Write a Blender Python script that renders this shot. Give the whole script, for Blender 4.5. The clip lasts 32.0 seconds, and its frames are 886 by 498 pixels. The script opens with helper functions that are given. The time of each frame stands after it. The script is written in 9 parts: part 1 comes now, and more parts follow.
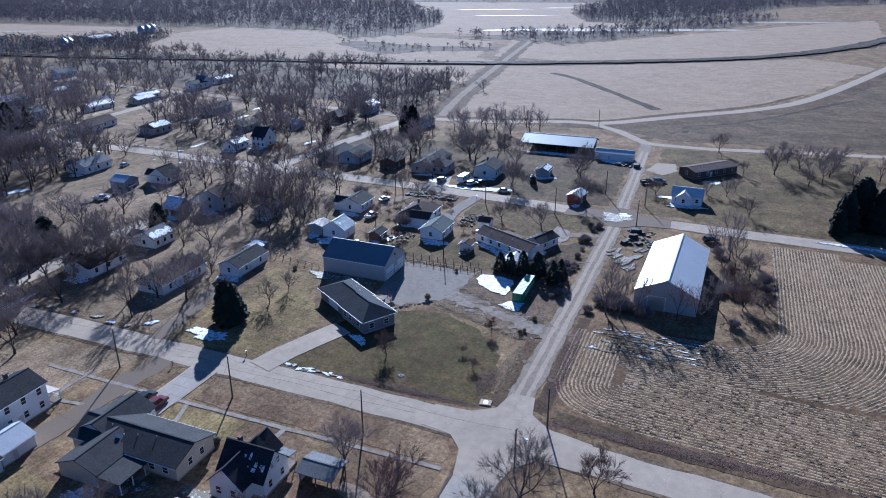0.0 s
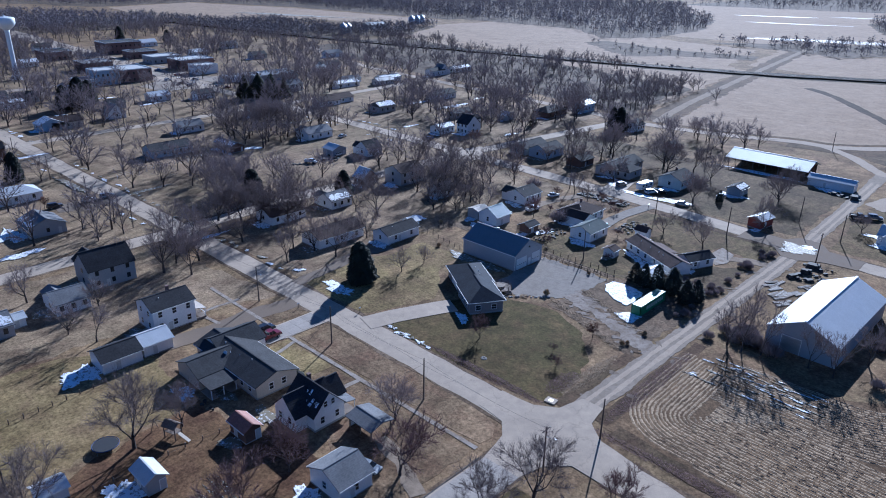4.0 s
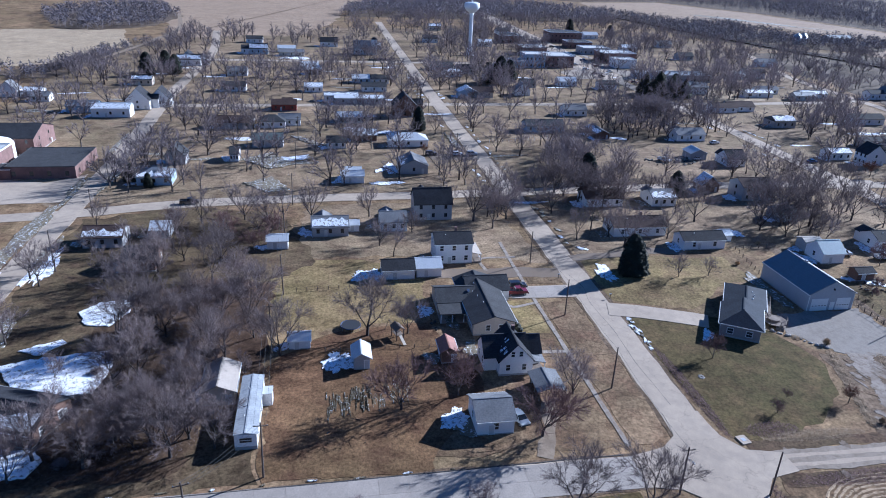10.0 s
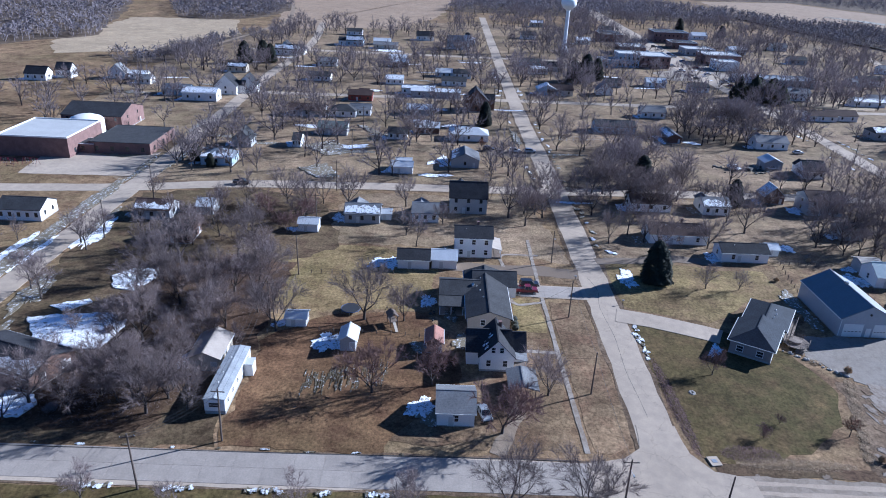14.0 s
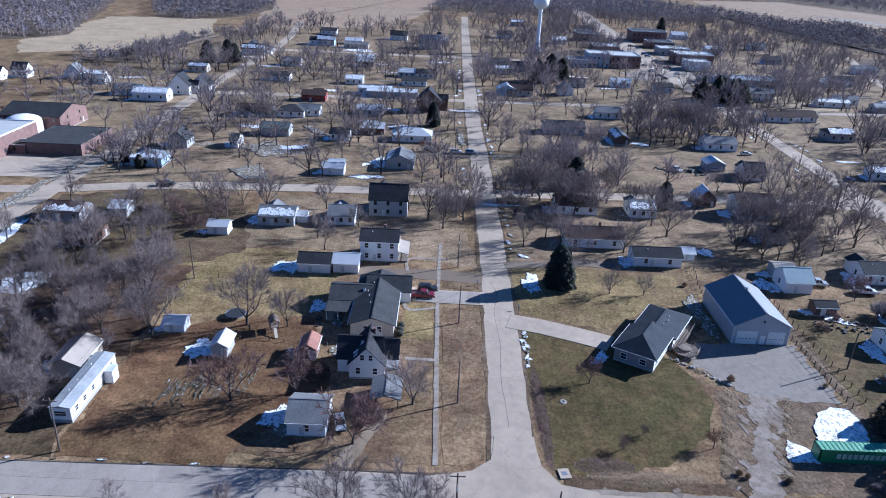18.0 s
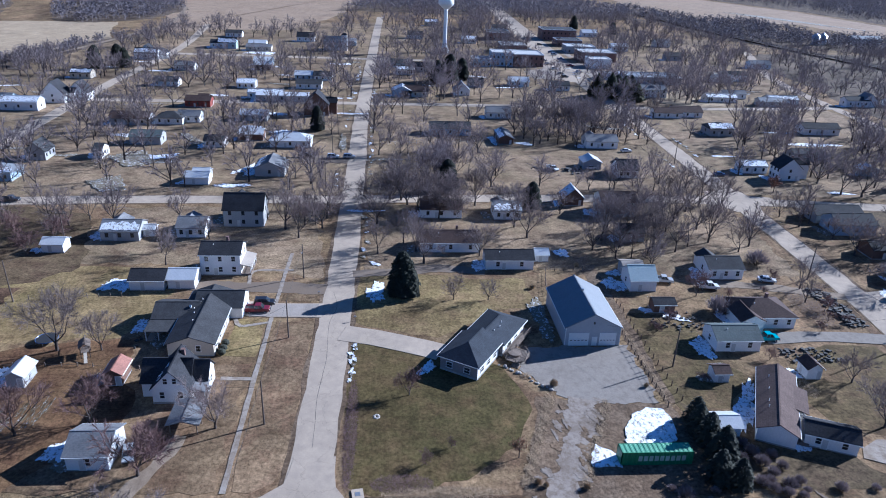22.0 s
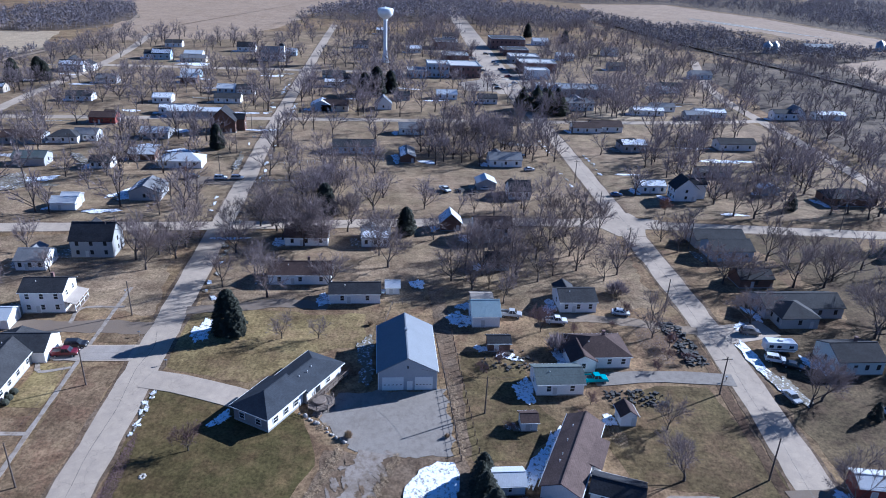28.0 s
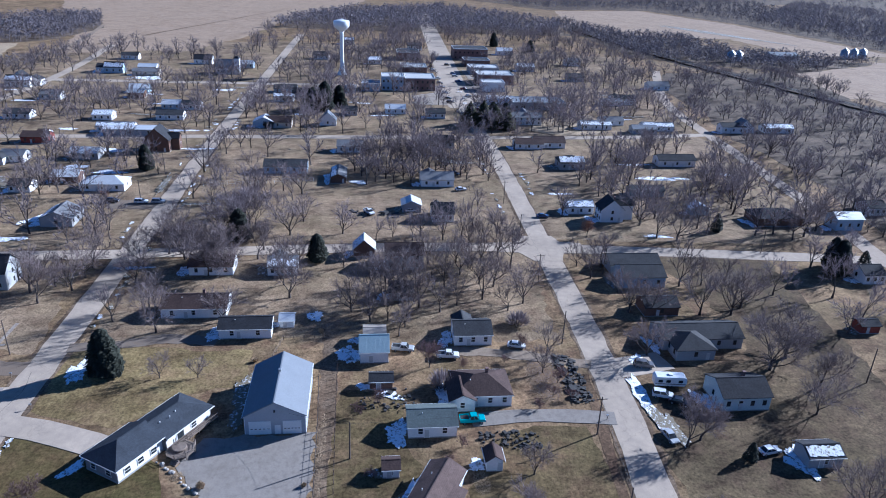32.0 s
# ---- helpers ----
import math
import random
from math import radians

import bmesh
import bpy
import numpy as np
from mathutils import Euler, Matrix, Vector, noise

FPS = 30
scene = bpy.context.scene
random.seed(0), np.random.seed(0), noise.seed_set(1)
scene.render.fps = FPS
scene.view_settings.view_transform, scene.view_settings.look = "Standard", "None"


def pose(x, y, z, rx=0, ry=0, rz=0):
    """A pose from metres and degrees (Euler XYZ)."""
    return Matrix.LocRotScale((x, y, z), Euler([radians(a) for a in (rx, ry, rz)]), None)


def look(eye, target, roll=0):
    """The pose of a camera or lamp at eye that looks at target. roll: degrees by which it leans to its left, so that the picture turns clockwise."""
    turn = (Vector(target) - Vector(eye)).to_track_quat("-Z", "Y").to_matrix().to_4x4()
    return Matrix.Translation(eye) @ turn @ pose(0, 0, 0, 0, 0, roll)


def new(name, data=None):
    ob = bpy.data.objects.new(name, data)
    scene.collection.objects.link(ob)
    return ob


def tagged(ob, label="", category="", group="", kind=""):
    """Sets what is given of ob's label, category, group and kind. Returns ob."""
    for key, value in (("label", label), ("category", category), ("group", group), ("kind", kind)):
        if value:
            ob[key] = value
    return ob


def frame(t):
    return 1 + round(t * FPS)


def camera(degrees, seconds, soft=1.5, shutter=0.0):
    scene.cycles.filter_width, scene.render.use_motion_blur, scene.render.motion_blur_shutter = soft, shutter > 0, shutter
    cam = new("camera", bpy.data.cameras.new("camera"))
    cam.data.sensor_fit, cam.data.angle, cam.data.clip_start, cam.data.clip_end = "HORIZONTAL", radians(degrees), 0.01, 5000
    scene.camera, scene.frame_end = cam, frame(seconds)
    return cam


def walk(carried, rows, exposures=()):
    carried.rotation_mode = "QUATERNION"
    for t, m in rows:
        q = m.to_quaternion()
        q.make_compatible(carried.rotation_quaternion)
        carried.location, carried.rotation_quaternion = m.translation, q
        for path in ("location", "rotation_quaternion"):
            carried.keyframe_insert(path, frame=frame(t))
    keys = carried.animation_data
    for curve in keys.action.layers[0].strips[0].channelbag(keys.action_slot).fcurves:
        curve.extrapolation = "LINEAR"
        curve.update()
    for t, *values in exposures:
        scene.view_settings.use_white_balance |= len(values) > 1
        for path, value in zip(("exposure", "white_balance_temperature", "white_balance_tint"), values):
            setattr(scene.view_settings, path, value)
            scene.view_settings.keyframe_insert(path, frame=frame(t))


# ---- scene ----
cam = camera(65.1, 32.0, 1.0)
# seconds, eye in metres, tilt, lean and turn in degrees
PATH = [
    (0, -0.64, -4.85, 77.37, 67.72, 0.29, 22.13),
    (0.5, 2.98, -3.48, 77.35, 67.68, 0.14, 24.09),
    (1, 6.52, -2.14, 77.33, 67.64, 0.01, 25.97),
    (1.5, 9.98, -0.79, 77.28, 67.65, -0.14, 28.70),
    (2, 13.31, 0.57, 77.20, 67.64, -0.30, 31.41),
    (2.5, 16.62, 2.00, 77.06, 67.63, -0.46, 34.70),
    (3, 19.79, 3.42, 76.93, 67.62, -0.62, 37.78),
    (3.5, 22.89, 4.90, 76.81, 67.59, -0.73, 40.85),
    (5.5, 33.92, 11.52, 76.04, 67.47, -1.23, 53.32),
    (6, 36.38, 13.34, 75.83, 67.44, -1.36, 56.53),
    (6.5, 38.72, 15.26, 75.67, 67.40, -1.49, 59.73),
    (7, 40.88, 17.32, 75.59, 67.30, -1.62, 62.95),
    (7.5, 42.89, 19.47, 75.44, 67.24, -1.74, 66.26),
    (8, 44.79, 21.80, 75.34, 67.15, -1.81, 68.95),
    (8.5, 46.52, 24.16, 75.21, 67.08, -1.84, 70.36),
    (9, 48.01, 26.43, 75.13, 67.03, -1.99, 73.02),
    (9.5, 49.38, 28.94, 75.04, 66.92, -2.11, 76.82),
    (10, 50.63, 31.49, 74.99, 66.79, -2.22, 80.42),
    (10.5, 51.66, 34.17, 74.99, 66.67, -2.29, 82.79),
    (11, 52.53, 36.85, 74.98, 66.60, -2.32, 84.85),
    (11.5, 53.18, 39.59, 75.03, 66.49, -2.38, 87.09),
    (12, 53.65, 42.49, 75.10, 66.37, -2.36, 88.28),
    (12.5, 53.95, 45.30, 75.13, 66.33, -2.40, 88.64),
    (13, 54.08, 48.21, 75.22, 66.25, -2.40, 89.22),
    (13.5, 54.09, 51.16, 75.31, 66.19, -2.41, 89.78),
    (15.5, 52.99, 63.78, 75.62, 66.03, -2.43, 90.84),
    (16, 52.56, 66.96, 75.75, 66.03, -2.42, 90.79),
    (16.5, 52.12, 70.06, 75.89, 66.02, -2.41, 90.74),
    (17, 51.68, 73.28, 76.03, 66.04, -2.40, 90.71),
    (17.5, 51.24, 76.51, 76.15, 66.03, -2.38, 90.66),
    (18, 50.79, 79.75, 76.35, 66.05, -2.37, 90.63),
    (18.5, 50.35, 82.97, 76.56, 66.06, -2.36, 90.53),
    (19, 49.99, 86.14, 76.72, 66.07, -2.35, 90.13),
    (19.5, 49.57, 89.36, 76.92, 66.05, -2.32, 89.37),
    (20, 49.01, 92.56, 77.12, 66.08, -2.28, 87.78),
    (20.5, 48.53, 95.74, 77.29, 66.11, -2.24, 86.53),
    (21, 48.01, 98.89, 77.42, 66.16, -2.24, 85.95),
    (21.5, 47.50, 102.05, 77.55, 66.18, -2.22, 85.83),
    (22, 47.01, 105.20, 77.70, 66.19, -2.23, 85.80),
    (22.5, 46.49, 108.30, 77.89, 66.20, -2.21, 85.78),
    (23, 45.93, 111.41, 78.01, 66.19, -2.23, 85.76),
    (23.5, 45.35, 114.58, 78.19, 66.21, -2.22, 85.74),
    (24, 44.82, 117.68, 78.39, 66.22, -2.22, 85.70),
    (24.5, 44.36, 120.87, 78.56, 66.25, -2.22, 85.67),
    (25, 43.88, 124.11, 79.11, 66.29, -2.23, 85.67),
    (25.5, 43.36, 127.30, 79.81, 66.31, -2.24, 85.64),
    (27.5, 41.38, 139.66, 82.91, 66.37, -2.28, 85.28),
    (28, 40.83, 142.72, 83.61, 66.42, -2.30, 84.93),
    (28.5, 40.40, 145.74, 84.34, 66.47, -2.32, 84.64),
    (29, 39.92, 148.88, 85.18, 66.51, -2.29, 84.42),
    (29.5, 39.44, 151.94, 85.96, 66.55, -2.28, 84.26),
    (30, 38.99, 155.05, 86.77, 66.58, -2.26, 84.19),
    (30.5, 38.55, 158.17, 87.55, 66.62, -2.25, 84.13),
    (31, 38.18, 161.28, 88.42, 66.65, -2.25, 84.09),
    (31.5, 37.79, 164.41, 89.23, 66.70, -2.21, 84.06),
    (32, 37.49, 167.51, 90.06, 66.71, -2.19, 84.09),
]
walk(cam, [(t, pose(x, y, z, rx, ry, rz)) for t, x, y, z, rx, ry, rz in PATH], exposures=[(0.0, 0.76, 4420.0, 13.0), (3.5, 0.72, 4380.0, 13.0), (7.0, 0.9, 4420.0, 13.0), (10.0, 1.06, 4500.0, 13.0), (20.0, 1.06, 4510.0, 13.0), (32.0, 1.06, 4450.0, 13.0)])

# ---- world, sun ----
SUN_AZ, SUN_EL = 114.0, 24.5  # degrees: the sun stands over +y, a little to -x
world = bpy.data.worlds.new("sky")
scene.world = world
world.use_nodes = True
wn = world.node_tree
sky = wn.nodes.new("ShaderNodeTexSky")
sky.sky_type, sky.sun_disc = "NISHITA", False
sky.sun_elevation, sky.sun_rotation = radians(SUN_EL), radians(90 - SUN_AZ)
sky.dust_density, sky.ozone_density = 0.2, 7.0
wn.nodes["Background"].inputs["Strength"].default_value = 0.04
wn.links.new(sky.outputs[0], wn.nodes["Background"].inputs["Color"])
sun = new("sun", bpy.data.lights.new("sun", "SUN"))
sun.data.energy, sun.data.angle, sun.data.color = 5.2, radians(0.55), (1.0, 0.88, 0.71)
a, e = radians(SUN_AZ), radians(SUN_EL)
sun.matrix_world = look((200 * math.cos(a) * math.cos(e), 200 * math.sin(a) * math.cos(e), 200 * math.sin(e)), (0, 0, 0))

# ---- materials ----
MATS = {}


def tree_of(name):
    m = bpy.data.materials.new(name)
    m.use_nodes = True
    nt = m.node_tree
    return m, nt, nt.nodes["Principled BSDF"]


def noise_at(nt, scale, detail=4.0, rough=0.6, stretch=None, seed=0.0):
    geo = nt.nodes.new("ShaderNodeNewGeometry")
    src = geo.outputs["Position"]
    mp = nt.nodes.new("ShaderNodeMapping")
    mp.inputs["Location"].default_value = (seed, seed * 1.7, seed * 0.3)
    if stretch:
        mp.inputs["Scale"].default_value = stretch
    nt.links.new(src, mp.inputs[0])
    n = nt.nodes.new("ShaderNodeTexNoise")
    n.inputs["Scale"].default_value, n.inputs["Detail"].default_value, n.inputs["Roughness"].default_value = scale, detail, rough
    nt.links.new(mp.outputs[0], n.inputs["Vector"])
    return n.outputs["Fac"]


def ramp(nt, fac, stops):
    r = nt.nodes.new("ShaderNodeValToRGB")
    els = r.color_ramp.elements
    while len(els) < len(stops):
        els.new(0.5)
    for el, (p, c) in zip(els, stops):
        el.position, el.color = p, (*c, 1)
    nt.links.new(fac, r.inputs[0])
    return r.outputs["Color"]


def mixed(nt, fac, a, b, mode="MIX"):
    m = nt.nodes.new("ShaderNodeMix")
    m.data_type, m.blend_type = "RGBA", mode
    for sock, v in ((m.inputs[0], fac), (m.inputs[6], a), (m.inputs[7], b)):
        if isinstance(v, (int, float)):
            sock.default_value = v
        elif isinstance(v, tuple):
            sock.default_value = (*v, 1)
        else:
            nt.links.new(v, sock)
    return m.outputs[2]


def bump_of(nt, bsdf, fac, strength, dist):
    b = nt.nodes.new("ShaderNodeBump")
    b.inputs["Strength"].default_value, b.inputs["Distance"].default_value = strength, dist
    nt.links.new(fac, b.inputs["Height"])
    nt.links.new(b.outputs[0], bsdf.inputs["Normal"])


def shade(c, k):
    return tuple(min(1.0, v * k) for v in c)


def surface(name, c, rough=0.8, fine=6.0, broad=0.4, vary=0.25, metal=0.0, bump=0.3, dist=0.02, stretch=None, random_tint=0.0, seed=0.0):
    """A surface of one colour with grain and broad wear."""
    if name in MATS:
        return MATS[name]
    m, nt, b = tree_of(name)
    f1, f2 = noise_at(nt, fine, 5, 0.65, stretch, seed), noise_at(nt, broad, 3, 0.6, None, seed + 3)
    col = ramp(nt, f1, [(0.3, shade(c, 1 - vary)), (0.7, shade(c, 1 + vary))])
    wear = ramp(nt, f2, [(0.35, shade((1, 1, 1), 1 - vary)), (0.65, (1, 1, 1))])
    col = mixed(nt, 1.0, col, wear, "MULTIPLY")
    if random_tint:
        oi = nt.nodes.new("ShaderNodeObjectInfo")
        tint = ramp(nt, oi.outputs["Random"], [(0, shade((1, 1, 1), 1 - random_tint)), (1, (1, 1, 1))])
        col = mixed(nt, 1.0, col, tint, "MULTIPLY")
    nt.links.new(col, b.inputs["Base Color"])
    b.inputs["Roughness"].default_value, b.inputs["Metallic"].default_value = rough, metal
    if bump:
        bump_of(nt, b, f1, bump, dist)
    MATS[name] = m
    return m


def ribbed(name, c, period, axis, rough=0.5, metal=0.0, vary=0.12, depth=0.03, dark=0.8):
    """Siding, shingles or metal sheet: fine repeated ridges along one of the thing's own axes."""
    if name in MATS:
        return MATS[name]
    m, nt, b = tree_of(name)
    tc = nt.nodes.new("ShaderNodeTexCoord")
    w = nt.nodes.new("ShaderNodeTexWave")
    w.wave_type, w.bands_direction, w.wave_profile = "BANDS", axis, "SAW"
    w.inputs["Scale"].default_value = 0.314 / period
    nt.links.new(tc.outputs["Object"], w.inputs["Vector"])
    f1, f2 = noise_at(nt, 3.0, 5, 0.6), noise_at(nt, 0.35, 3, 0.6)
    col = ramp(nt, f1, [(0.3, shade(c, 1 - vary)), (0.7, shade(c, 1 + vary))])
    col = mixed(nt, 1.0, col, ramp(nt, f2, [(0.35, shade((1, 1, 1), 1 - vary)), (0.65, (1, 1, 1))]), "MULTIPLY")
    col = mixed(nt, 1.0, col, ramp(nt, w.outputs["Fac"], [(0.0, (dark, dark, dark)), (0.25, (1, 1, 1))]), "MULTIPLY")
    nt.links.new(col, b.inputs["Base Color"])
    b.inputs["Roughness"].default_value, b.inputs["Metallic"].default_value = rough, metal
    b.inputs["Specular IOR Level"].default_value = 0.15 if rough > 0.7 else 0.4
    bump_of(nt, b, w.outputs["Fac"], 0.5, depth)
    MATS[name] = m
    return m


def grass(name, dry, green, bare, seed, greenness=0.5, streaks=0.0, blotchy=1.0):
    """Winter grass: wide drifts of colour, worn patches, blotches and a fine nap."""
    m, nt, b = tree_of(name)
    big, mid, fine = noise_at(nt, 0.03, 5, 0.62, None, seed), noise_at(nt, 0.16, 6, 0.66, None, seed + 5), noise_at(nt, 1.7, 6, 0.72, None, seed + 9)
    blot, worn = noise_at(nt, 0.07, 7, 0.66, None, seed + 14), noise_at(nt, 0.45, 5, 0.7, (1.0, 0.55, 1.0), seed + 22)
    col = mixed(nt, ramp(nt, big, [(greenness - 0.16, (1, 1, 1)), (greenness + 0.16, (0, 0, 0))]), dry, green)
    col = mixed(nt, ramp(nt, mid, [(0.46, (0, 0, 0)), (0.66, (0.9, 0.9, 0.9))]), col, bare)
    col = mixed(nt, blotchy, col, ramp(nt, blot, [(0.3, (0.44, 0.42, 0.41)), (0.5, (0.76, 0.75, 0.74)), (0.7, (1.08, 1.06, 1.02))]), "MULTIPLY")
    col = mixed(nt, 0.7 * blotchy, col, ramp(nt, worn, [(0.34, (0.52, 0.49, 0.46)), (0.58, (1.12, 1.11, 1.09))]), "MULTIPLY")
    col = mixed(nt, 0.35 + 0.55 * blotchy, col, ramp(nt, fine, [(0.32, (0.4, 0.39, 0.38)), (0.68, (1.6, 1.58, 1.54))]), "MULTIPLY")
    if streaks:
        st = noise_at(nt, 0.6, 4, 0.6, (0.15, 1.6, 1), seed + 2)
        col = mixed(nt, streaks, col, ramp(nt, st, [(0.3, (0.68, 0.68, 0.64)), (0.7, (1.18, 1.15, 1.08))]), "MULTIPLY")
    nt.links.new(col, b.inputs["Base Color"])
    b.inputs["Roughness"].default_value = 0.95
    b.inputs["Specular IOR Level"].default_value = 0.1
    bump_of(nt, b, fine, 0.5, 0.16)
    MATS[name] = m
    return m


def road_mat(name, c, crack, seed):
    m, nt, b = tree_of(name)
    big, mid, fine = noise_at(nt, 0.05, 3, 0.5, None, seed), noise_at(nt, 0.5, 5, 0.65, None, seed + 4), noise_at(nt, 5.0, 6, 0.8, None, seed)
    col = ramp(nt, big, [(0.3, shade(c, 0.86)), (0.7, shade(c, 1.1))])
    col = mixed(nt, 1.0, col, ramp(nt, mid, [(0.3, (0.82, 0.82, 0.84)), (0.7, (1.06, 1.05, 1.03))]), "MULTIPLY")
    col = mixed(nt, 1.0, col, ramp(nt, fine, [(0.3, (0.86, 0.86, 0.86)), (0.7, (1.08, 1.08, 1.08))]), "MULTIPLY")
    if crack:
        v = nt.nodes.new("ShaderNodeTexVoronoi")
        v.feature = "DISTANCE_TO_EDGE"
        v.inputs["Scale"].default_value = 0.11
        geo = nt.nodes.new("ShaderNodeNewGeometry")
        wob = nt.nodes.new("ShaderNodeVectorMath")
        wob.operation = "ADD"
        nz = nt.nodes.new("ShaderNodeTexNoise")
        nz.inputs["Scale"].default_value = 0.7
        nt.links.new(geo.outputs["Position"], nz.inputs["Vector"])
        sc = nt.nodes.new("ShaderNodeVectorMath")
        sc.operation = "SCALE"
        sc.inputs["Scale"].default_value = 2.5
        nt.links.new(nz.outputs["Color"], sc.inputs[0])
        nt.links.new(geo.outputs["Position"], wob.inputs[0])
        nt.links.new(sc.outputs[0], wob.inputs[1])
        nt.links.new(wob.outputs[0], v.inputs["Vector"])
        col = mixed(nt, 1.0, col, ramp(nt, v.outputs["Distance"], [(0.0, (1 - crack, 1 - crack, 1 - crack)), (0.012, (1, 1, 1))]), "MULTIPLY")
    nt.links.new(col, b.inputs["Base Color"])
    b.inputs["Roughness"].default_value, b.inputs["Specular IOR Level"].default_value = 0.9, 0.12
    bump_of(nt, b, fine, 0.3, 0.01)
    MATS[name] = m
    return m


def gravel_mat(name, c, seed, earth=(0.19, 0.145, 0.105), amount=0.8):
    """Thin gravel with earth and dead grass showing through in patches."""
    m, nt, b = tree_of(name)
    big, mid, fine = noise_at(nt, 0.16, 6, 0.66, None, seed), noise_at(nt, 0.8, 6, 0.7, None, seed + 4), noise_at(nt, 5.0, 6, 0.75, None, seed)
    col = mixed(nt, ramp(nt, mid, [(0.3, (0, 0, 0)), (0.55, (1, 1, 1))]), earth, c)
    col = mixed(nt, ramp(nt, big, [(0.32, (amount, amount, amount)), (0.52, (0, 0, 0))]), col, earth)
    col = mixed(nt, 1.0, col, ramp(nt, fine, [(0.3, (0.78, 0.78, 0.78)), (0.7, (1.16, 1.16, 1.14))]), "MULTIPLY")
    nt.links.new(col, b.inputs["Base Color"])
    b.inputs["Roughness"].default_value, b.inputs["Specular IOR Level"].default_value = 0.95, 0.1
    bump_of(nt, b, fine, 0.6, 0.04)
    MATS[name] = m
    return m


def snow_mat(name, seed, hole):
    """Old snow with grass coming through where it has thinned."""
    m, nt, b = tree_of(name)
    mid, fine = noise_at(nt, 1.3, 8, 0.75, None, seed), noise_at(nt, 5.0, 4, 0.7, None, seed)
    col = mixed(nt, ramp(nt, mid, [(hole, (0, 0, 0)), (hole + 0.1, (1, 1, 1))]), (0.16, 0.13, 0.08), (0.86, 0.87, 0.9))
    nt.links.new(col, b.inputs["Base Color"])
    b.inputs["Roughness"].default_value = 0.7
    bump_of(nt, b, fine, 0.4, 0.05)
    MATS[name] = m
    return m


def twig_mat(name, c):
    """Thin twigs, lit about alike from every side."""
    m, nt, b = tree_of(name)
    f = noise_at(nt, 0.25, 3, 0.6)
    oi = nt.nodes.new("ShaderNodeObjectInfo")
    col = ramp(nt, f, [(0.3, shade(c, 0.8)), (0.7, shade(c, 1.2))])
    col = mixed(nt, 1.0, col, ramp(nt, oi.outputs["Random"], [(0, (0.72, 0.7, 0.7)), (1, (1.1, 1.06, 1.03))]), "MULTIPLY")
    nt.links.new(col, b.inputs["Base Color"])
    b.inputs["Roughness"].default_value, b.inputs["Specular IOR Level"].default_value = 0.95, 0.15
    tr = nt.nodes.new("ShaderNodeBsdfTranslucent")
    nt.links.new(col, tr.inputs["Color"])
    mx = nt.nodes.new("ShaderNodeMixShader")
    mx.inputs[0].default_value = 0.1
    nt.links.new(b.outputs[0], mx.inputs[1])
    nt.links.new(tr.outputs[0], mx.inputs[2])
    nt.links.new(mx.outputs[0], nt.nodes["Material Output"].inputs["Surface"])
    MATS[name] = m
    return m


def glass_mat():
    m, nt, b = tree_of("window_glass")
    f = noise_at(nt, 0.8, 2)
    nt.links.new(ramp(nt, f, [(0.3, (0.015, 0.018, 0.022)), (0.7, (0.05, 0.055, 0.06))]), b.inputs["Base Color"])
    b.inputs["Roughness"].default_value = 0.08
    MATS["window_glass"] = m
    return m


GROUND = grass("town_grass", (0.315, 0.22, 0.13), (0.245, 0.188, 0.1), (0.19, 0.123, 0.077), 2.0, 0.46)
YARD = grass("dry_yards", (0.345, 0.262, 0.175), (0.275, 0.217, 0.13), (0.25, 0.18, 0.12), 81.0, 0.46)
# dead grass of its own reddish brown, toned down further for tree shade
BROWN_GRASS = grass("shade_darkened_dead_grass", (0.215, 0.128, 0.07), (0.18, 0.122, 0.062), (0.124, 0.07, 0.042), 91.0, 0.44)
LAWN = grass("green_lawn", (0.325, 0.245, 0.124), (0.265, 0.214, 0.098), (0.282, 0.201, 0.113), 11.0, 0.5, 0.35)
FRONT_LAWN = grass("olive_lawn", (0.138, 0.105, 0.047), (0.098, 0.083, 0.034), (0.16, 0.112, 0.056), 15.0, 0.52, 0.5, 0.8)
VERGE = grass("dry_verge", (0.262, 0.188, 0.116), (0.2, 0.152, 0.083), (0.21, 0.132, 0.084), 21.0, 0.42)
FIELD = grass("far_field", (0.35, 0.262, 0.185), (0.3, 0.22, 0.15), (0.385, 0.295, 0.212), 31.0, 0.5, 0.25, 0.35)
TANFIELD = grass("tan_field", (0.45, 0.355, 0.24), (0.41, 0.325, 0.22), (0.47, 0.38, 0.265), 41.0, 0.5, 0.3, 0.5)
STUBBLE_SOIL = grass("stubble_soil", (0.2, 0.135, 0.08), (0.168, 0.114, 0.066), (0.232, 0.162, 0.097), 51.0, 0.5)
DARK_GRASS = grass("dull_winter_grass", (0.165, 0.122, 0.074), (0.135, 0.106, 0.06), (0.115, 0.078, 0.052), 121.0, 0.5)
WEEDS = grass("weedy_ground", (0.165, 0.112, 0.072), (0.12, 0.092, 0.052), (0.115, 0.072, 0.048), 61.0, 0.45)
ROAD = road_mat("pale_asphalt", (0.42, 0.346, 0.265), 0.2, 1.0)
CONCRETE = road_mat("concrete", (0.455, 0.375, 0.288), 0.15, 7.0)
GRAVEL = gravel_mat("gravel", (0.2, 0.16, 0.125), 13.0)
GRAVEL_PAD = gravel_mat("gravel_pad", (0.27, 0.238, 0.205), 15.0, (0.2, 0.172, 0.145), 0.45)
DIRT = gravel_mat("dirt_track", (0.28, 0.22, 0.16), 17.0)
WORN = grass("worn_earth", (0.2, 0.148, 0.102), (0.16, 0.114, 0.078), (0.24, 0.186, 0.136), 101.0, 0.5, 0.3)
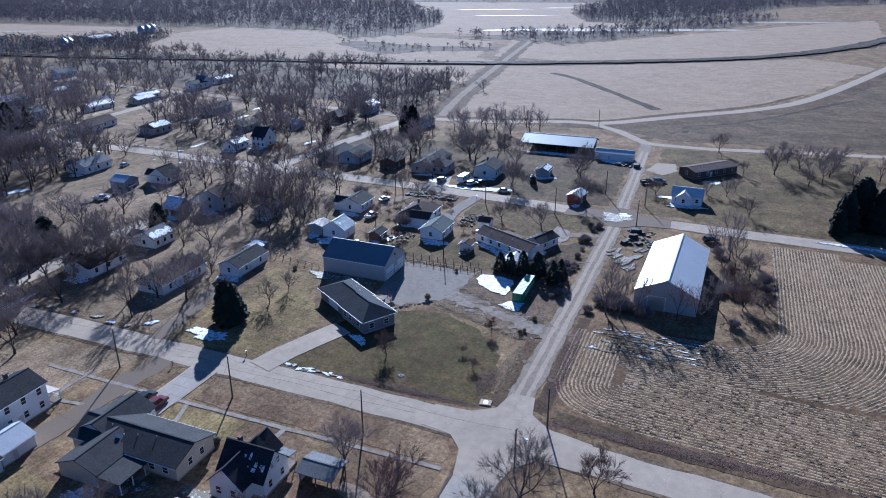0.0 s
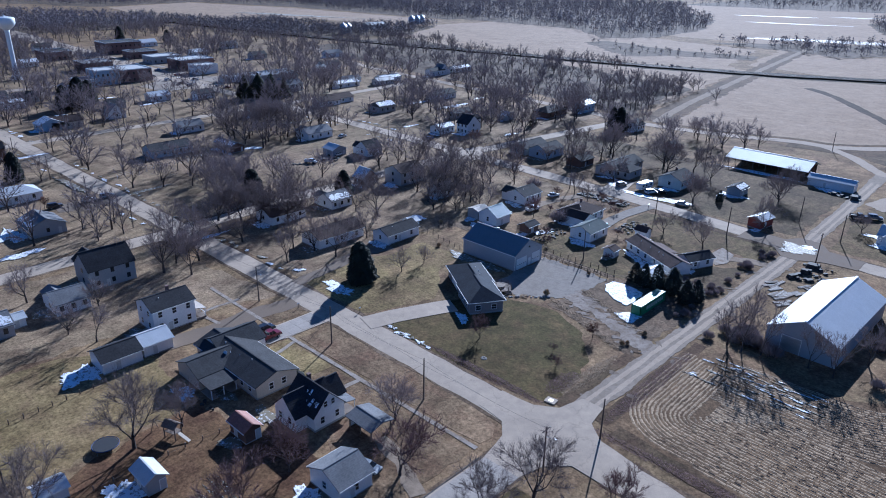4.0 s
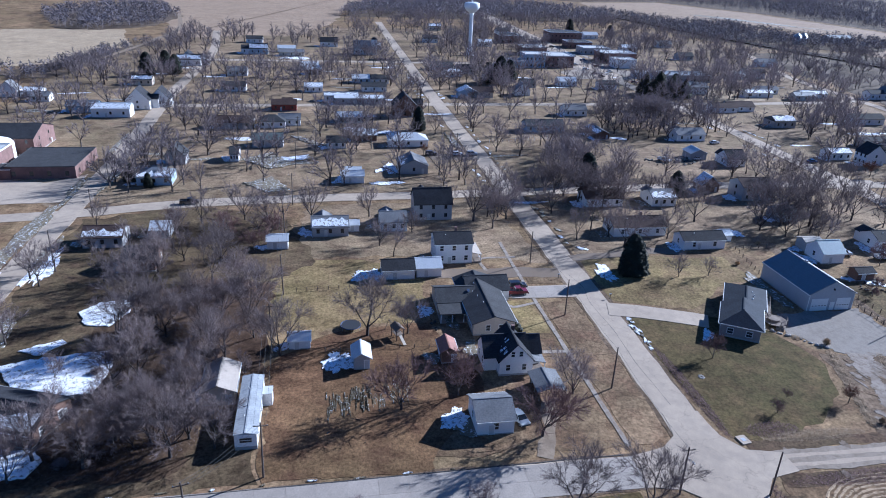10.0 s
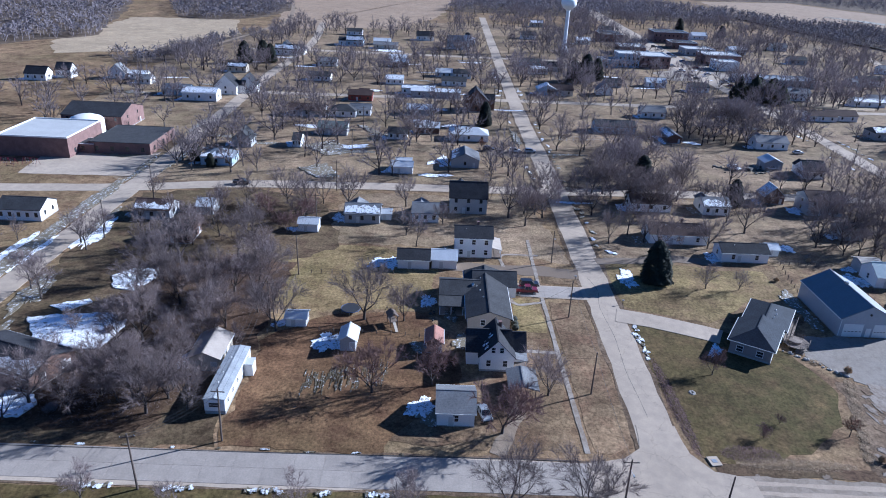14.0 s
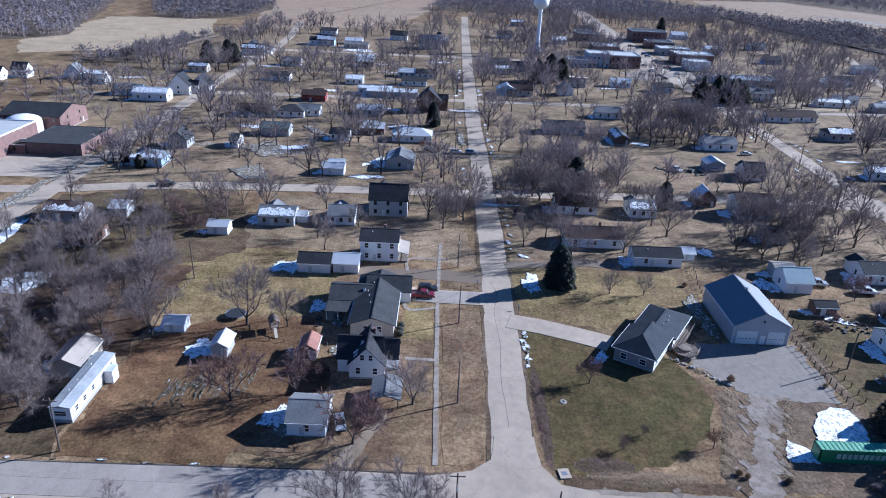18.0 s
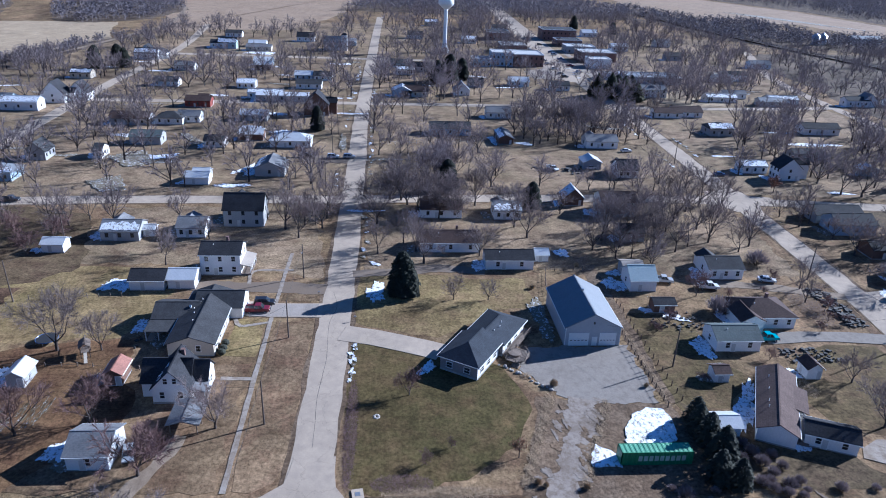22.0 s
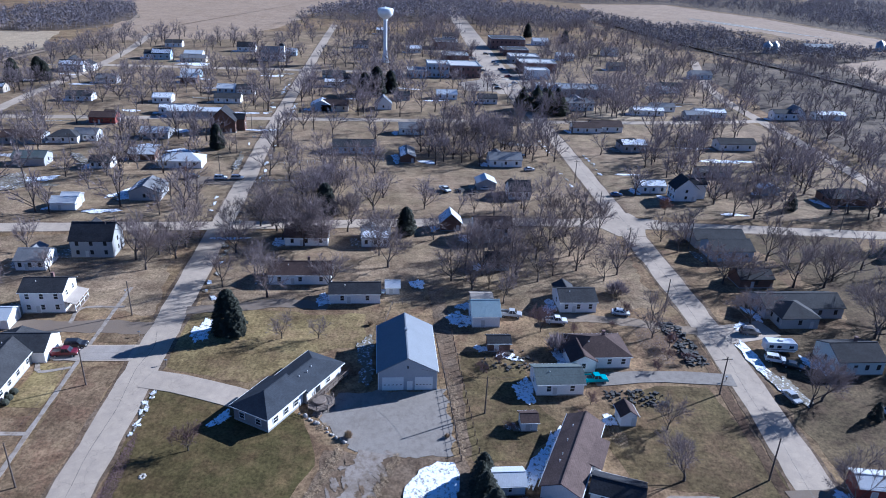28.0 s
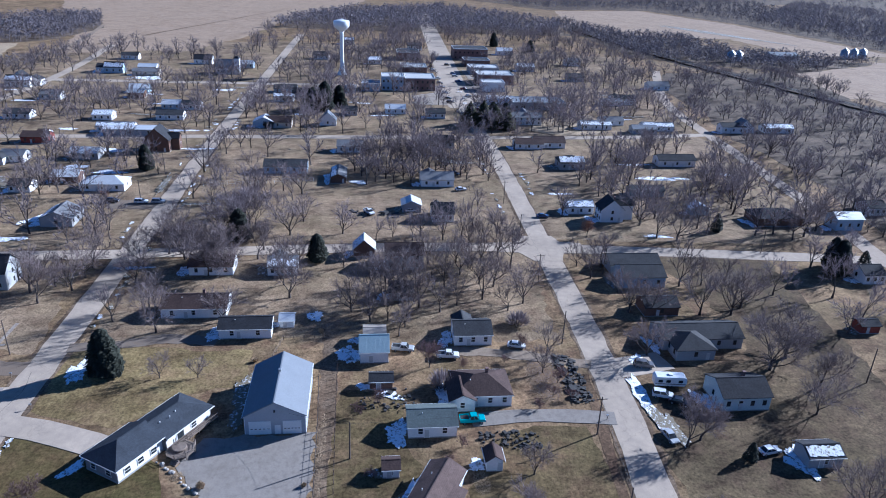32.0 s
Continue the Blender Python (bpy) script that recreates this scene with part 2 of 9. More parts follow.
ROUGH = grass("rough_field", (0.205, 0.152, 0.1), (0.15, 0.113, 0.072), (0.125, 0.088, 0.06), 111.0, 0.5, 0.4)
LITTER = grass("leaf_litter", (0.2, 0.155, 0.115), (0.15, 0.12, 0.09), (0.12, 0.092, 0.075), 71.0, 0.5)
SNOW = snow_mat("snow", 3.0, 0.39)
SNOW_THIN = snow_mat("thin_snow", 5.0, 0.535)
GLASS = glass_mat()
WHITE = ribbed("white_siding", (0.78, 0.77, 0.75), 0.22, "Z", 0.6, 0, 0.06, 0.02, 0.86)
SAGE = ribbed("pale_sage_siding", (0.6, 0.64, 0.6), 0.22, "Z", 0.6, 0, 0.08, 0.02, 0.86)
TAUPE = ribbed("taupe_siding", (0.26, 0.235, 0.23), 0.22, "Z", 0.6, 0, 0.08, 0.02, 0.86)
GREYWALL = ribbed("grey_siding", (0.36, 0.36, 0.36), 0.22, "Z", 0.6, 0, 0.08, 0.02, 0.86)
BEIGE = ribbed("beige_siding", (0.55, 0.48, 0.38), 0.22, "Z", 0.6, 0, 0.08, 0.02, 0.86)
BLUEWALL = ribbed("pale_blue_siding", (0.36, 0.45, 0.54), 0.22, "Z", 0.6, 0, 0.08, 0.02, 0.86)
BROWNWALL = ribbed("brown_board_wall", (0.16, 0.1, 0.075), 0.3, "Z", 0.75, 0, 0.2, 0.02, 0.8)
REDWALL = ribbed("red_board_wall", (0.24, 0.07, 0.055), 0.3, "Z", 0.75, 0, 0.2, 0.02, 0.8)
BRICK = surface("red_brick_wall", (0.205, 0.122, 0.104), 0.85, 9.0, 0.5, 0.3, 0, 0.3)
METALWALL = ribbed("grey_metal_wall", (0.40, 0.41, 0.43), 0.3, "X", 0.5, 0.0, 0.06, 0.03, 0.85)
SHINGLE_GREY = ribbed("grey_shingles", (0.064, 0.064, 0.067), 0.3, "Y", 0.9, 0, 0.25, 0.02, 0.75)
SHINGLE_DARK = ribbed("dark_shingles", (0.045, 0.045, 0.05), 0.3, "Y", 0.9, 0, 0.3, 0.02, 0.75)
SHINGLE_BLUE = ribbed("slate_grey_shingles", (0.05, 0.056, 0.068), 0.3, "Y", 0.9, 0, 0.22, 0.02, 0.78)
SHINGLE_BROWN = ribbed("brown_shingles", (0.085, 0.058, 0.05), 0.3, "Y", 0.9, 0, 0.25, 0.02, 0.75)
SHINGLE_GREEN = ribbed("green_shingles", (0.125, 0.145, 0.14), 0.3, "Y", 0.9, 0, 0.2, 0.02, 0.75)
SHINGLE_LIGHT = ribbed("pale_shingles", (0.21, 0.21, 0.215), 0.3, "Y", 0.9, 0, 0.2, 0.02, 0.75)
ROOF_TAN = ribbed("tan_metal_roof", (0.36, 0.31, 0.26), 0.3, "X", 0.6, 0.0, 0.1, 0.03, 0.85)
METAL_WHITE = ribbed("white_metal_roof", (0.6, 0.61, 0.62), 0.3, "X", 0.4, 0.0, 0.08, 0.03, 0.85)
METAL_WORN = ribbed("weathered_metal_roof", (0.4, 0.415, 0.43), 0.6, "X", 0.55, 0.0, 0.22, 0.02, 0.88)
METAL_BLUE = ribbed("blue_grey_metal_roof", (0.185, 0.197, 0.215), 0.3, "X", 0.6, 0.0, 0.08, 0.03, 0.85)
METAL_RED = ribbed("rusty_metal_roof", (0.3, 0.14, 0.1), 0.3, "X", 0.6, 0.0, 0.25, 0.03, 0.85)
TRIM = surface("white_trim", (0.78, 0.77, 0.74), 0.55, 4.0, 0.5, 0.05, 0, 0.1)
DOORPAINT = surface("door_paint", (0.55, 0.54, 0.52), 0.5, 4.0, 0.5, 0.1, 0, 0.1)
FOUNDATION = surface("foundation_block", (0.34, 0.33, 0.31), 0.9, 5.0, 0.5, 0.15)
WOOD = surface("weathered_wood", (0.2, 0.155, 0.12), 0.85, 6.0, 0.6, 0.3, 0, 0.4, 0.02, (1, 1, 0.2))
POLEWOOD = surface("pole_wood", (0.11, 0.085, 0.07), 0.9, 8.0, 0.6, 0.3, 0, 0.3, 0.02, (1, 1, 0.1))
BARK = surface("bark", (0.085, 0.068, 0.06), 0.95, 5.0, 0.5, 0.35, 0, 0.6, 0.04, (1, 1, 0.25), 0.3)
# grey-brown twigs, with a slight blue shift painted in for distance haze
TWIG = twig_mat("twigs", (0.26, 0.222, 0.225))
TWIG_NEAR = twig_mat("dark_twigs", (0.235, 0.196, 0.188))
# cool bluish grey: the haze over the far woods is put into this colour
TWIG_HAZED = twig_mat("hazed_twigs", (0.185, 0.168, 0.185))
TWIG_RED = twig_mat("red_twigs", (0.19, 0.128, 0.12))
NEEDLE = surface("dark_needles", (0.04, 0.043, 0.026), 0.9, 3.0, 0.6, 0.35, 0, 0.0, 0.02, None, 0.3)
DRYLEAF = surface("russet_leaves", (0.26, 0.12, 0.065), 0.9, 3.0, 0.6, 0.3, 0, 0.0, 0.02, None, 0.3)
METAL_PALE = ribbed("pale_green_metal_roof", (0.34, 0.42, 0.43), 0.3, "X", 0.45, 0.0, 0.08, 0.03, 0.85)
GREY_GRAVEL = gravel_mat("grey_gravel", (0.185, 0.145, 0.112), 19.0)
OLD_CONCRETE = gravel_mat("old_concrete", (0.34, 0.295, 0.25), 23.0)
ROOF_PALE = surface("pale_membrane_roof", (0.46, 0.455, 0.44), 0.8, 2.0, 0.15, 0.12, 0, 0.1)
SLAB = surface("street_slab", (0.34, 0.292, 0.245), 0.85, 4.0, 0.5, 0.14, 0, 0.15, 0.01, None, 0.14)
BRUSH = grass("dark_brush", (0.085, 0.06, 0.045), (0.065, 0.05, 0.036), (0.11, 0.08, 0.06), 141.0, 0.5)
NEEDLE_PINE = surface("olive_needles", (0.085, 0.083, 0.036), 0.9, 3.0, 0.6, 0.35, 0, 0.0, 0.02, None, 0.3)
LANE = gravel_mat("lane_gravel", (0.29, 0.24, 0.19), 37.0, (0.2, 0.16, 0.12), 0.6)
THICKET_FLOOR = grass("thicket_floor", (0.128, 0.083, 0.055), (0.1, 0.07, 0.045), (0.082, 0.053, 0.038), 151.0, 0.5)
COUNTY = gravel_mat("worn_county_road", (0.4, 0.325, 0.25), 29.0, (0.33, 0.262, 0.2), 0.5)
THIN_GRAVEL = gravel_mat("thin_gravel", (0.3, 0.255, 0.215), 27.0, (0.15, 0.112, 0.08), 0.7)
OLIVE_YARD = grass("olive_yard", (0.19, 0.142, 0.074), (0.142, 0.114, 0.054), (0.19, 0.13, 0.076), 131.0, 0.5, 0.3)
ROOF_BROWN = ribbed("worn_brown_shingles", (0.13, 0.092, 0.078), 0.3, "Y", 0.9, 0, 0.25, 0.02, 0.75)
STRAW = surface("straw", (0.4, 0.29, 0.172), 0.95, 3.0, 0.3, 0.3, 0, 0.0)
RUBBER = surface("tyre_rubber", (0.02, 0.02, 0.021), 0.9, 8.0, 1.0, 0.2)
RAIL = surface("rusty_rail", (0.11, 0.075, 0.06), 0.8, 5.0, 0.5, 0.2, 0.2, 0.1)
STEEL = surface("galvanised_steel", (0.45, 0.46, 0.47), 0.4, 5.0, 0.6, 0.1, 0.7, 0.1)
TANKWHITE = surface("tank_paint", (0.78, 0.8, 0.8), 0.45, 1.0, 0.2, 0.05, 0, 0.0)
BLACK = surface("black_cable", (0.02, 0.02, 0.02), 0.6, 5.0, 0.5, 0.1, 0, 0.0)
CHASSIS = surface("dark_plastic", (0.03, 0.03, 0.032), 0.6, 5.0, 0.5, 0.1, 0, 0.0)
JUNK = surface("dark_junk", (0.05, 0.045, 0.042), 0.8, 3.0, 0.8, 0.5)
STONE = surface("pale_stone", (0.42, 0.38, 0.33), 0.9, 4.0, 0.7, 0.25, 0, 0.4)


def paint(name, c):
    m = surface(name, c, 0.3, 3.0, 0.5, 0.06, 0, 0.0)
    m.node_tree.nodes["Principled BSDF"].inputs["Coat Weight"].default_value = 0.5
    return m


# ---- building blocks ----
class Geo:
    """Vertices and faces of one mesh."""

    def __init__(self):
        self.v, self.f = [], []

    def face(self, *pts):
        n = len(self.v)
        self.v.extend(tuple(p) for p in pts)
        self.f.append(tuple(range(n, n + len(pts))))

    def solid(self, ring_a, ring_b, caps=True):
        n, k = len(self.v), len(ring_a)
        self.v.extend(tuple(p) for p in ring_a)
        self.v.extend(tuple(p) for p in ring_b)
        for i in range(k):
            j = (i + 1) % k
            self.f.append((n + i, n + j, n + k + j, n + k + i))
        if caps:
            self.f.append(tuple(range(n + k - 1, n - 1, -1)))
            self.f.append(tuple(range(n + k, n + 2 * k)))
        return self

    def box(self, x0, x1, y0, y1, z0, z1, bev=0.0):
        if bev <= 0:
            return self.solid([(x0, y0, z0), (x1, y0, z0), (x1, y1, z0), (x0, y1, z0)], [(x0, y0, z1), (x1, y0, z1), (x1, y1, z1), (x0, y1, z1)])
        b = bev
        low = [(x0 + b, y0), (x1 - b, y0), (x1, y0 + b), (x1, y1 - b), (x1 - b, y1), (x0 + b, y1), (x0, y1 - b), (x0, y0 + b)]
        self.solid([(x, y, z0) for x, y in low], [(x, y, z1) for x, y in low])
        return self

    def tube(self, p, q, r0, r1, n=6):
        p, q = Vector(p), Vector(q)
        d = (q - p).normalized()
        u = d.cross(Vector((0.31, 0.17, 1.0) if abs(d.z) < 0.9 else (1, 0.2, 0))).normalized()
        w = d.cross(u)
        ring = [(math.cos(2 * math.pi * i / n), math.sin(2 * math.pi * i / n)) for i in range(n)]
        return self.solid([p + (u * c + w * s) * r0 for c, s in ring], [q + (u * c + w * s) * r1 for c, s in ring])

    def lathe(self, profile, n=24):
        """profile: (radius, z) from below upwards."""
        base = len(self.v)
        for r, z in profile:
            self.v.extend((r * math.cos(2 * math.pi * i / n), r * math.sin(2 * math.pi * i / n), z) for i in range(n))
        for k in range(len(profile) - 1):
            for i in range(n):
                j = (i + 1) % n
                a = base + k * n
                self.f.append((a + i, a + j, a + n + j, a + n + i))
        self.f.append(tuple(base + (len(profile) - 1) * n + i for i in range(n)))
        return self

    def mesh(self, name, mat, smooth=False):
        me = bpy.data.meshes.new(name)
        me.from_pydata(self.v, [], self.f)
        if mat:
            me.materials.append(mat)
        if smooth:
            me.polygons.foreach_set("use_smooth", [True] * len(me.polygons))
        return me


def part(name, geo, material, parent=None, label="", smooth=False):
    data = geo if isinstance(geo, bpy.types.Mesh) else geo.mesh(name, material, smooth)
    ob = new(name, data)
    if parent is not None:
        ob.parent = parent
    return tagged(ob, label)


def thing(name, m, label, category, group="", kind=""):
    ob = new(name)
    ob.matrix_basis = m
    return tagged(ob, label, category, group, kind)


OBST = []  # footprints that trees keep clear of: x, y, half size


def smooth_line(pts, step=6.0):
    """A line of points resampled along a Catmull-Rom curve."""
    P = [np.array(p, float) for p in pts]
    P = [2 * P[0] - P[1]] + P + [2 * P[-1] - P[-2]]
    out = []
    for i in range(1, len(P) - 2):
        n = max(1, int(np.linalg.norm(P[i + 1] - P[i]) / step))
        for k in range(n):
            t = k / n
            a, b, c, d = P[i - 1], P[i], P[i + 1], P[i + 2]
            out.append(0.5 * (2 * b + (c - a) * t + (2 * a - 5 * b + 4 * c - d) * t * t + (3 * b - a - 3 * c + d) * t ** 3))
    out.append(P[-2])
    return out


def strip(name, pts, width, z, mat, label, category="road", ragged=0.25, thick=0.06, step=4.0):
    """A road or path along a line, with slightly uneven edges and a real step at its sides."""
    line = smooth_line(pts, step)
    rng = random.Random(int(abs(pts[0][0] * 7 + pts[0][1] * 3)) + 5)
    L, Rr = [], []
    ol = orr = 0.0
    for i, p in enumerate(line):
        if step < 3:
            ol, orr = 0.72 * ol + 0.5 * rng.uniform(-ragged, ragged), 0.72 * orr + 0.5 * rng.uniform(-ragged, ragged)
        else:
            ol, orr = rng.uniform(-ragged, ragged), rng.uniform(-ragged, ragged)
        d = line[min(i + 1, len(line) - 1)] - line[max(i - 1, 0)]
        n = np.array((-d[1], d[0])) / (np.linalg.norm(d) + 1e-9)
        L.append(p + n * (width / 2 + ol))
        Rr.append(p - n * (width / 2 + orr))
    geo = Geo()
    for i in range(len(line) - 1):
        a, b, c, d = L[i], Rr[i], Rr[i + 1], L[i + 1]
        geo.face((*b, z), (*c, z), (*d, z), (*a, z))
        geo.face((*a, z), (*d, z), (*d, z - thick), (*a, z - thick))
        geo.face((*c, z), (*b, z), (*b, z - thick), (*c, z - thick))
    ob = part(name, geo, mat)
    for p in line[::2]:
        OBST.append((p[0], p[1], width / 2 + 0.6))
    return tagged(ob, label, category, kind="structure")


def patch(name, pts, z, mat, label, category, ragged=0.5, kind="structure", thick=0.05, step=2.5, keep=False):
    """An area of ground with an uneven edge."""
    rng = random.Random(int(abs(pts[0][0] * 11 + pts[0][1] * 5)) + 1)
    ring = []
    k = len(pts)
    for i in range(k):
        a, b = np.array(pts[i], float), np.array(pts[(i + 1) % k], float)
        n = max(1, int(np.linalg.norm(b - a) / step))
        for j in range(n):
            p = a + (b - a) * j / n
            ring.append((p[0] + rng.uniform(-ragged, ragged), p[1] + rng.uniform(-ragged, ragged)))
    bm = bmesh.new()
    vs = [bm.verts.new((x, y, z)) for x, y in ring]
    f = bm.faces.new(vs)
    f.normal_update()
    if f.normal.z < 0:
        f.normal_flip()
    res = bmesh.ops.triangulate(bm, faces=[f])
    ed = [e for e in bm.edges if len(e.link_faces) == 1]
    ex = bmesh.ops.extrude_edge_only(bm, edges=ed)
    for v in ex["geom"]:
        if isinstance(v, bmesh.types.BMVert):
            v.co.z -= thick
    me = bpy.data.meshes.new(name)
    bm.to_mesh(me)
    bm.free()
    me.materials.append(mat)
    return tagged(new(name, me), label, category, kind=kind)


def blob(x, y, rx, ry, turn, seed):
    """The outline of a melting patch."""
    rng = random.Random(seed)
    ph = [rng.uniform(0, 6.28) for _ in range(5)]
    c, s = math.cos(radians(turn)), math.sin(radians(turn))
    out = []
    for i in range(84):
        t = 2 * math.pi * i / 84
        r = 1 + 0.22 * math.sin(2 * t + ph[0]) + 0.16 * math.sin(3 * t + ph[1]) + 0.12 * math.sin(5 * t + ph[2]) + 0.09 * math.sin(9 * t + ph[3]) + 0.07 * math.sin(16 * t + ph[4]) + 0.06 * math.sin(27 * t + ph[0] * 3)
        a, b = rx * r * math.cos(t), ry * r * math.sin(t)
        out.append((x + a * c - b * s, y + a * s + b * c))
    return out


SNOWS = []


def kerb_snow(x, y, rx, ry, turn=0, seed=0):
    """A melting ridge of snow at a street edge, broken into pieces."""
    rng = random.Random(int(x * 3 + y * 5) + seed)
    n = max(2, int(rx / 2.2))
    for i in range(n):
        if rng.random() < 0.8:
            snow(x + rx * (2 * (i + rng.random()) / n - 1), y + rng.uniform(-0.5, 0.5) * ry, rng.uniform(0.5, 2.0), ry * rng.uniform(0.25, 0.6), turn + rng.uniform(-12, 12), rng.random() < 0.5)


def snow(x, y, rx, ry, turn=0, thin=False, z=0.10):
    SNOWS.append(x)
    z += 0.0013 * (len(SNOWS) % 97)
    pts = blob(x, y, rx, ry, turn, int(x * 13 + y * 7))
    return patch("snow_patch", pts, z, SNOW_THIN if thin else SNOW, "patch of old melting snow lying on the ground", "snow", 0.12, "stuff", 0.08, 1.2)


# ---- houses ----
WALLWORD = {"white_siding": "white", "grey_siding": "grey", "beige_siding": "beige", "pale_blue_siding": "pale blue", "brown_board_wall": "brown board",
            "red_board_wall": "red board", "red_brick_wall": "red brick", "grey_metal_wall": "grey metal", "pale_sage_siding": "pale sage"}
ROOFWORD = {"grey_shingles": "grey shingle", "dark_shingles": "dark shingle", "brown_shingles": "brown shingle", "green_shingles": "grey-green shingle", "pale_shingles": "pale shingle",
            "white_metal_roof": "white metal", "blue_grey_metal_roof": "blue-grey metal", "rusty_metal_roof": "rusty metal", "tan_metal_roof": "tan metal", "flat": "flat"}
WINDOWS = {}


def window_meshes(w, h, glass):
    key = (w, h)
    if key not in WINDOWS:
        fr = Geo()
        for x0, x1, z0, z1 in ((-w / 2 - 0.1, -w / 2, 0, h), (w / 2, w / 2 + 0.1, 0, h), (-w / 2 - 0.1, w / 2 + 0.1, h, h + 0.12), (-w / 2 - 0.14, w / 2 + 0.14, -0.1, 0), (-w / 2, w / 2, h / 2 - 0.03, h / 2 + 0.03)):
            fr.box(x0, x1, -0.07, 0.0, z0, z1)
        pn = Geo().box(-w / 2, w / 2, -0.03, 0.0, 0, h)
        WINDOWS[key] = fr.mesh("frame", TRIM), pn.mesh("pane", GLASS)
    return WINDOWS[key]


def window(parent, m, w=0.95, h=1.3, fine=True):
    fr, pn = window_meshes(w, h, GLASS)
    if fine:
        ob = part("window", fr, None, parent)
        ob.matrix_basis = m
        part("pane", pn, None, ob)
    else:
        ob = part("window", pn, None, parent)
        ob.matrix_basis = m
    return ob


DOOR = {}


def door(parent, m, w=0.95, h=2.05, mat=None, fine=True):
    key = (w, h, (mat or DOORPAINT).name)
    if key not in DOOR:
        g = Geo().box(-w / 2, w / 2, -0.05, 0, 0.1, h)
        n = 4 if w > 2 else 2
        for k in range(n):
            z0 = 0.2 + (h - 0.25) * k / n
            g.box(-w / 2 + 0.1, w / 2 - 0.1, -0.08, -0.05, z0, z0 + (h - 0.25) / n - 0.1)
        f = Geo()
        f.box(-w / 2 - 0.12, -w / 2, -0.07, 0, 0.1, h)
        f.box(w / 2, w / 2 + 0.12, -0.07, 0, 0.1, h)
        f.box(-w / 2 - 0.12, w / 2 + 0.12, -0.07, 0, h, h + 0.12)
        DOOR[key] = g.mesh("door", mat or DOORPAINT), f.mesh("door_frame", TRIM)
    d = part("garage_door" if w > 2 else "door", DOOR[key][0], None, parent)
    d.matrix_basis = m
    if fine:
        part("door_frame", DOOR[key][1], None, d)
    return d


def wall_geo(L, W, H, rise, hip=False):
    x, y = L / 2, W / 2
    g = Geo()
    g.face((-x, -y, 0), (x, -y, 0), (x, -y, H), (-x, -y, H))
    g.face((x, y, 0), (-x, y, 0), (-x, y, H), (x, y, H))
    if hip or rise == 0:
        g.face((x, -y, 0), (x, y, 0), (x, y, H), (x, -y, H))
        g.face((-x, y, 0), (-x, -y, 0), (-x, -y, H), (-x, y, H))
        g.face((-x, -y, H), (x, -y, H), (x, y, H), (-x, y, H))
    else:
        g.face((x, -y, 0), (x, y, 0), (x, y, H), (x, 0, H + rise), (x, -y, H))
        g.face((-x, y, 0), (-x, -y, 0), (-x, -y, H), (-x, 0, H + rise), (-x, y, H))
    return g


def roof_geo(L, W, H, rise, over=0.4, hip=False, thick=0.16):
    """Two slopes (or four) with thickness, overhang and a ridge cap."""
    x, y = L / 2 + over * 0.8, W / 2 + over
    drop = rise * over / (W / 2)
    g = Geo()
    t = thick
    if hip:
        k = max(0.1, L / 2 - W / 2)
        top, low = H + rise + 0.02, H - drop + 0.02
        for z in (t, 0.0):
            a, b, c, d = (-x, -y, low + z), (x, -y, low + z), (x, y, low + z), (-x, y, low + z)
            r0, r1 = (-k, 0, top + z), (k, 0, top + z)
            if z:
                g.face(a, b, r1, r0), g.face(c, d, r0, r1), g.face(b, c, r1), g.face(d, a, r0)
            else:
                g.face(d, c, b, a)
        for p, q in (((-x, -y), (x, -y)), ((x, -y), (x, y)), ((x, y), (-x, y)), ((-x, y), (-x, -y))):
            g.face((*p, low), (*q, low), (*q, low + t), (*p, low + t))
    else:
        for s in (-1, 1):
            ring = [(0, H + rise + 0.02), (s * y, H - drop + 0.02), (s * y, H - drop + 0.02 + t), (0, H + rise + 0.02 + t)]
            g.solid([(-x, b, z) for b, z in ring], [(x, b, z) for b, z in ring])
        g.box(-x, x, -0.14, 0.14, H + rise + t - 0.02, H + rise + t + 0.05)
    return g


def chimney(parent, x, y, z, h=1.3, mat=None):
    g = Geo().box(x - 0.3, x + 0.3, y - 0.3, y + 0.3, z - 0.8, z + h)
    g.box(x - 0.36, x + 0.36, y - 0.36, y + 0.36, z + h, z + h + 0.12)
    return part("chimney", g, mat or BRICK, parent)


def vent(parent, x, y, z):
    g = Geo().tube((x, y, z - 0.3), (x, y, z + 0.35), 0.07, 0.07, 6)
    g.tube((x, y, z + 0.35), (x, y, z + 0.42), 0.12, 0.06, 6)
    return part("vent_pipe", g, TRIM, parent)


def eave_trim(parent, L, W, H, rise, over=0.4):
    x, y = L / 2 + over * 0.8, W / 2 + over
    drop = rise * over / (W / 2)
    for s in (-1, 1):
        part("gutter", Geo().box(-x, x, s * y - 0.06 + s * 0.06, s * y + 0.06 + s * 0.06, H - drop - 0.02, H - drop + 0.12), TRIM, parent)


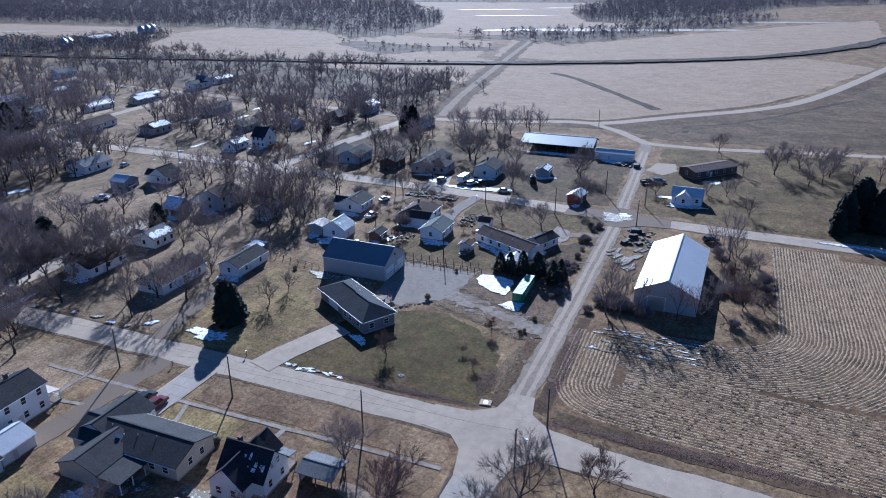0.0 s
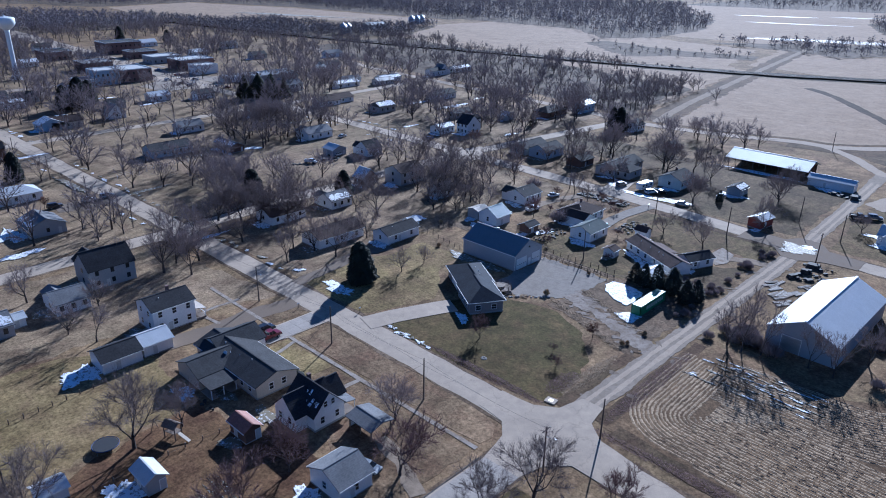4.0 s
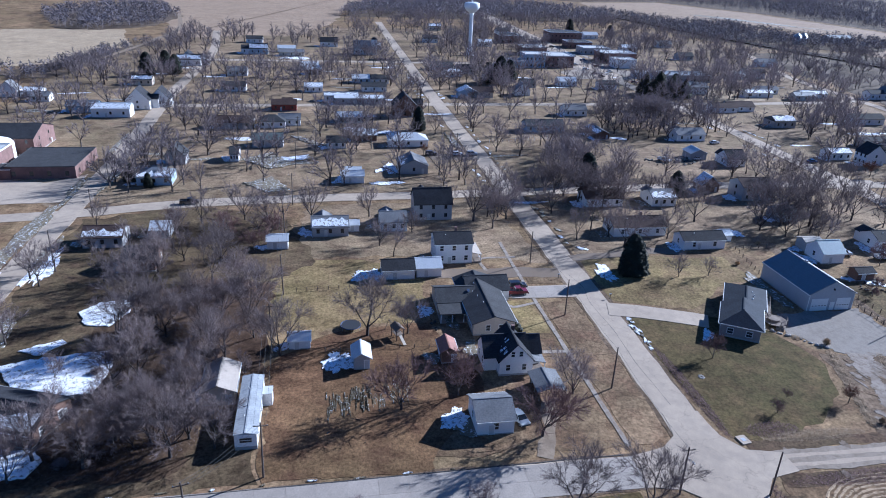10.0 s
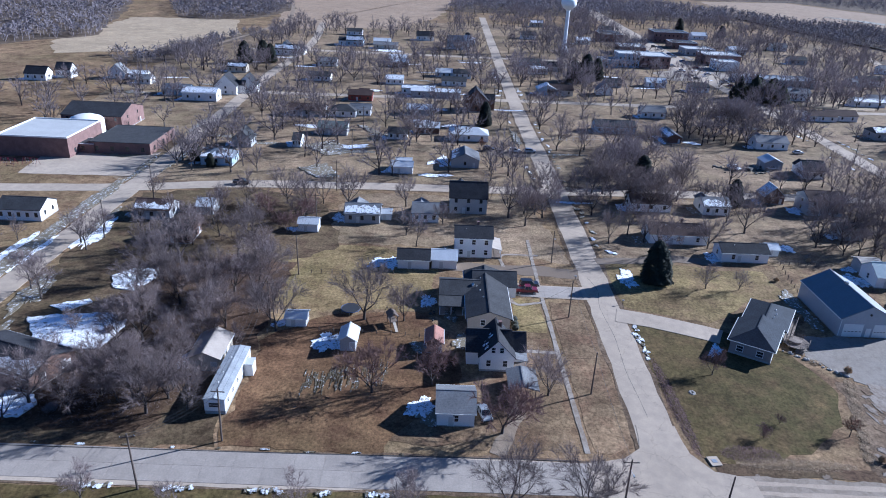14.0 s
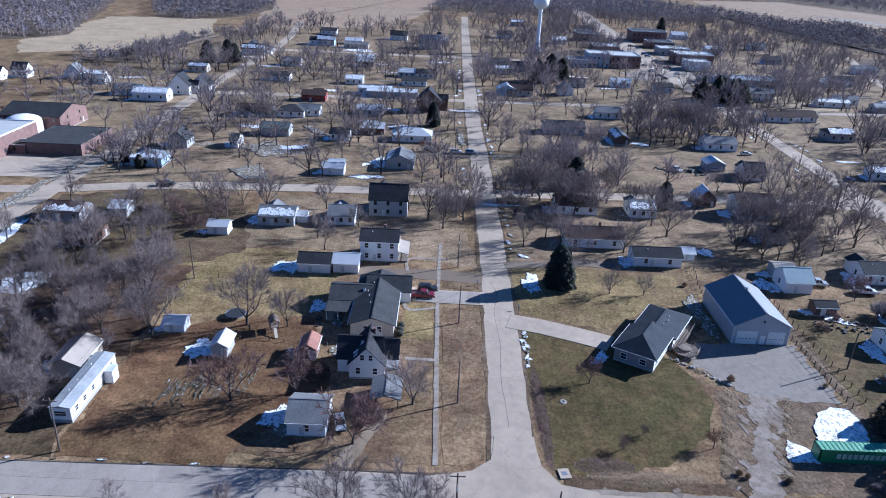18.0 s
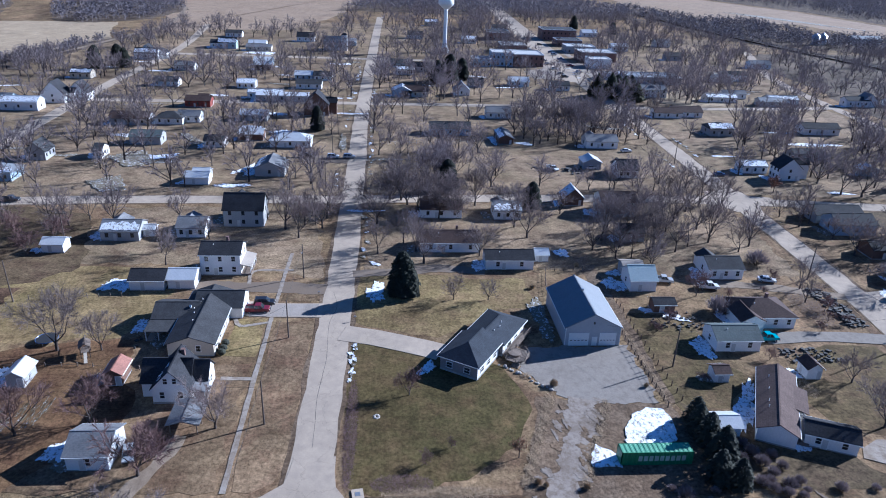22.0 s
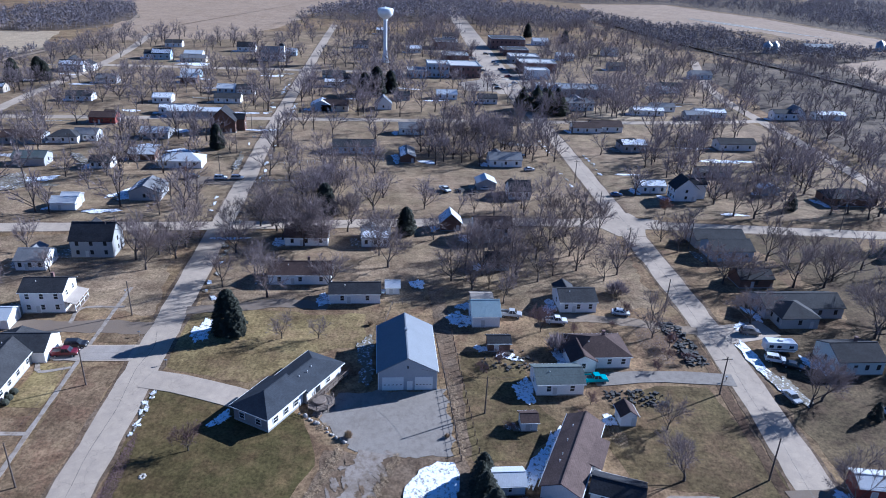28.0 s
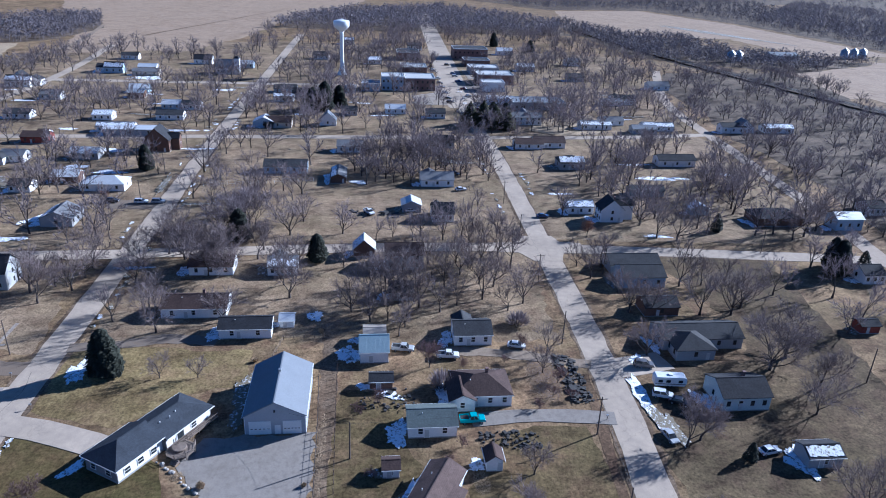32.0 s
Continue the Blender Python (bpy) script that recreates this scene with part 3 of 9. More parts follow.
def house(x, y, L, W, H, turn, wall, roof, pitch=0.45, name="house", hip=False, fine=True, ch=False, win=(3, 1), storeys=1, garage=0, snowy=0.0, porch=0, label="", over=0.4, doors=True, shade_snow=True):
    """A building with its ridge along its own x axis; turn: degrees of that axis. win: windows on each long side and on each end."""
    kinds = {"house": "house", "garage": "garage", "shed": "shed", "barn": "barn", "shop": "shop", "church": "church", "school": "school", "mobile_home": "mobile home"}
    lab = label or "%s %s with %s walls and a %s roof" % ("two-storey" if storeys > 1 else "small" if L * W < 30 else "low", kinds.get(name, name.replace("_", " ")), WALLWORD.get(wall.name, "plain"), ROOFWORD.get(roof.name, "shingle"))
    e = thing(name, pose(x, y, 0, 0, 0, turn), lab, kinds.get(name, name.replace("_", " ")))
    rise = pitch * W / 2
    part("wall", wall_geo(L, W, H, rise, hip), wall, e)
    part("foundation", Geo().box(-L / 2 - 0.06, L / 2 + 0.06, -W / 2 - 0.06, W / 2 + 0.06, 0, 0.22), FOUNDATION, e)
    part("roof", roof_geo(L, W, H, rise, over, hip), roof, e)
    if fine:
        eave_trim(e, L, W, H, rise, over)
    h = H / storeys
    wh = min(1.3, h * 0.48)
    if wh > 0.45:
        for s in range(storeys):
            z = s * h + h * 0.36
            for side in (-1, 1):
                n = win[0]
                for i in range(n):
                    if garage and side == (1 if garage > 0 else -1) and s == 0:
                        continue
                    u = (i + 0.5) / n * L - L / 2
                    window(e, pose(u, side * (W / 2 + 0.012), z, 0, 0, 0 if side < 0 else 180), 0.9 if L > 4 else 0.6, wh, fine)
                for i in range(win[1]):
                    u = (i + 0.5) / win[1] * W - W / 2
                    window(e, pose(side * (L / 2 + 0.012), u * 0.9, z, 0, 0, 90 * side), 0.9 if W > 4 else 0.6, wh, fine)
    if garage:
        side = 1 if garage > 0 else -1
        n = abs(garage)
        for i in range(n):
            u = (i + 0.5) / n * L - L / 2
            door(e, pose(u, side * (W / 2 + 0.012), 0, 0, 0, 0 if side < 0 else 180), min(2.7, L / n * 0.8), min(2.2, H - 0.3), TRIM, fine)
    elif doors and H > 2.1:
        door(e, pose(L / 2 + 0.012, W * 0.32, 0, 0, 0, 90), 0.9, 2.0, None, fine)
        door(e, pose(-L * 0.12, -W / 2 - 0.012, 0, 0, 0, 0), 0.9, 2.0, None, fine)
    if ch:
        chimney(e, L * 0.12, W * 0.12, H + rise * 0.76)
    if fine and L * W > 60:
        vent(e, -L * 0.2, -W * 0.15, H + rise * 0.7)
    if porch:
        s = 1 if porch > 0 else -1
        d = abs(porch)
        pr = Geo()
        y0, y1 = s * (W / 2 + 0.02), s * (W / 2 + d)
        ring = [(min(y0, y1), 0), (max(y0, y1), 0)]
        pr.solid([(-L * 0.34, y0, H * 0.82), (L * 0.34, y0, H * 0.82), (L * 0.34, y0, H * 0.82 + 0.14), (-L * 0.34, y0, H * 0.82 + 0.14)],
                 [(-L * 0.36, y1, H * 0.7), (L * 0.36, y1, H * 0.7), (L * 0.36, y1, H * 0.7 + 0.14), (-L * 0.36, y1, H * 0.7 + 0.14)])
        part("porch_roof", pr, roof, e)
        part("porch_floor", Geo().box(-L * 0.34, L * 0.34, ring[0][0], ring[1][0], 0, 0.4), WOOD, e)
        for k in range(4):
            u = (k / 3 - 0.5) * L * 0.64
            part("porch_post", Geo().box(u - 0.07, u + 0.07, y1 - s * 0.15 - 0.07, y1 - s * 0.15 + 0.07, 0.4, H * 0.7 + 0.03), TRIM, e)
    if snowy:
        # the slope turned from the sun keeps its snow
        sy = math.sin(radians(SUN_AZ) - radians(turn))
        s = -1 if sy > 0 else 1
        g = Geo()
        k = rise / (W / 2)
        rng = random.Random(int(x * 3 + y))
        for i in range(13):
            u = -L / 2 + L * i / 12
            v0, v1 = W / 2 * (1 - snowy) * rng.uniform(0.5, 1.3), W / 2 * rng.uniform(0.9, 1.05)
            for v, dz in ((v0, 0.2), (v1, 0.2), (v1, 0.27), (v0, 0.27)):
                g.v.append((u, s * v, H + rise - k * v + dz))
            if i:
                n = 4 * i
                g.f.extend((n - 4 + q, n - 4 + (q + 1) % 4, n + (q + 1) % 4, n + q) for q in range(4))
        g.f.extend([(0, 1, 2, 3), (51, 50, 49, 48)])
        part("roof_snow", g, SNOW, e, "melting snow on the shaded slope")
    OBST.append((x, y, max(L, W) * 0.5 + 1.0))
    if shade_snow:
        # snow that lasts in the building's own shadow
        ex, ey = (L, W) if abs(math.cos(radians(turn))) > 0.7 else (W, L)
        rng = random.Random(int(x * 5 + y * 9))
        if rng.random() < 0.92:
            snow(x + 0.10 * ey + rng.uniform(-0.5, 0.5), y - ey * 0.5 - 0.28 * min(H * 1.5, 6) - 0.5, ex * rng.uniform(0.32, 0.46), min(H * 1.5, 6) * rng.uniform(0.32, 0.5), rng.uniform(-8, 8), rng.random() < 0.35)
    return e


def gable_wing(e, x, y, L, W, H, turn, wall, roof, pitch=0.45, win=2, over=0.35, low=False):
    """A wing of a house with a gable of its own, under the house's empty."""
    rise = pitch * W / 2
    for nm, g, m in (("wing_wall", wall_geo(L, W, H, rise), wall), ("wing_roof", roof_geo(L, W, H, rise, over), roof)):
        ob = part(nm, g, m, e)
        ob.matrix_basis = pose(x, y, 0, 0, 0, turn)
    for i in range(win):
        u = (i + 0.5) / win * W - W / 2
        window(e, pose(x, y, 0, 0, 0, turn) @ pose(L / 2 + 0.012, u * 0.9, H * 0.36, 0, 0, 90), 0.9, min(1.3, H * 0.45))


# ---- trees ----
def bare_tree(seed, h, radius, depth, twigs, twig_w, red=False, sides=5, low=0.2):
    """A leafless broadleaf: a short trunk, long rising limbs that fork again and again, and single fine twigs all along the outer ones. Returns its two meshes."""
    rng = random.Random(seed)
    wood, tw = Geo(), Geo()
    bearers = []  # start, end, way, weight

    def limb(p, q, r0, r1, n):
        d = (q - p).normalized()
        u = d.cross(Vector((0.31, 0.17, 1.0) if abs(d.z) < 0.9 else (1, 0.2, 0))).normalized()
        w = d.cross(u)
        ring = [(math.cos(2 * math.pi * i / n), math.sin(2 * math.pi * i / n)) for i in range(n)]
        wood.solid([p + (u * c + w * s) * r0 for c, s in ring], [q + (u * c + w * s) * r1 for c, s in ring], False)

    def blade(p, q, half):
        side = (q - p).cross(Vector((rng.uniform(-1, 1), rng.uniform(-1, 1), rng.uniform(-1, 1)))).normalized() * half
        tw.face(p - side, p + side, q)

    def grow(p, d, length, r, level):
        n = (2, 3, 2, 1, 1)[level] if sides > 3 else 1
        pts = [p]
        for k in range(n):
            q = p + d * (length / n)
            r1 = r * (0.8 if n > 1 else 0.55)
            if level == 0 or (level == 1 and sides > 3):
                limb(p, q, r, r1, sides if level == 0 else max(3, sides - 2))
            elif level == 1 or (level == 2 and sides > 3):
                limb(p, q, max(r, twig_w), max(r1, twig_w * 0.8), 3)
            else:
                blade(p, q, max(r * 0.55, twig_w * 1.1))
            if level >= 2 or k == n - 1:
                bearers.append((p, q, d, (length / n) * (0.5, 0.5, 1.0, 1.25, 1.5)[level]))
            p, r = q, r1
            lift = 0.16 if level == 1 else 0.07
            d = (d + Vector((rng.gauss(0, 0.13), rng.gauss(0, 0.13), lift + rng.gauss(0, 0.06)))).normalized()
            pts.append(p)
        if level == depth:
            return
        kids = (rng.choice((4, 5, 6)), rng.choice((4, 5)), rng.choice((3, 4)), 3)[level]
        turn = rng.uniform(0, 6.28)
        u = d.cross(Vector((0.3, 0.2, 1.0) if abs(d.z) < 0.9 else (1, 0.1, 0))).normalized()
        w = d.cross(u)
        for k in range(kids):
            turn += 2.4 + rng.uniform(-0.5, 0.5)
            tilt = rng.uniform(0.42, 0.95) if level == 0 else rng.uniform(0.45, 0.85)
            if k == 0:
                tilt *= 0.3
            nd = (d * math.cos(tilt) + (u * math.cos(turn) + w * math.sin(turn)) * math.sin(tilt)).normalized()
            t = 1.0 if k < 2 else rng.uniform(0.4, 1.0)
            at = t * (len(pts) - 1)
            m = min(int(at), len(pts) - 2)
            start = pts[m].lerp(pts[m + 1], at - m)
            ln = h * (0.34 if level == 0 else 0.0) + length * (0.0 if level == 0 else 0.62)
            grow(start, nd, ln * rng.uniform(0.75, 1.12), r * (0.82 if k == 0 else 0.66) * (1.15 - 0.25 * t), level + 1)

    grow(Vector((0, 0, -0.1)), Vector((rng.gauss(0, 0.04), rng.gauss(0, 0.04), 1)), h * low, h * 0.017 + 0.06, 0)
    total = sum(b[3] for b in bearers)
    for p, q, d, weight in bearers:
        for i in range(int(twigs * weight / total + rng.random())):
            v = (d + Vector((rng.gauss(0, 0.55), rng.gauss(0, 0.55), rng.gauss(0.12, 0.42)))).normalized()
            a = p.lerp(q, rng.uniform(0.1, 1.0))
            blade(a, a + v * h * rng.uniform(0.05, 0.13), twig_w * rng.uniform(0.7, 1.15))
    zs = max(v[2] for v in tw.v)
    rs = sorted(math.hypot(v[0], v[1]) for v in tw.v)[int(len(tw.v) * 0.95)]
    kz, kr = h * 0.98 / zs, radius / rs
    for g in (wood, tw):
        g.v = [(x * (kr if z > h * 0.1 else 1.0), y * (kr if z > h * 0.1 else 1.0), z * kz) for x, y, z in g.v]
    return wood.mesh("trunk", BARK, True), tw.mesh("crown", TWIG_RED if red else TWIG_NEAR if depth > 2 else TWIG)


def conifer(name, seed, h, r, sprays, mat=None, full=0.62):
    """An evergreen: a trunk and layers of short drooping sprays out to a full, uneven outline."""
    rng = random.Random(seed)
    wood = Geo().tube((0, 0, -0.1), (0, 0, h * 0.95), h * 0.02 + 0.06, 0.03, 6)
    lv = Geo()
    for i in range(sprays):
        t = rng.random() ** 1.25
        z = h * (0.03 + 0.95 * t)
        a = rng.uniform(0, 6.28)
        out = r * (1 - t) ** full * min(1.0, 0.72 + t * 3) * (1 + 0.10 * math.sin(a * 3 + seed) + 0.07 * math.sin(t * 26 + a * 2) + 0.06 * math.sin(a * 7 + t * 9))
        rad = out * rng.uniform(0.5, 1.04) ** 0.6
        c, s = math.cos(a), math.sin(a)
        ln = 0.16 * r + 0.12 * rad
        p0 = Vector((c * max(0, rad - ln), s * max(0, rad - ln), z + 0.25 * ln))
        p1 = Vector((c * rad, s * rad, z - rng.uniform(0.0, 0.35) * ln))
        w = Vector((-s, c, rng.uniform(-0.5, 0.5))) * ln * rng.uniform(0.3, 0.6)
        dz = Vector((0, 0, rng.uniform(0.1, 0.35) * ln))
        lv.face(p0, p1 - w * 0.5, p1 + w * 0.7 + dz)
        lv.face(p0.lerp(p1, 0.4) - w, p1 + dz * 0.5, p0.lerp(p1, 0.4) + w + dz)
    return wood.mesh("trunk", BARK), lv.mesh("crown", mat or NEEDLE)


def bush_mesh(seed, h, r, n, mat, wide=0.05):
    rng = random.Random(seed)
    tw, st = Geo(), Geo()
    for i in range(n):
        a, q = rng.uniform(0, 6.28), rng.random() ** 0.6
        base = Vector((math.cos(a), math.sin(a), 0)) * r * 0.35 * rng.random()
        tip = Vector((math.cos(a) * r * q, math.sin(a) * r * q, h * (1 - 0.5 * q * q) * rng.uniform(0.6, 1.05)))
        side = Vector((rng.uniform(-1, 1), rng.uniform(-1, 1), rng.uniform(-0.3, 0.3))).normalized() * wide
        m = base.lerp(tip, 0.45)
        tw.face(m - side, m + side, tip)
        if i % 14 == 0:
            st.tube(base, m, 0.03, 0.015, 3)
    return st.mesh("stem", BARK), tw.mesh("crown", mat)


def leafy_mesh(seed, h, r, n, mat):
    """A small tree that has kept its dead leaves: a stem, rising branches and many leaf sprays."""
    rng = random.Random(seed)
    st, lv = Geo().tube((0, 0, -0.05), (0.02, 0, h * 0.45), 0.05, 0.035, 5), Geo()
    for i in range(22):
        a, t = rng.uniform(0, 6.28), rng.uniform(0.25, 0.8)
        out = r * math.sin(math.pi * min(0.95, 0.25 + t * 0.8)) * rng.uniform(0.7, 1.0)
        p, q = Vector((0, 0, h * (0.2 + 0.4 * t))), Vector((math.cos(a) * out, math.sin(a) * out, h * (0.36 + 0.64 * t)))
        st.tube(p, q, 0.018, 0.008, 3)
        for k in range(n // 22):
            c = p.lerp(q, rng.uniform(0.35, 1.05)) + Vector((rng.gauss(0, 0.12), rng.gauss(0, 0.12), rng.gauss(0, 0.1)))
            u = Vector((rng.uniform(-1, 1), rng.uniform(-1, 1), rng.uniform(-1, 1))).normalized() * 0.07
            w = u.cross(Vector((rng.uniform(-1, 1), rng.uniform(-1, 1), rng.uniform(-1, 1)))).normalized() * 0.05
            lv.face(c - u, c + w, c + u)
    return st.mesh("stem", BARK), lv.mesh("crown", mat)


KIT = {}


def kit():
    for i in range(6):
        KIT["near", i] = bare_tree(10 + i, 11, (4.2, 4.9, 3.7, 5.2, 4.5, 4.0)[i], 3, 2400, 0.021, False, 6, (0.2, 0.16, 0.24, 0.16, 0.2, 0.26)[i])
    for i in range(5):
        KIT["full", i] = bare_tree(20 + i, 11, (4.6, 5.2, 4.2, 5.6, 4.8)[i], 4, 3900, 0.019, False, 6, (0.17, 0.14, 0.2, 0.12, 0.16)[i])
    for i in range(3):
        KIT["fine", i] = bare_tree(60 + i, 11, (4.9, 5.4, 4.6)[i], 4, 6500, 0.0115, False, 6, (0.15, 0.12, 0.17)[i])
    for i in range(5):
        KIT["mid", i] = bare_tree(30 + i, 11, (4.0, 4.7, 3.6, 4.9, 4.3)[i], 3, 1250, 0.027, False, 5, (0.2, 0.17, 0.24, 0.18, 0.22)[i])
    for i in range(5):
        KIT["far", i] = bare_tree(40 + i, 11, (4.0, 4.6, 4.8, 4.3, 3.7)[i], 2, 500, 0.047, False, 3, (0.2, 0.17, 0.18, 0.22, 0.24)[i])
    for i in range(3):
        KIT["round", i] = bare_tree(50 + i, 8, 4.0, 4, 4000, 0.019, True, 5, 0.14)
    for i in range(2):
        KIT["spruce", i] = conifer("spruce", 70 + i, 11, 4.0, 4200, None, 0.4)
    for i in range(2):
        KIT["cedar", i] = conifer("cedar", 80 + i, 6, 2.1, 1300, None, 0.5)
    KIT["pine", 0] = conifer("pine", 85, 6, 2.4, 1600, NEEDLE_PINE, 0.75)
    for i in range(2):
        KIT["bush", i] = bush_mesh(90 + i, 1.8, 1.5, 420, TWIG)
    KIT["red_bush", 0] = leafy_mesh(95, 2.2, 1.0, 900, DRYLEAF)
    KIT["straw", 0] = bush_mesh(97, 1.6, 0.95, 420, STRAW, 0.04)


LABELS = {"fine": "big bare broadleaf tree with a wide crown of very fine twigs", "full": "big bare broadleaf tree with a dense crown of fine twigs", "near": "bare leafless broadleaf tree with a spreading crown", "mid": "bare leafless grey-brown town tree", "far": "bare leafless tree far down the town", "round": "bare rounded tree with reddish fine twigs",
          "spruce": "dark green spruce with a dense conical crown", "cedar": "dark evergreen cedar with a narrow crown", "pine": "broad olive-green pine with a ragged crown", "bush": "bare tangled brown shrub of fine twigs", "red_bush": "small tree with russet dead leaves", "straw": "clump of pale dry ornamental grass"}
NAMES = {"fine": "tree", "full": "tree", "near": "tree", "mid": "tree", "far": "tree", "round": "tree", "spruce": "spruce_tree", "cedar": "cedar_tree", "pine": "pine_tree", "bush": "bush", "red_bush": "russet_tree", "straw": "grass_clump"}
BASEH = {"fine": 11, "near": 11, "full": 11, "mid": 11, "far": 11, "round": 8, "spruce": 11, "cedar": 6, "pine": 6, "bush": 1.8, "red_bush": 2.2, "straw": 1.6}


SPOTS = []


def plant(x, y, h, kind="near", seed=None, group="", wide=1.0):
    SPOTS.append((x, y))
    if kind == "near" and (-118 < x or (-172 < x and h > 12.5 and 80 < y < 160)) and (h >= 11 or -80 < x < -18):
        kind = "fine" if -95 < x and h > 9.5 and y < 130 else "full"
    n = sum(1 for k in KIT if k[0] == kind)
    rng = random.Random(int(x * 31 + y * 17) if seed is None else seed)
    tr, cr = KIT[kind, rng.randrange(n)]
    s = h / BASEH[kind]
    e = new(NAMES[kind])
    w = s * wide * rng.uniform(0.9, 1.1)
    e.matrix_basis = Matrix.LocRotScale((x, y, -0.02), Euler((rng.uniform(-0.03, 0.03), rng.uniform(-0.03, 0.03), rng.uniform(0, 6.28))), (w, w, s))
    cat = {"bush": "bush", "straw": "grass", "red_bush": "tree"}.get(kind, "tree")
    tagged(e, LABELS[kind], cat, group)
    part("stem" if cat != "tree" else "trunk", tr, None, e)
    part("crown", cr, None, e)
    return e


def free_spots(x0, x1, y0, y1, n, seed, gap):
    rng = random.Random(seed * 101 + n)
    done = []
    # trees stand in loose clumps with open yards between them
    hubs = [(rng.uniform(x0, x1), rng.uniform(y0, y1)) for _ in range(max(1, n // 7))]
    spread = 2.2 * gap
    for _ in range(n * 20):
        if len(done) >= n:
            break
        cx, cy = rng.choice(hubs)
        x, y = (rng.uniform(x0, x1), rng.uniform(y0, y1)) if rng.random() < 0.3 else (cx + rng.gauss(0, spread), cy + rng.gauss(0, spread * 0.8))
        if not (x0 < x < x1 and y0 < y < y1) or any((x - a) ** 2 + (y - b) ** 2 < (r + 0.8) ** 2 for a, b, r in OBST) or any((x - a) ** 2 + (y - b) ** 2 < gap * gap for a, b in done + SPOTS):
            continue
        done.append((x, y))
    return rng, done


def scatter(x0, x1, y0, y1, n, lo, hi, kinds=("mid",), seed=0, gap=3.0, group=""):
    """Trees that nobody placed by plan, kept off roads and houses."""
    rng, done = free_spots(x0, x1, y0, y1, n, seed, gap)
    for x, y in done:
        plant(x, y, rng.uniform(lo, hi), rng.choice(kinds), rng.randrange(9999), group)


ARRAYS = {}


def grove(x0, x1, y0, y1, n, lo, hi, seed, gap=5.0, kind="far", label="many leafless trees among the far houses"):
    """Town trees too far off to be told apart: real trees, joined."""
    rng, done = free_spots(x0, x1, y0, y1, n, seed, gap)
    V, Fc, mi, base = [], [], [], 0
    for x, y in done:
        i = rng.randrange(5)
        if (kind, i) not in ARRAYS:
            ARRAYS[kind, i] = []
            for me in KIT[kind, i]:
                co = np.zeros(len(me.vertices) * 3)
                me.vertices.foreach_get("co", co)
                ARRAYS[kind, i].append((co.reshape(-1, 3), [tuple(p.vertices) for p in me.polygons]))
        h = rng.uniform(lo, hi) / 11
        w, t = h * rng.uniform(0.95, 1.3), rng.uniform(0, 6.28)
        c, s = math.cos(t), math.sin(t)
        for k, (co, faces) in enumerate(ARRAYS[kind, i]):
            q = np.stack([(co[:, 0] * c - co[:, 1] * s) * w + x, (co[:, 0] * s + co[:, 1] * c) * w + y, co[:, 2] * h], 1)
            V.append(q)
            Fc.extend(tuple(j + base for j in f) for f in faces)
            mi.extend([k] * len(faces))
            base += len(q)
    me = bpy.data.meshes.new("town_trees")
    me.from_pydata(np.concatenate(V).tolist(), [], Fc)
    me.materials.append(BARK), me.materials.append(TWIG)
    me.polygons.foreach_set("material_index", mi)
    return tagged(new("town_trees", me), label, "trees", kind="stuff")


def wood(name, pts, n, lo, hi, seed, label, sprays=44):
    """A far wood: many leafless crowns in one mesh."""
    rng = random.Random(seed)
    xs, ys = [p[0] for p in pts], [p[1] for p in pts]

    def inside(x, y):
        c = False
        for (a, b), (d, e) in zip(pts, pts[1:] + pts[:1]):
            if (b > y) != (e > y) and x < (d - a) * (y - b) / (e - b) + a:
                c = not c
        return c
    V, Fc = [], []
    count = 0
    while count < n:
        x, y = rng.uniform(min(xs), max(xs)), rng.uniform(min(ys), max(ys))
        if not inside(x, y):
            continue
        count += 1
        h = rng.uniform(lo, hi)
        r = h * rng.uniform(0.3, 0.46)
        k = len(V)
        V += [(x - 0.25, y, 0), (x + 0.25, y, 0), (x, y + 0.1, h * 0.7)]
        Fc.append((k, k + 1, k + 2))
        for _ in range(sprays):
            # sprays that fan out from the middle of the crown
            a, t = rng.uniform(0, 6.28), math.sqrt(rng.random())
            u, v, top = t * math.cos(a), t * math.sin(a), rng.uniform(0.45, 1.0)
            pz = h * (0.22 + 0.7 * math.sqrt(max(0.0, 1 - t * t)) * top)
            bx, by, bz = x + u * r * 0.5, y + v * r * 0.5, max(0.3, pz - h * rng.uniform(0.03, 0.15))
            q = (0.24 if sprays > 30 else 0.42) + r * 0.05
            k = len(V)
            c, d = math.cos(a + 1.57), math.sin(a + 1.57)
            V += [(bx, by, bz), (x + u * r + q * c, y + v * r + q * d, pz), (x + u * r - q * c, y + v * r - q * d, pz - 0.3)]
            Fc.append((k, k + 1, k + 2))
    me = bpy.data.meshes.new(name)
    me.from_pydata(V, [], Fc)
    me.materials.append(TWIG_HAZED)
    patch("wood_floor", pts, 0.055 + 0.004 * (seed % 11), LITTER, "dark leaf litter and brush on the floor of a wood", "ground", 3.0, "structure", 0.06, 9)
    return tagged(new(name, me), label, "woods", kind="stuff")


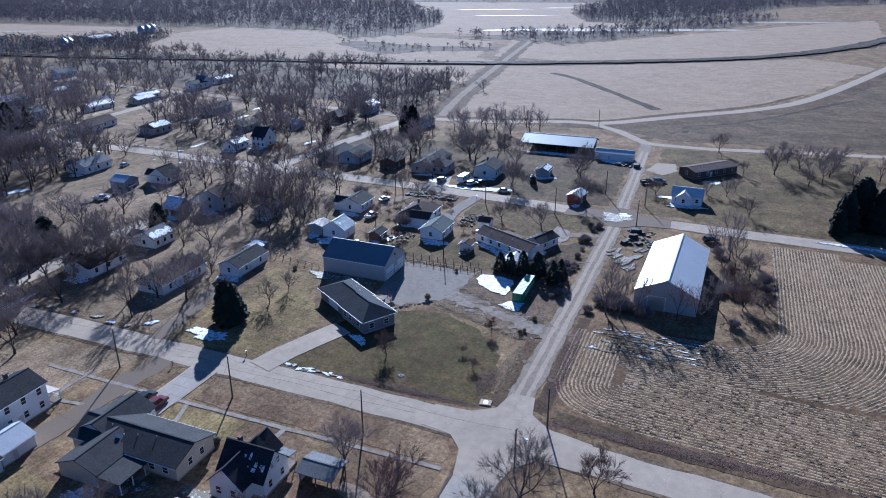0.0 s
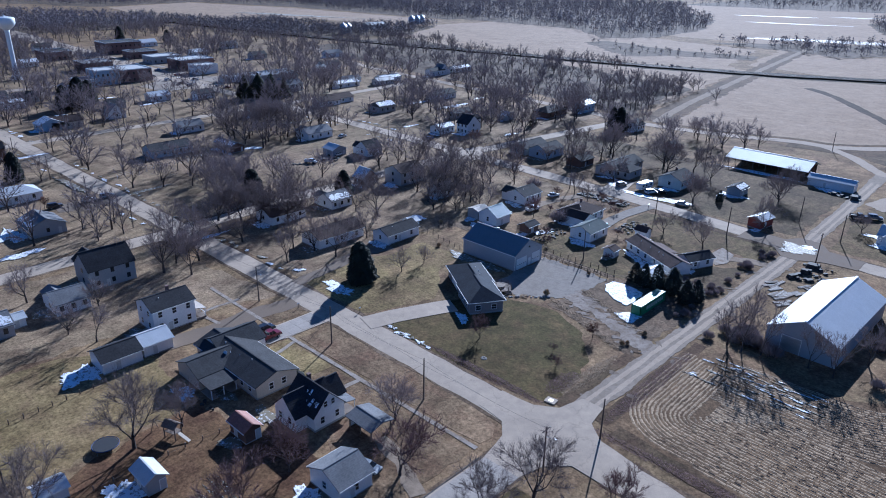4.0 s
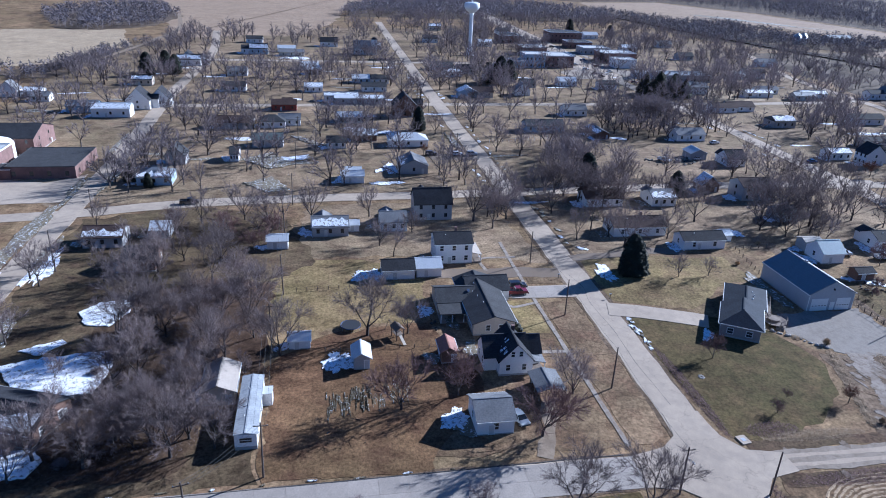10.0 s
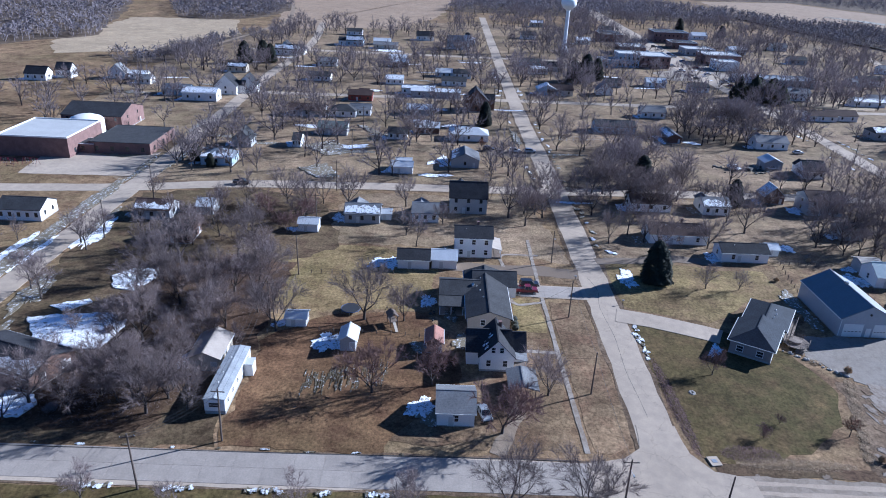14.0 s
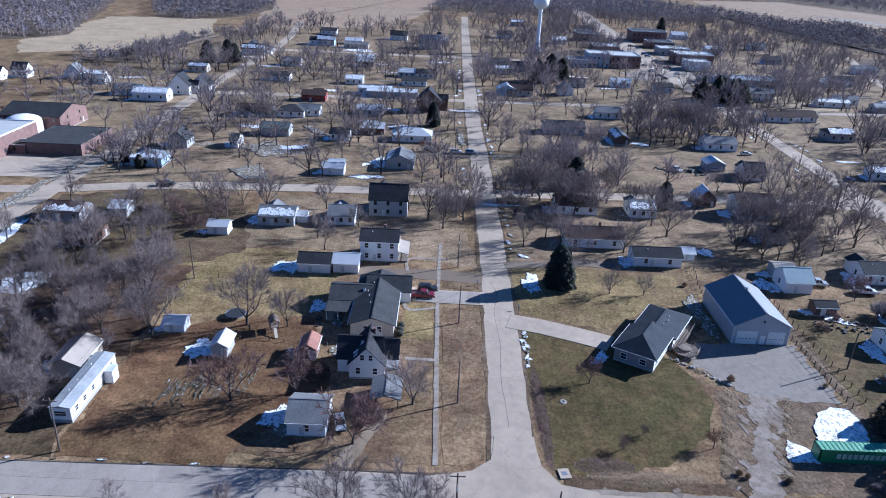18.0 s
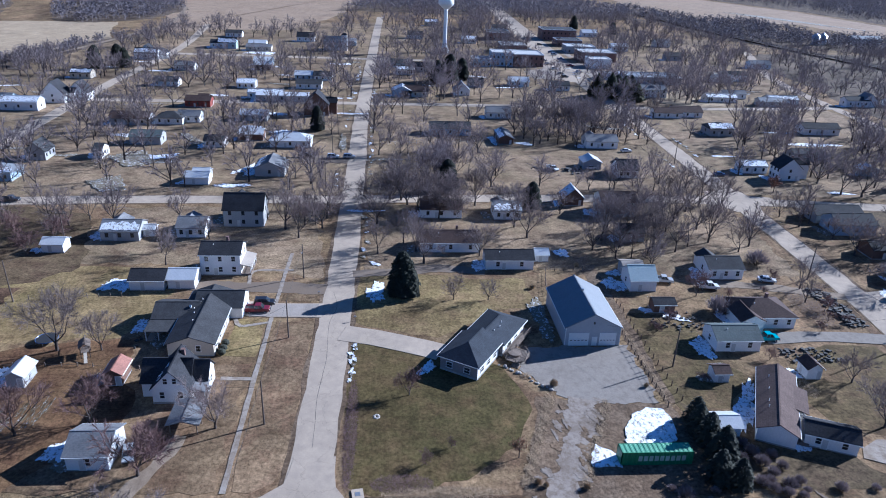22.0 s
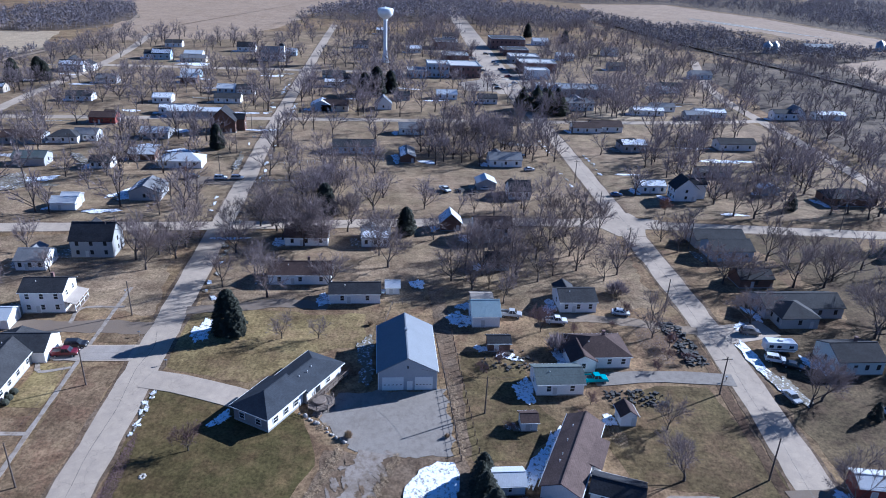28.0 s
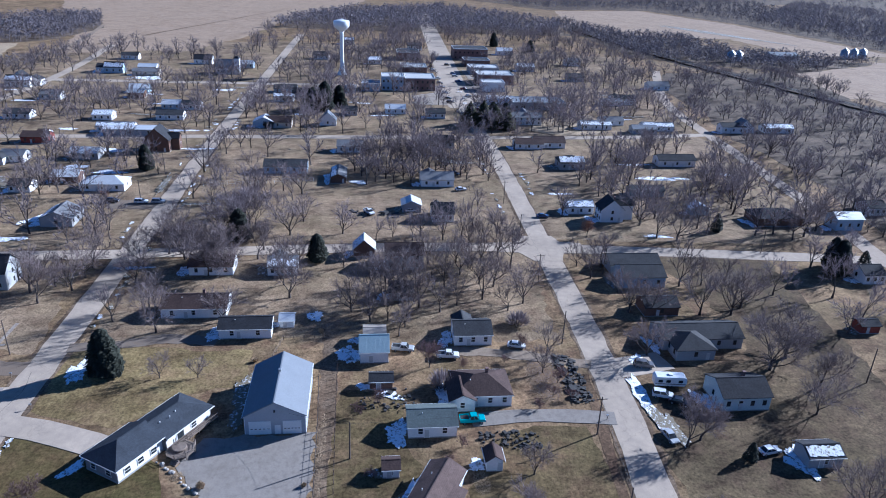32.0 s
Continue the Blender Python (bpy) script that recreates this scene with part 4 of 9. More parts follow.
# ---- ground, fields and roads ----
def ground_sheet():
    """One sheet to the horizon, with slight swells far out and a wooded ridge line beyond the valley."""
    xs = sorted(set([-4500, -3000, -2200, -1800, 300, 450, 700, 1200, 2500, 4500] + list(range(-1500, 300, 75))))
    ys = sorted(set([-4500, -2500, -1500, -900, 2600, 3400, 4500] + list(range(-600, 2300, 75))))
    V = [(x, y, 0.0) for y in ys for x in xs]
    n = len(xs)
    Fc = [(j * n + i, j * n + i + 1, (j + 1) * n + i + 1, (j + 1) * n + i) for j in range(len(ys) - 1) for i in range(n - 1)]
    me = bpy.data.meshes.new("ground")
    me.from_pydata(V, [], Fc)
    me.materials.append(GROUND)
    return tagged(new("ground", me), "dry winter grass and bare earth of a small town", "ground", kind="structure")


ground_sheet()
BP = [(300, 205), (30, 214.0), (-30, 217.0), (-87, 223.0), (-172, 226.5), (-290, 229.5), (-412, 229), (-700, 240), (-1100, 255)]
AP = [(330, 60), (150, 78), (40, 88), (-5, 91.5), (-60, 93.8), (-168, 94.4), (-320, 93.5), (-610, 96), (-760, 98)]
strip("road_main", AP, 7.0, 0.060, ROAD, "pale worn asphalt street with cracks", thick=0.1)
strip("road_back", BP, 7.4, 0.064, ROAD, "pale worn asphalt back street", thick=0.1)
strip("road_cross", [(-30.3, 97), (-30.2, 60), (-29.5, 20), (-29, -40), (-28, -200), (-26, -420)], 7.4, 0.068, CONCRETE, "pale concrete cross street with slab joints", thick=0.1)
strip("road_second", [(-147, -110), (-155, -45), (-164, 0), (-168, 94), (-172, 177), (-170.5, 226), (-162, 309), (-157, 345)], 7.0, 0.072, ROAD, "pale asphalt cross street", thick=0.1)
strip("road_third", [(-308, -50), (-314, 94), (-318, 229), (-322, 305), (-330, 360)], 6.5, 0.076, ROAD, "pale asphalt cross street far down the town", thick=0.1)
strip("road_fourth", [(-462, -50), (-462, 94), (-463, 229)], 8.0, 0.080, ROAD, "pale asphalt street by the water tower", thick=0.1)
strip("road_west", [(-30, -41), (-99, -42.3), (-215, -42.8), (-345, -46), (-496, -45.5), (-640, -60)], 6.5, 0.084, ROAD, "narrow asphalt street with snowy edges", thick=0.1)
strip("road_county", [(-560, 420), (-420, 372), (-290, 356), (-195, 346), (-150, 340), (-107, 347), (-79, 358), (-58, 362), (-25, 392), (19, 433), (52, 488), (111, 640), (190, 860)], 7.0, 0.088, COUNTY, "pale county road that bends out into the fields", thick=0.1)
strip("road_bank", [(-79, 352), (-52, 357), (-19, 387), (25, 428), (58, 484), (117, 636), (196, 856)], 14.0, 0.052, WEEDS, "brown weedy bank beside the county road", "grass", 1.2, 0.08, 6)
strip("road_fork", [(-66, 359), (-50, 346), (-36, 328), (-29, 323.5), (-6, 323), (15, 327), (51, 333), (160, 345), (330, 352)], 5.4, 0.0672, COUNTY, "gravel road beside the fields", ragged=0.45, thick=0.1, step=0.9)
strip("road_lane", [(-29.5, 97), (-29.5, 108), (-28.8, 174), (-28.5, 212), (-28.8, 226), (-31.5, 300), (-33, 326)], 5.0, 0.0655, LANE, "pale gravel lane with wheel tracks", ragged=0.4, thick=0.1, step=0.9)
for o in (-1.05, 1.0):
    strip("wheel_track", [(-29.5 + o, 104), (-29.5 + o, 108), (-28.8 + o, 174), (-28.5 + o, 212), (-28.8 + o, 226), (-30.5 + o, 280), (-31.5 + o, 308)], 1.0, 0.0695, COUNTY, "pale wheel track worn into a gravel lane", ragged=0.28, thick=0.05, step=1.2)
strip("ditch_weeds", [(-18, 353), (-17, 369), (-4, 377), (11, 394), (24, 410), (70, 480)], 2.6, 0.0565, BRUSH, "dark weeds along a field ditch", "grass", 0.9, 0.06, 1.8)
strip("ditch_weeds", [(-38, 334), (-28, 341), (-21, 356), (-10, 368), (10, 384)], 3.6, 0.0575, WEEDS, "brown weeds in a wet field corner", "grass", 1.2, 0.06, 1.8)
patch("gravel_pad", [(-27.7, 278), (-23.8, 291), (-16.7, 291), (-15.1, 280), (-20.6, 272.5)], 0.0605, COUNTY, "pale gravel parking pad beside a house", "driveway", 0.5, thick=0.06, step=1.2)
strip("field_track", [(-146, 349), (-158, 410), (-180, 556), (-213, 788), (-240, 960)], 5.0, 0.10, DIRT, "bare field track", ragged=0.45, thick=0.1, step=0.9)
strip("track_verge", [(-147, 349), (-161, 430), (-181, 566), (-201, 690), (-215, 790)], 17.0, 0.0535, WEEDS, "brown weedy verges of a field track", "grass", 1.6, 0.06, 3.2)
strip("weed_strip", [(-128, 531), (-105, 508), (-65, 450), (-37, 408.6)], 6.0, 0.0515, BRUSH, "strip of dark weeds across a harvested field", "grass", 0.9, 0.06, 2.0)
strip("road_bank", [(-58, 353.5), (-44, 362), (-17, 383), (14, 419), (38, 453), (62, 488), (121, 637)], 8.0, 0.0545, WEEDS, "dark weedy bank below a county road", "grass", 1.2, 0.06, 2.6)
strip("road_bank", [(-140, 350), (-108, 354.5), (-80, 365), (-60, 368.5), (-30, 398), (12, 438), (44, 492)], 3.0, 0.0555, WEEDS, "weedy edge of a county road", "grass", 0.7, 0.06, 2.6)
for nm, line, w in (("main", AP[1:8], 8.6), ("back", BP[0:6], 8.9), ("cross", [(-30.3, 86), (-30.2, 60), (-29.5, 20), (-29, -40), (-28, -110)], 8.6), ("second", [(-155, -45), (-164, 0), (-168, 94), (-172, 177), (-170.5, 226), (-162, 309)], 8.4)):
    strip("road_edge_" + nm, line, w, 0.0505, WORN, "worn bare earth and grit along a street edge", "road edge", 0.5, 0.05, 1.6)
for o, w in ((-0.4, 0.06),):
    strip("tar_seam", [(x + 0.4 * math.sin(x), y + o + 0.35 * math.sin(x * 0.37 + o)) for x, y in [(-46 - 7 * k, 93.3 + 0.011 * 7 * k + 0.5 * math.sin(k * 2.1)) for k in range(9)]], w, 0.0665, JUNK, "dark tar seam in worn asphalt", "road", 0.02, 0.006, 1.2)
strip("road_shops", [(-392, 229.3), (-412, 229), (-520, 233), (-700, 240), (-1100, 255)], 19.0, 0.0735, ROAD, "broad pale main street between the shops", thick=0.1)
for pts in ([(-466, 216), (-466, 221), (-400, 221), (-400, 200), (-428, 198), (-440, 214)], [(-468, 240), (-468, 249), (-440, 249), (-425, 266), (-420, 290), (-405, 292), (-402, 240)], [(-540, 246), (-540, 251), (-498, 251), (-498, 246)], [(-447, 106), (-455, 140), (-430, 160), (-428, 110)]):
    patch("parking_lot", pts, 0.0565, OLD_CONCRETE, "worn pale parking lot beside the shops", "yard", 0.6, thick=0.06)
    OBST.append((sum(p[0] for p in pts) / len(pts), sum(p[1] for p in pts) / len(pts), 13))
# corners of the junctions are rounded off
patch("road_junction", [(-44, 90.6), (-38, 89.6), (-35.2, 86.5), (-34, 80), (-26.5, 80), (-25.5, 85), (-22, 88.5), (-14, 88.2), (-14, 96), (-22, 97.5), (-26, 100.5), (-27, 106), (-31.5, 106), (-33, 100.5), (-37, 97.8), (-44, 97.2)], 0.104, ROAD, "flared street junction", "road", 0.12, thick=0.1)
patch("road_corner", [(-26, 207), (-21, 210.5), (-12, 211.5), (-12, 219.5), (-22, 220.5), (-26, 226), (-31.5, 226), (-35, 221.5), (-46, 222), (-46, 213), (-35, 212.5), (-31, 207)], 0.108, GRAVEL, "flared gravel crossing", "road", 0.2, thick=0.1)
patch("road_corner", [(-181, 219), (-176, 217), (-176, 210), (-167.5, 210), (-167, 217), (-160, 221), (-160, 230), (-166, 232), (-167, 240), (-174.5, 240), (-176, 233), (-181, 231.5)], 0.112, ROAD, "flared street crossing", "road", 0.15, thick=0.1)

strip("verge", [(-23.6, 78), (-23.4, 50), (-23.0, 20), (-22.6, -20)], 4.4, 0.0435, FRONT_LAWN, "green-brown grass along the street", "grass", 0.4, 0.05, 1.6)
strip("kerb_line", [(-34.25, 79), (-34.1, 60), (-33.5, 20), (-33.0, -38)], 0.22, 0.125, JUNK, "dark broken kerb along a concrete street", "kerb", 0.05, 0.12, 1.4)
# driveways, paths and yards
strip("driveway", [(-83.5, 96), (-81.5, 103), (-77, 114), (-75.5, 117)], 6.2, 0.116, CONCRETE, "curving pale concrete driveway", "driveway", 0.08, 0.1)
strip("driveway", [(-93.4, 91), (-93.6, 80), (-94.5, 73.5)], 6.4, 0.120, CONCRETE, "pale concrete driveway to a garage", "driveway", 0.06, 0.1)
strip("driveway", [(-104, 91), (-105, 80), (-105.5, 66), (-107, 52)], 5.4, 0.0665, GREY_GRAVEL, "grey gravel driveway", "driveway", 0.55, 0.1, 0.9)
strip("driveway", [(-112.5, 97), (-113.5, 106), (-116, 120), (-114, 131)], 4.0, 0.0685, GRAVEL, "pale gravel driveway", "driveway", 0.55, 0.1, 0.9)
strip("driveway", [(-79, 220), (-80.5, 210), (-81, 199), (-80, 189)], 4.4, 0.132, GRAVEL_PAD, "grey gravel driveway beside a house", "driveway", 0.2, 0.1)
strip("driveway", [(-100, 221), (-103, 212), (-106, 200), (-108, 184)], 4.0, 0.0705, DIRT, "bare earth driveway", "driveway", 0.55, 0.1, 0.9)
patch("driveway", [(-41.2, 187.0), (-43.6, 187.9), (-46, 192.2), (-45, 200.6), (-40.2, 197.6), (-39.6, 190)], 0.118, OLD_CONCRETE, "pale icy concrete pad before a garage", "driveway", 0.45, thick=0.1)
strip("driveway", [(-31, 197), (-36, 196.3), (-40.5, 194)], 3.4, 0.0765, DIRT, "reddish bare earth drive", "driveway", 0.4, 0.1, 0.9)
strip("driveway", [(-98, 226), (-100, 236), (-101, 240)], 8.0, 0.114, CONCRETE, "pale concrete driveway", "driveway", 0.15, 0.1)
strip("driveway", [(-35, 66), (-42, 69), (-50, 71)], 2.6, 0.0725, DIRT, "worn bare earth driveway", "driveway", 0.55, 0.1, 0.9)
strip("driveway", [(-212, 91), (-213, 83), (-213.5, 74)], 9.0, 0.0745, GRAVEL, "gravel parking bay", "driveway", 0.55, 0.1, 0.9)
strip("footpath", [(-36.2, 80.7), (-60, 80.4), (-91, 80.1), (-104, 80.1), (-125, 80.3)], 0.95, 0.080, OLD_CONCRETE, "narrow concrete sidewalk in the grass", "footpath", 0.13, 0.04, 1.2)
strip("footpath", [(-106.5, 72.2), (-114, 72.3), (-114.5, 82)], 0.95, 0.082, OLD_CONCRETE, "narrow concrete garden path", "footpath", 0.13, 0.04, 1.2)
strip("footpath", [(-66.5, 80), (-66.8, 74)], 0.95, 0.084, OLD_CONCRETE, "narrow concrete garden path", "footpath", 0.13, 0.04, 1.2)
strip("footpath", [(-88, 79.6), (-86.5, 74), (-90, 72.2)], 0.95, 0.086, OLD_CONCRETE, "curved concrete path to a door", "footpath", 0.13, 0.04, 1.2)
patch("gravel_yard", [(-77.6, 143), (-77.6, 157), (-66, 157.4), (-58, 156.8), (-57, 150), (-59, 139), (-66, 134), (-71, 131.5), (-77, 136)], 0.056, GRAVEL_PAD, "pale grey gravel yard before a metal barn", "yard", 0.7, thick=0.1, step=1.2)
strip("driveway", [(-29.5, 130.5), (-36, 133.4), (-44, 137.3), (-51, 139.7), (-59, 142.4)], 4.6, 0.0635, THIN_GRAVEL, "rutted gravel drive to the barn", "driveway", 1.1, 0.06, 0.45)
patch("weedy_yard", [(-33, 126), (-33, 160), (-57, 158.5), (-58.5, 140), (-60, 134), (-45, 130)], 0.030, WORN, "worn brown ground with rough gravel", "yard", 0.7, thick=0.06)
patch("barn_alley", [(-57, 157.6), (-57, 160.2), (-77, 160.6), (-100, 160.8), (-125, 160.5), (-125, 156.4), (-98, 156.8), (-77, 157.4)], 0.034, WORN, "bare trampled alley beside the barn", "yard", 0.5, thick=0.06)
# lawns
patch("lawn", [(-37, 100), (-34.5, 104), (-38, 118), (-46, 128), (-56, 132), (-64, 131), (-70, 129), (-78, 118), (-74, 112), (-80.5, 98.4), (-60, 98)], 0.022, FRONT_LAWN, "mown dark olive lawn", "lawn", 0.5, thick=0.05)
patch("lawn", [(-88, 98.5), (-84, 108), (-81, 117), (-92, 129), (-96, 140), (-110, 140), (-110, 128), (-113, 112), (-111, 98.5)], 0.024, LAWN, "mown green-brown lawn round a spruce", "lawn", 0.6, thick=0.05)
patch("lawn", [(-75, 72), (-89.5, 73), (-90, 79.3), (-74, 79.4)], 0.026, LAWN, "mown green-brown front lawn", "lawn", 0.3, thick=0.05)
patch("lawn", [(-112, 57), (-117, 30), (-100, 5), (-84, 5), (-80, 30), (-82, 50), (-92, 54)], 0.020, LAWN, "faded green back lawn", "lawn", 1.0, thick=0.05)
patch("lawn", [(-34, 190), (-39, 199), (-46, 201), (-49, 187), (-60, 186), (-72, 191), (-77, 200), (-77, 213), (-50, 215), (-34, 212)], 0.028, OLIVE_YARD, "faded green corner lawn", "lawn", 0.7, thick=0.05)
patch("lawn", [(-55, 160), (-56, 170), (-64, 180), (-72, 175), (-90, 175), (-92, 162), (-70, 160)], 0.018, OLIVE_YARD, "faded green back yard", "lawn", 0.8, thick=0.05)
patch("lawn", [(-23, 224), (40, 219), (110, 215), (120, 300), (40, 322), (-24, 318)], 0.016, OLIVE_YARD, "broad faded green lawn beyond the crossing", "lawn", 1.0, thick=0.05)
patch("wood_floor", [(-38, 8), (-38, -30), (-44, -34), (-60, -12), (-84, -16), (-100, -12), (-108, 4), (-104, 20), (-84, 19), (-64, 19.5), (-60, 12)], 0.048, THICKET_FLOOR, "brown leaf litter under a thicket", "ground", 1.0, thick=0.06)
# darker grass sheet; the shadows of a big tree are painted into its colour
patch("dull_yard", [(-34, 227), (-60, 225.5), (-80, 228), (-98, 240), (-100, 262), (-120, 266), (-150, 262), (-160, 240), (-165, 262), (-164, 300), (-110, 292), (-60, 286), (-34, 282)], 0.021, DARK_GRASS, "dull brown winter grass of a yard, darkened for tree shade", "grass", 1.0, thick=0.05)
patch("dull_yard", [(-34, 162), (-57, 161.5), (-47, 172), (-42, 186), (-34, 190)], 0.0195, DARK_GRASS, "dull brown rough grass beside a hedge", "grass", 0.8, thick=0.05)
patch("dull_yard", [(-36, -8), (-36, -37), (-80, -37.5), (-150, -37), (-160, -10), (-152, 18), (-116, 30), (-108, 22), (-100, 4), (-84, 4), (-60, 16)], 0.0245, DARK_GRASS, "dull brown grass and litter of wooded lots", "grass", 1.0, thick=0.05)
patch("dull_yard", [(-34.4, 20), (-60, 18), (-46, 8), (-40, -8), (-34, -10)], 0.0235, DARK_GRASS, "dull brown grass beside a thicket", "grass", 0.8, thick=0.05)
# verges in drier grass
patch("brown_yard", [(-34.6, 20.5), (-69, 20.5), (-77, 29), (-80, 39), (-82, 54.5), (-70, 54.5), (-60, 60), (-47, 60), (-44, 52), (-34.4, 47)], 0.0445, BROWN_GRASS, "reddish-brown dead grass of a back yard, darkened for tree shade", "grass", 0.9, thick=0.05)
patch("verge", [(-36.5, 81.8), (-88.5, 81.2), (-88.5, 89.6), (-43, 89.6), (-38.2, 88), (-36.2, 85)], 0.038, VERGE, "strip of straw-coloured dry grass between path and street", "grass", 0.3, thick=0.05)
patch("verge", [(-37, 45), (-36.5, 79), (-72, 79), (-71, 72), (-46, 60), (-46, 40), (-62, 30), (-62, 22), (-37, 22)], 0.040, VERGE, "rough straw-coloured dry grass", "grass", 0.8, thick=0.05)
patch("verge", [(-98, 81.3), (-102, 81.3), (-102, 89.8), (-98, 89.8)], 0.042, VERGE, "strip of dry grass between driveways", "grass", 0.3, thick=0.05)

strip("verge", [(-22, 101.6), (0, 99.4), (60, 95.2), (110, 91.5)], 3.4, 0.046, WEEDS, "dark brown dead weeds along the field edge", "grass", 0.5, 0.06, 1.5)
strip("verge", [(-96, 218.2), (-72, 215.6), (-50, 213.2), (-36, 211.6)], 1.9, 0.047, WEEDS, "dark brown dead grass along a street ditch", "grass", 0.4, 0.06, 1.5)
strip("verge", [(-25.2, 102), (-25.0, 120), (-24.6, 142)], 3.0, 0.044, WEEDS, "dark brown dead weeds between lane and field", "grass", 0.5, 0.06, 1.5)
strip("verge", [(-33.6, 101), (-33.4, 112), (-33.2, 127)], 2.6, 0.045, WEEDS, "dark brown dead weeds along the lane", "grass", 0.5, 0.06, 1.5)
patch("ball_field", [(-335, 257), (-364, 271), (-378, 287), (-377, 305), (-352, 307), (-328, 294), (-324, 275)], 0.05, TANFIELD, "bare tan ball field among the houses", "field", 1.0, thick=0.06)
patch("school_yard", [(-164.3, -83.7), (-183, -86), (-190.9, -78), (-186, -58), (-195, -47.5), (-166, -47.5)], 0.052, CONCRETE, "pale concrete yard before a school", "yard", 0.3, thick=0.06)
patch("pale_yard", [(-118, 22), (-158, 26), (-163, 84), (-110, 90), (-118, 60)], 0.0148, YARD, "pale dry grass of open back yards", "grass", 1.0, thick=0.05)
patch("pale_yard", [(-114, 100), (-164, 99), (-168, 220), (-112, 216), (-112, 160), (-118, 140)], 0.0152, YARD, "pale dry grass of open yards", "grass", 1.0, thick=0.05)
patch("town_yards", [(-173, 340), (-330, 352), (-640, 420), (-700, 96), (-640, -95), (-420, -120), (-210, -108), (-160, -46), (-174, 94), (-177, 220)], 0.012, YARD, "pale dry grass of many yards", "ground", 2.0, thick=0.04, step=6)
# fields
patch("field_near", [(-25.5, 101.5), (0, 98.5), (60, 95), (200, 88), (200, 200), (100, 207), (28, 208), (17.5, 205), (17, 160), (14, 148), (5, 142), (-20, 141.5), (-25, 136)], 0.032, STUBBLE_SOIL, "harvested maize field with rows of pale stubble", "field", 0.4, thick=0.06)
patch("field_far", [(-137, 347), (-105, 355), (-80, 366), (-60, 368), (-28, 400), (14, 440), (46, 494), (105, 645), (60, 690), (-10, 640), (-100, 588), (-178, 560), (-170, 520), (-148, 400)], 0.034, FIELD, "pale harvested field with faint tractor rows", "field", 2.0, thick=0.06, step=8)
patch("field_far", [(-210, 420), (-168, 400), (-195, 585), (-215, 600), (-420, 525), (-420, 480)], 0.036, FIELD, "pale harvested field beyond the trees", "field", 2.0, thick=0.06, step=8)
patch("field_far", [(-514, 552), (-339, 532), (-213, 600), (-245, 740), (-492, 793), (-539, 871), (-631, 841), (-652, 697)], 0.038, FIELD, "pale dry bottomland field", "field", 3.0, thick=0.06, step=10)
patch("field_far", [(-205, 615), (-100, 600), (0, 676), (90, 760), (150, 900), (180, 1200), (80, 1080), (-160, 735), (-232, 780)], 0.040, FIELD, "pale field beyond the railway", "field", 3.0, thick=0.06, step=10)
patch("field_far", [(30, 440), (60, 494), (120, 640), (210, 860), (600, 900), (600, 360), (180, 352), (60, 340), (0, 338), (-28, 334), (-50, 352), (-20, 388)], 0.042, ROUGH, "rough pale field with weedy strips", "field", 2.0, thick=0.06, step=8)
patch("field_far", [(-240, 810), (-480, 810), (-640, 900), (-300, 1000), (-150, 800)], 0.044, FIELD, "pale field by the river wood", "field", 3.0, thick=0.06, step=10)
patch("field_far", [(-566, 556), (-637, 696), (-451, 600), (-447, 515)], 0.046, FIELD, "pale dry field at the edge of town", "field", 3.0, thick=0.06, step=12)
patch("field_far", [(-1211, 495), (-1279, 673), (-1043, 741), (-700, 760), (-690, 640), (-835, 627), (-852, 492), (-1002, 458)], 0.047, FIELD, "broad pale field beyond the town", "field", 3.0, thick=0.06, step=12)
patch("field_tan", [(-448, -219), (-402, -193), (-418, -165), (-441, -123), (-518, -106), (-600, -132), (-634, -138), (-626, -193), (-619, -232)], 0.048, TANFIELD, "tan harvested field", "field", 2.0, thick=0.06, step=8)
patch("field_far", [(-468, -110), (-581, -92), (-640, -100), (-823, -150), (-1000, -240), (-2400, -700), (-3600, -500), (-3400, 150), (-1500, 200), (-1080, 128), (-930, 69), (-740, 47), (-615, 14), (-598, -53), (-575, -95)], 0.050, FIELD, "broad pale field with rows running uphill", "field", 3.0, thick=0.06, step=14)
strip("field_track", [(-423, -120), (-500, -107), (-580, -98), (-652, -95), (-800, -120)], 4.0, 0.12, DIRT, "pale farm track between fields", thick=0.1, step=8)


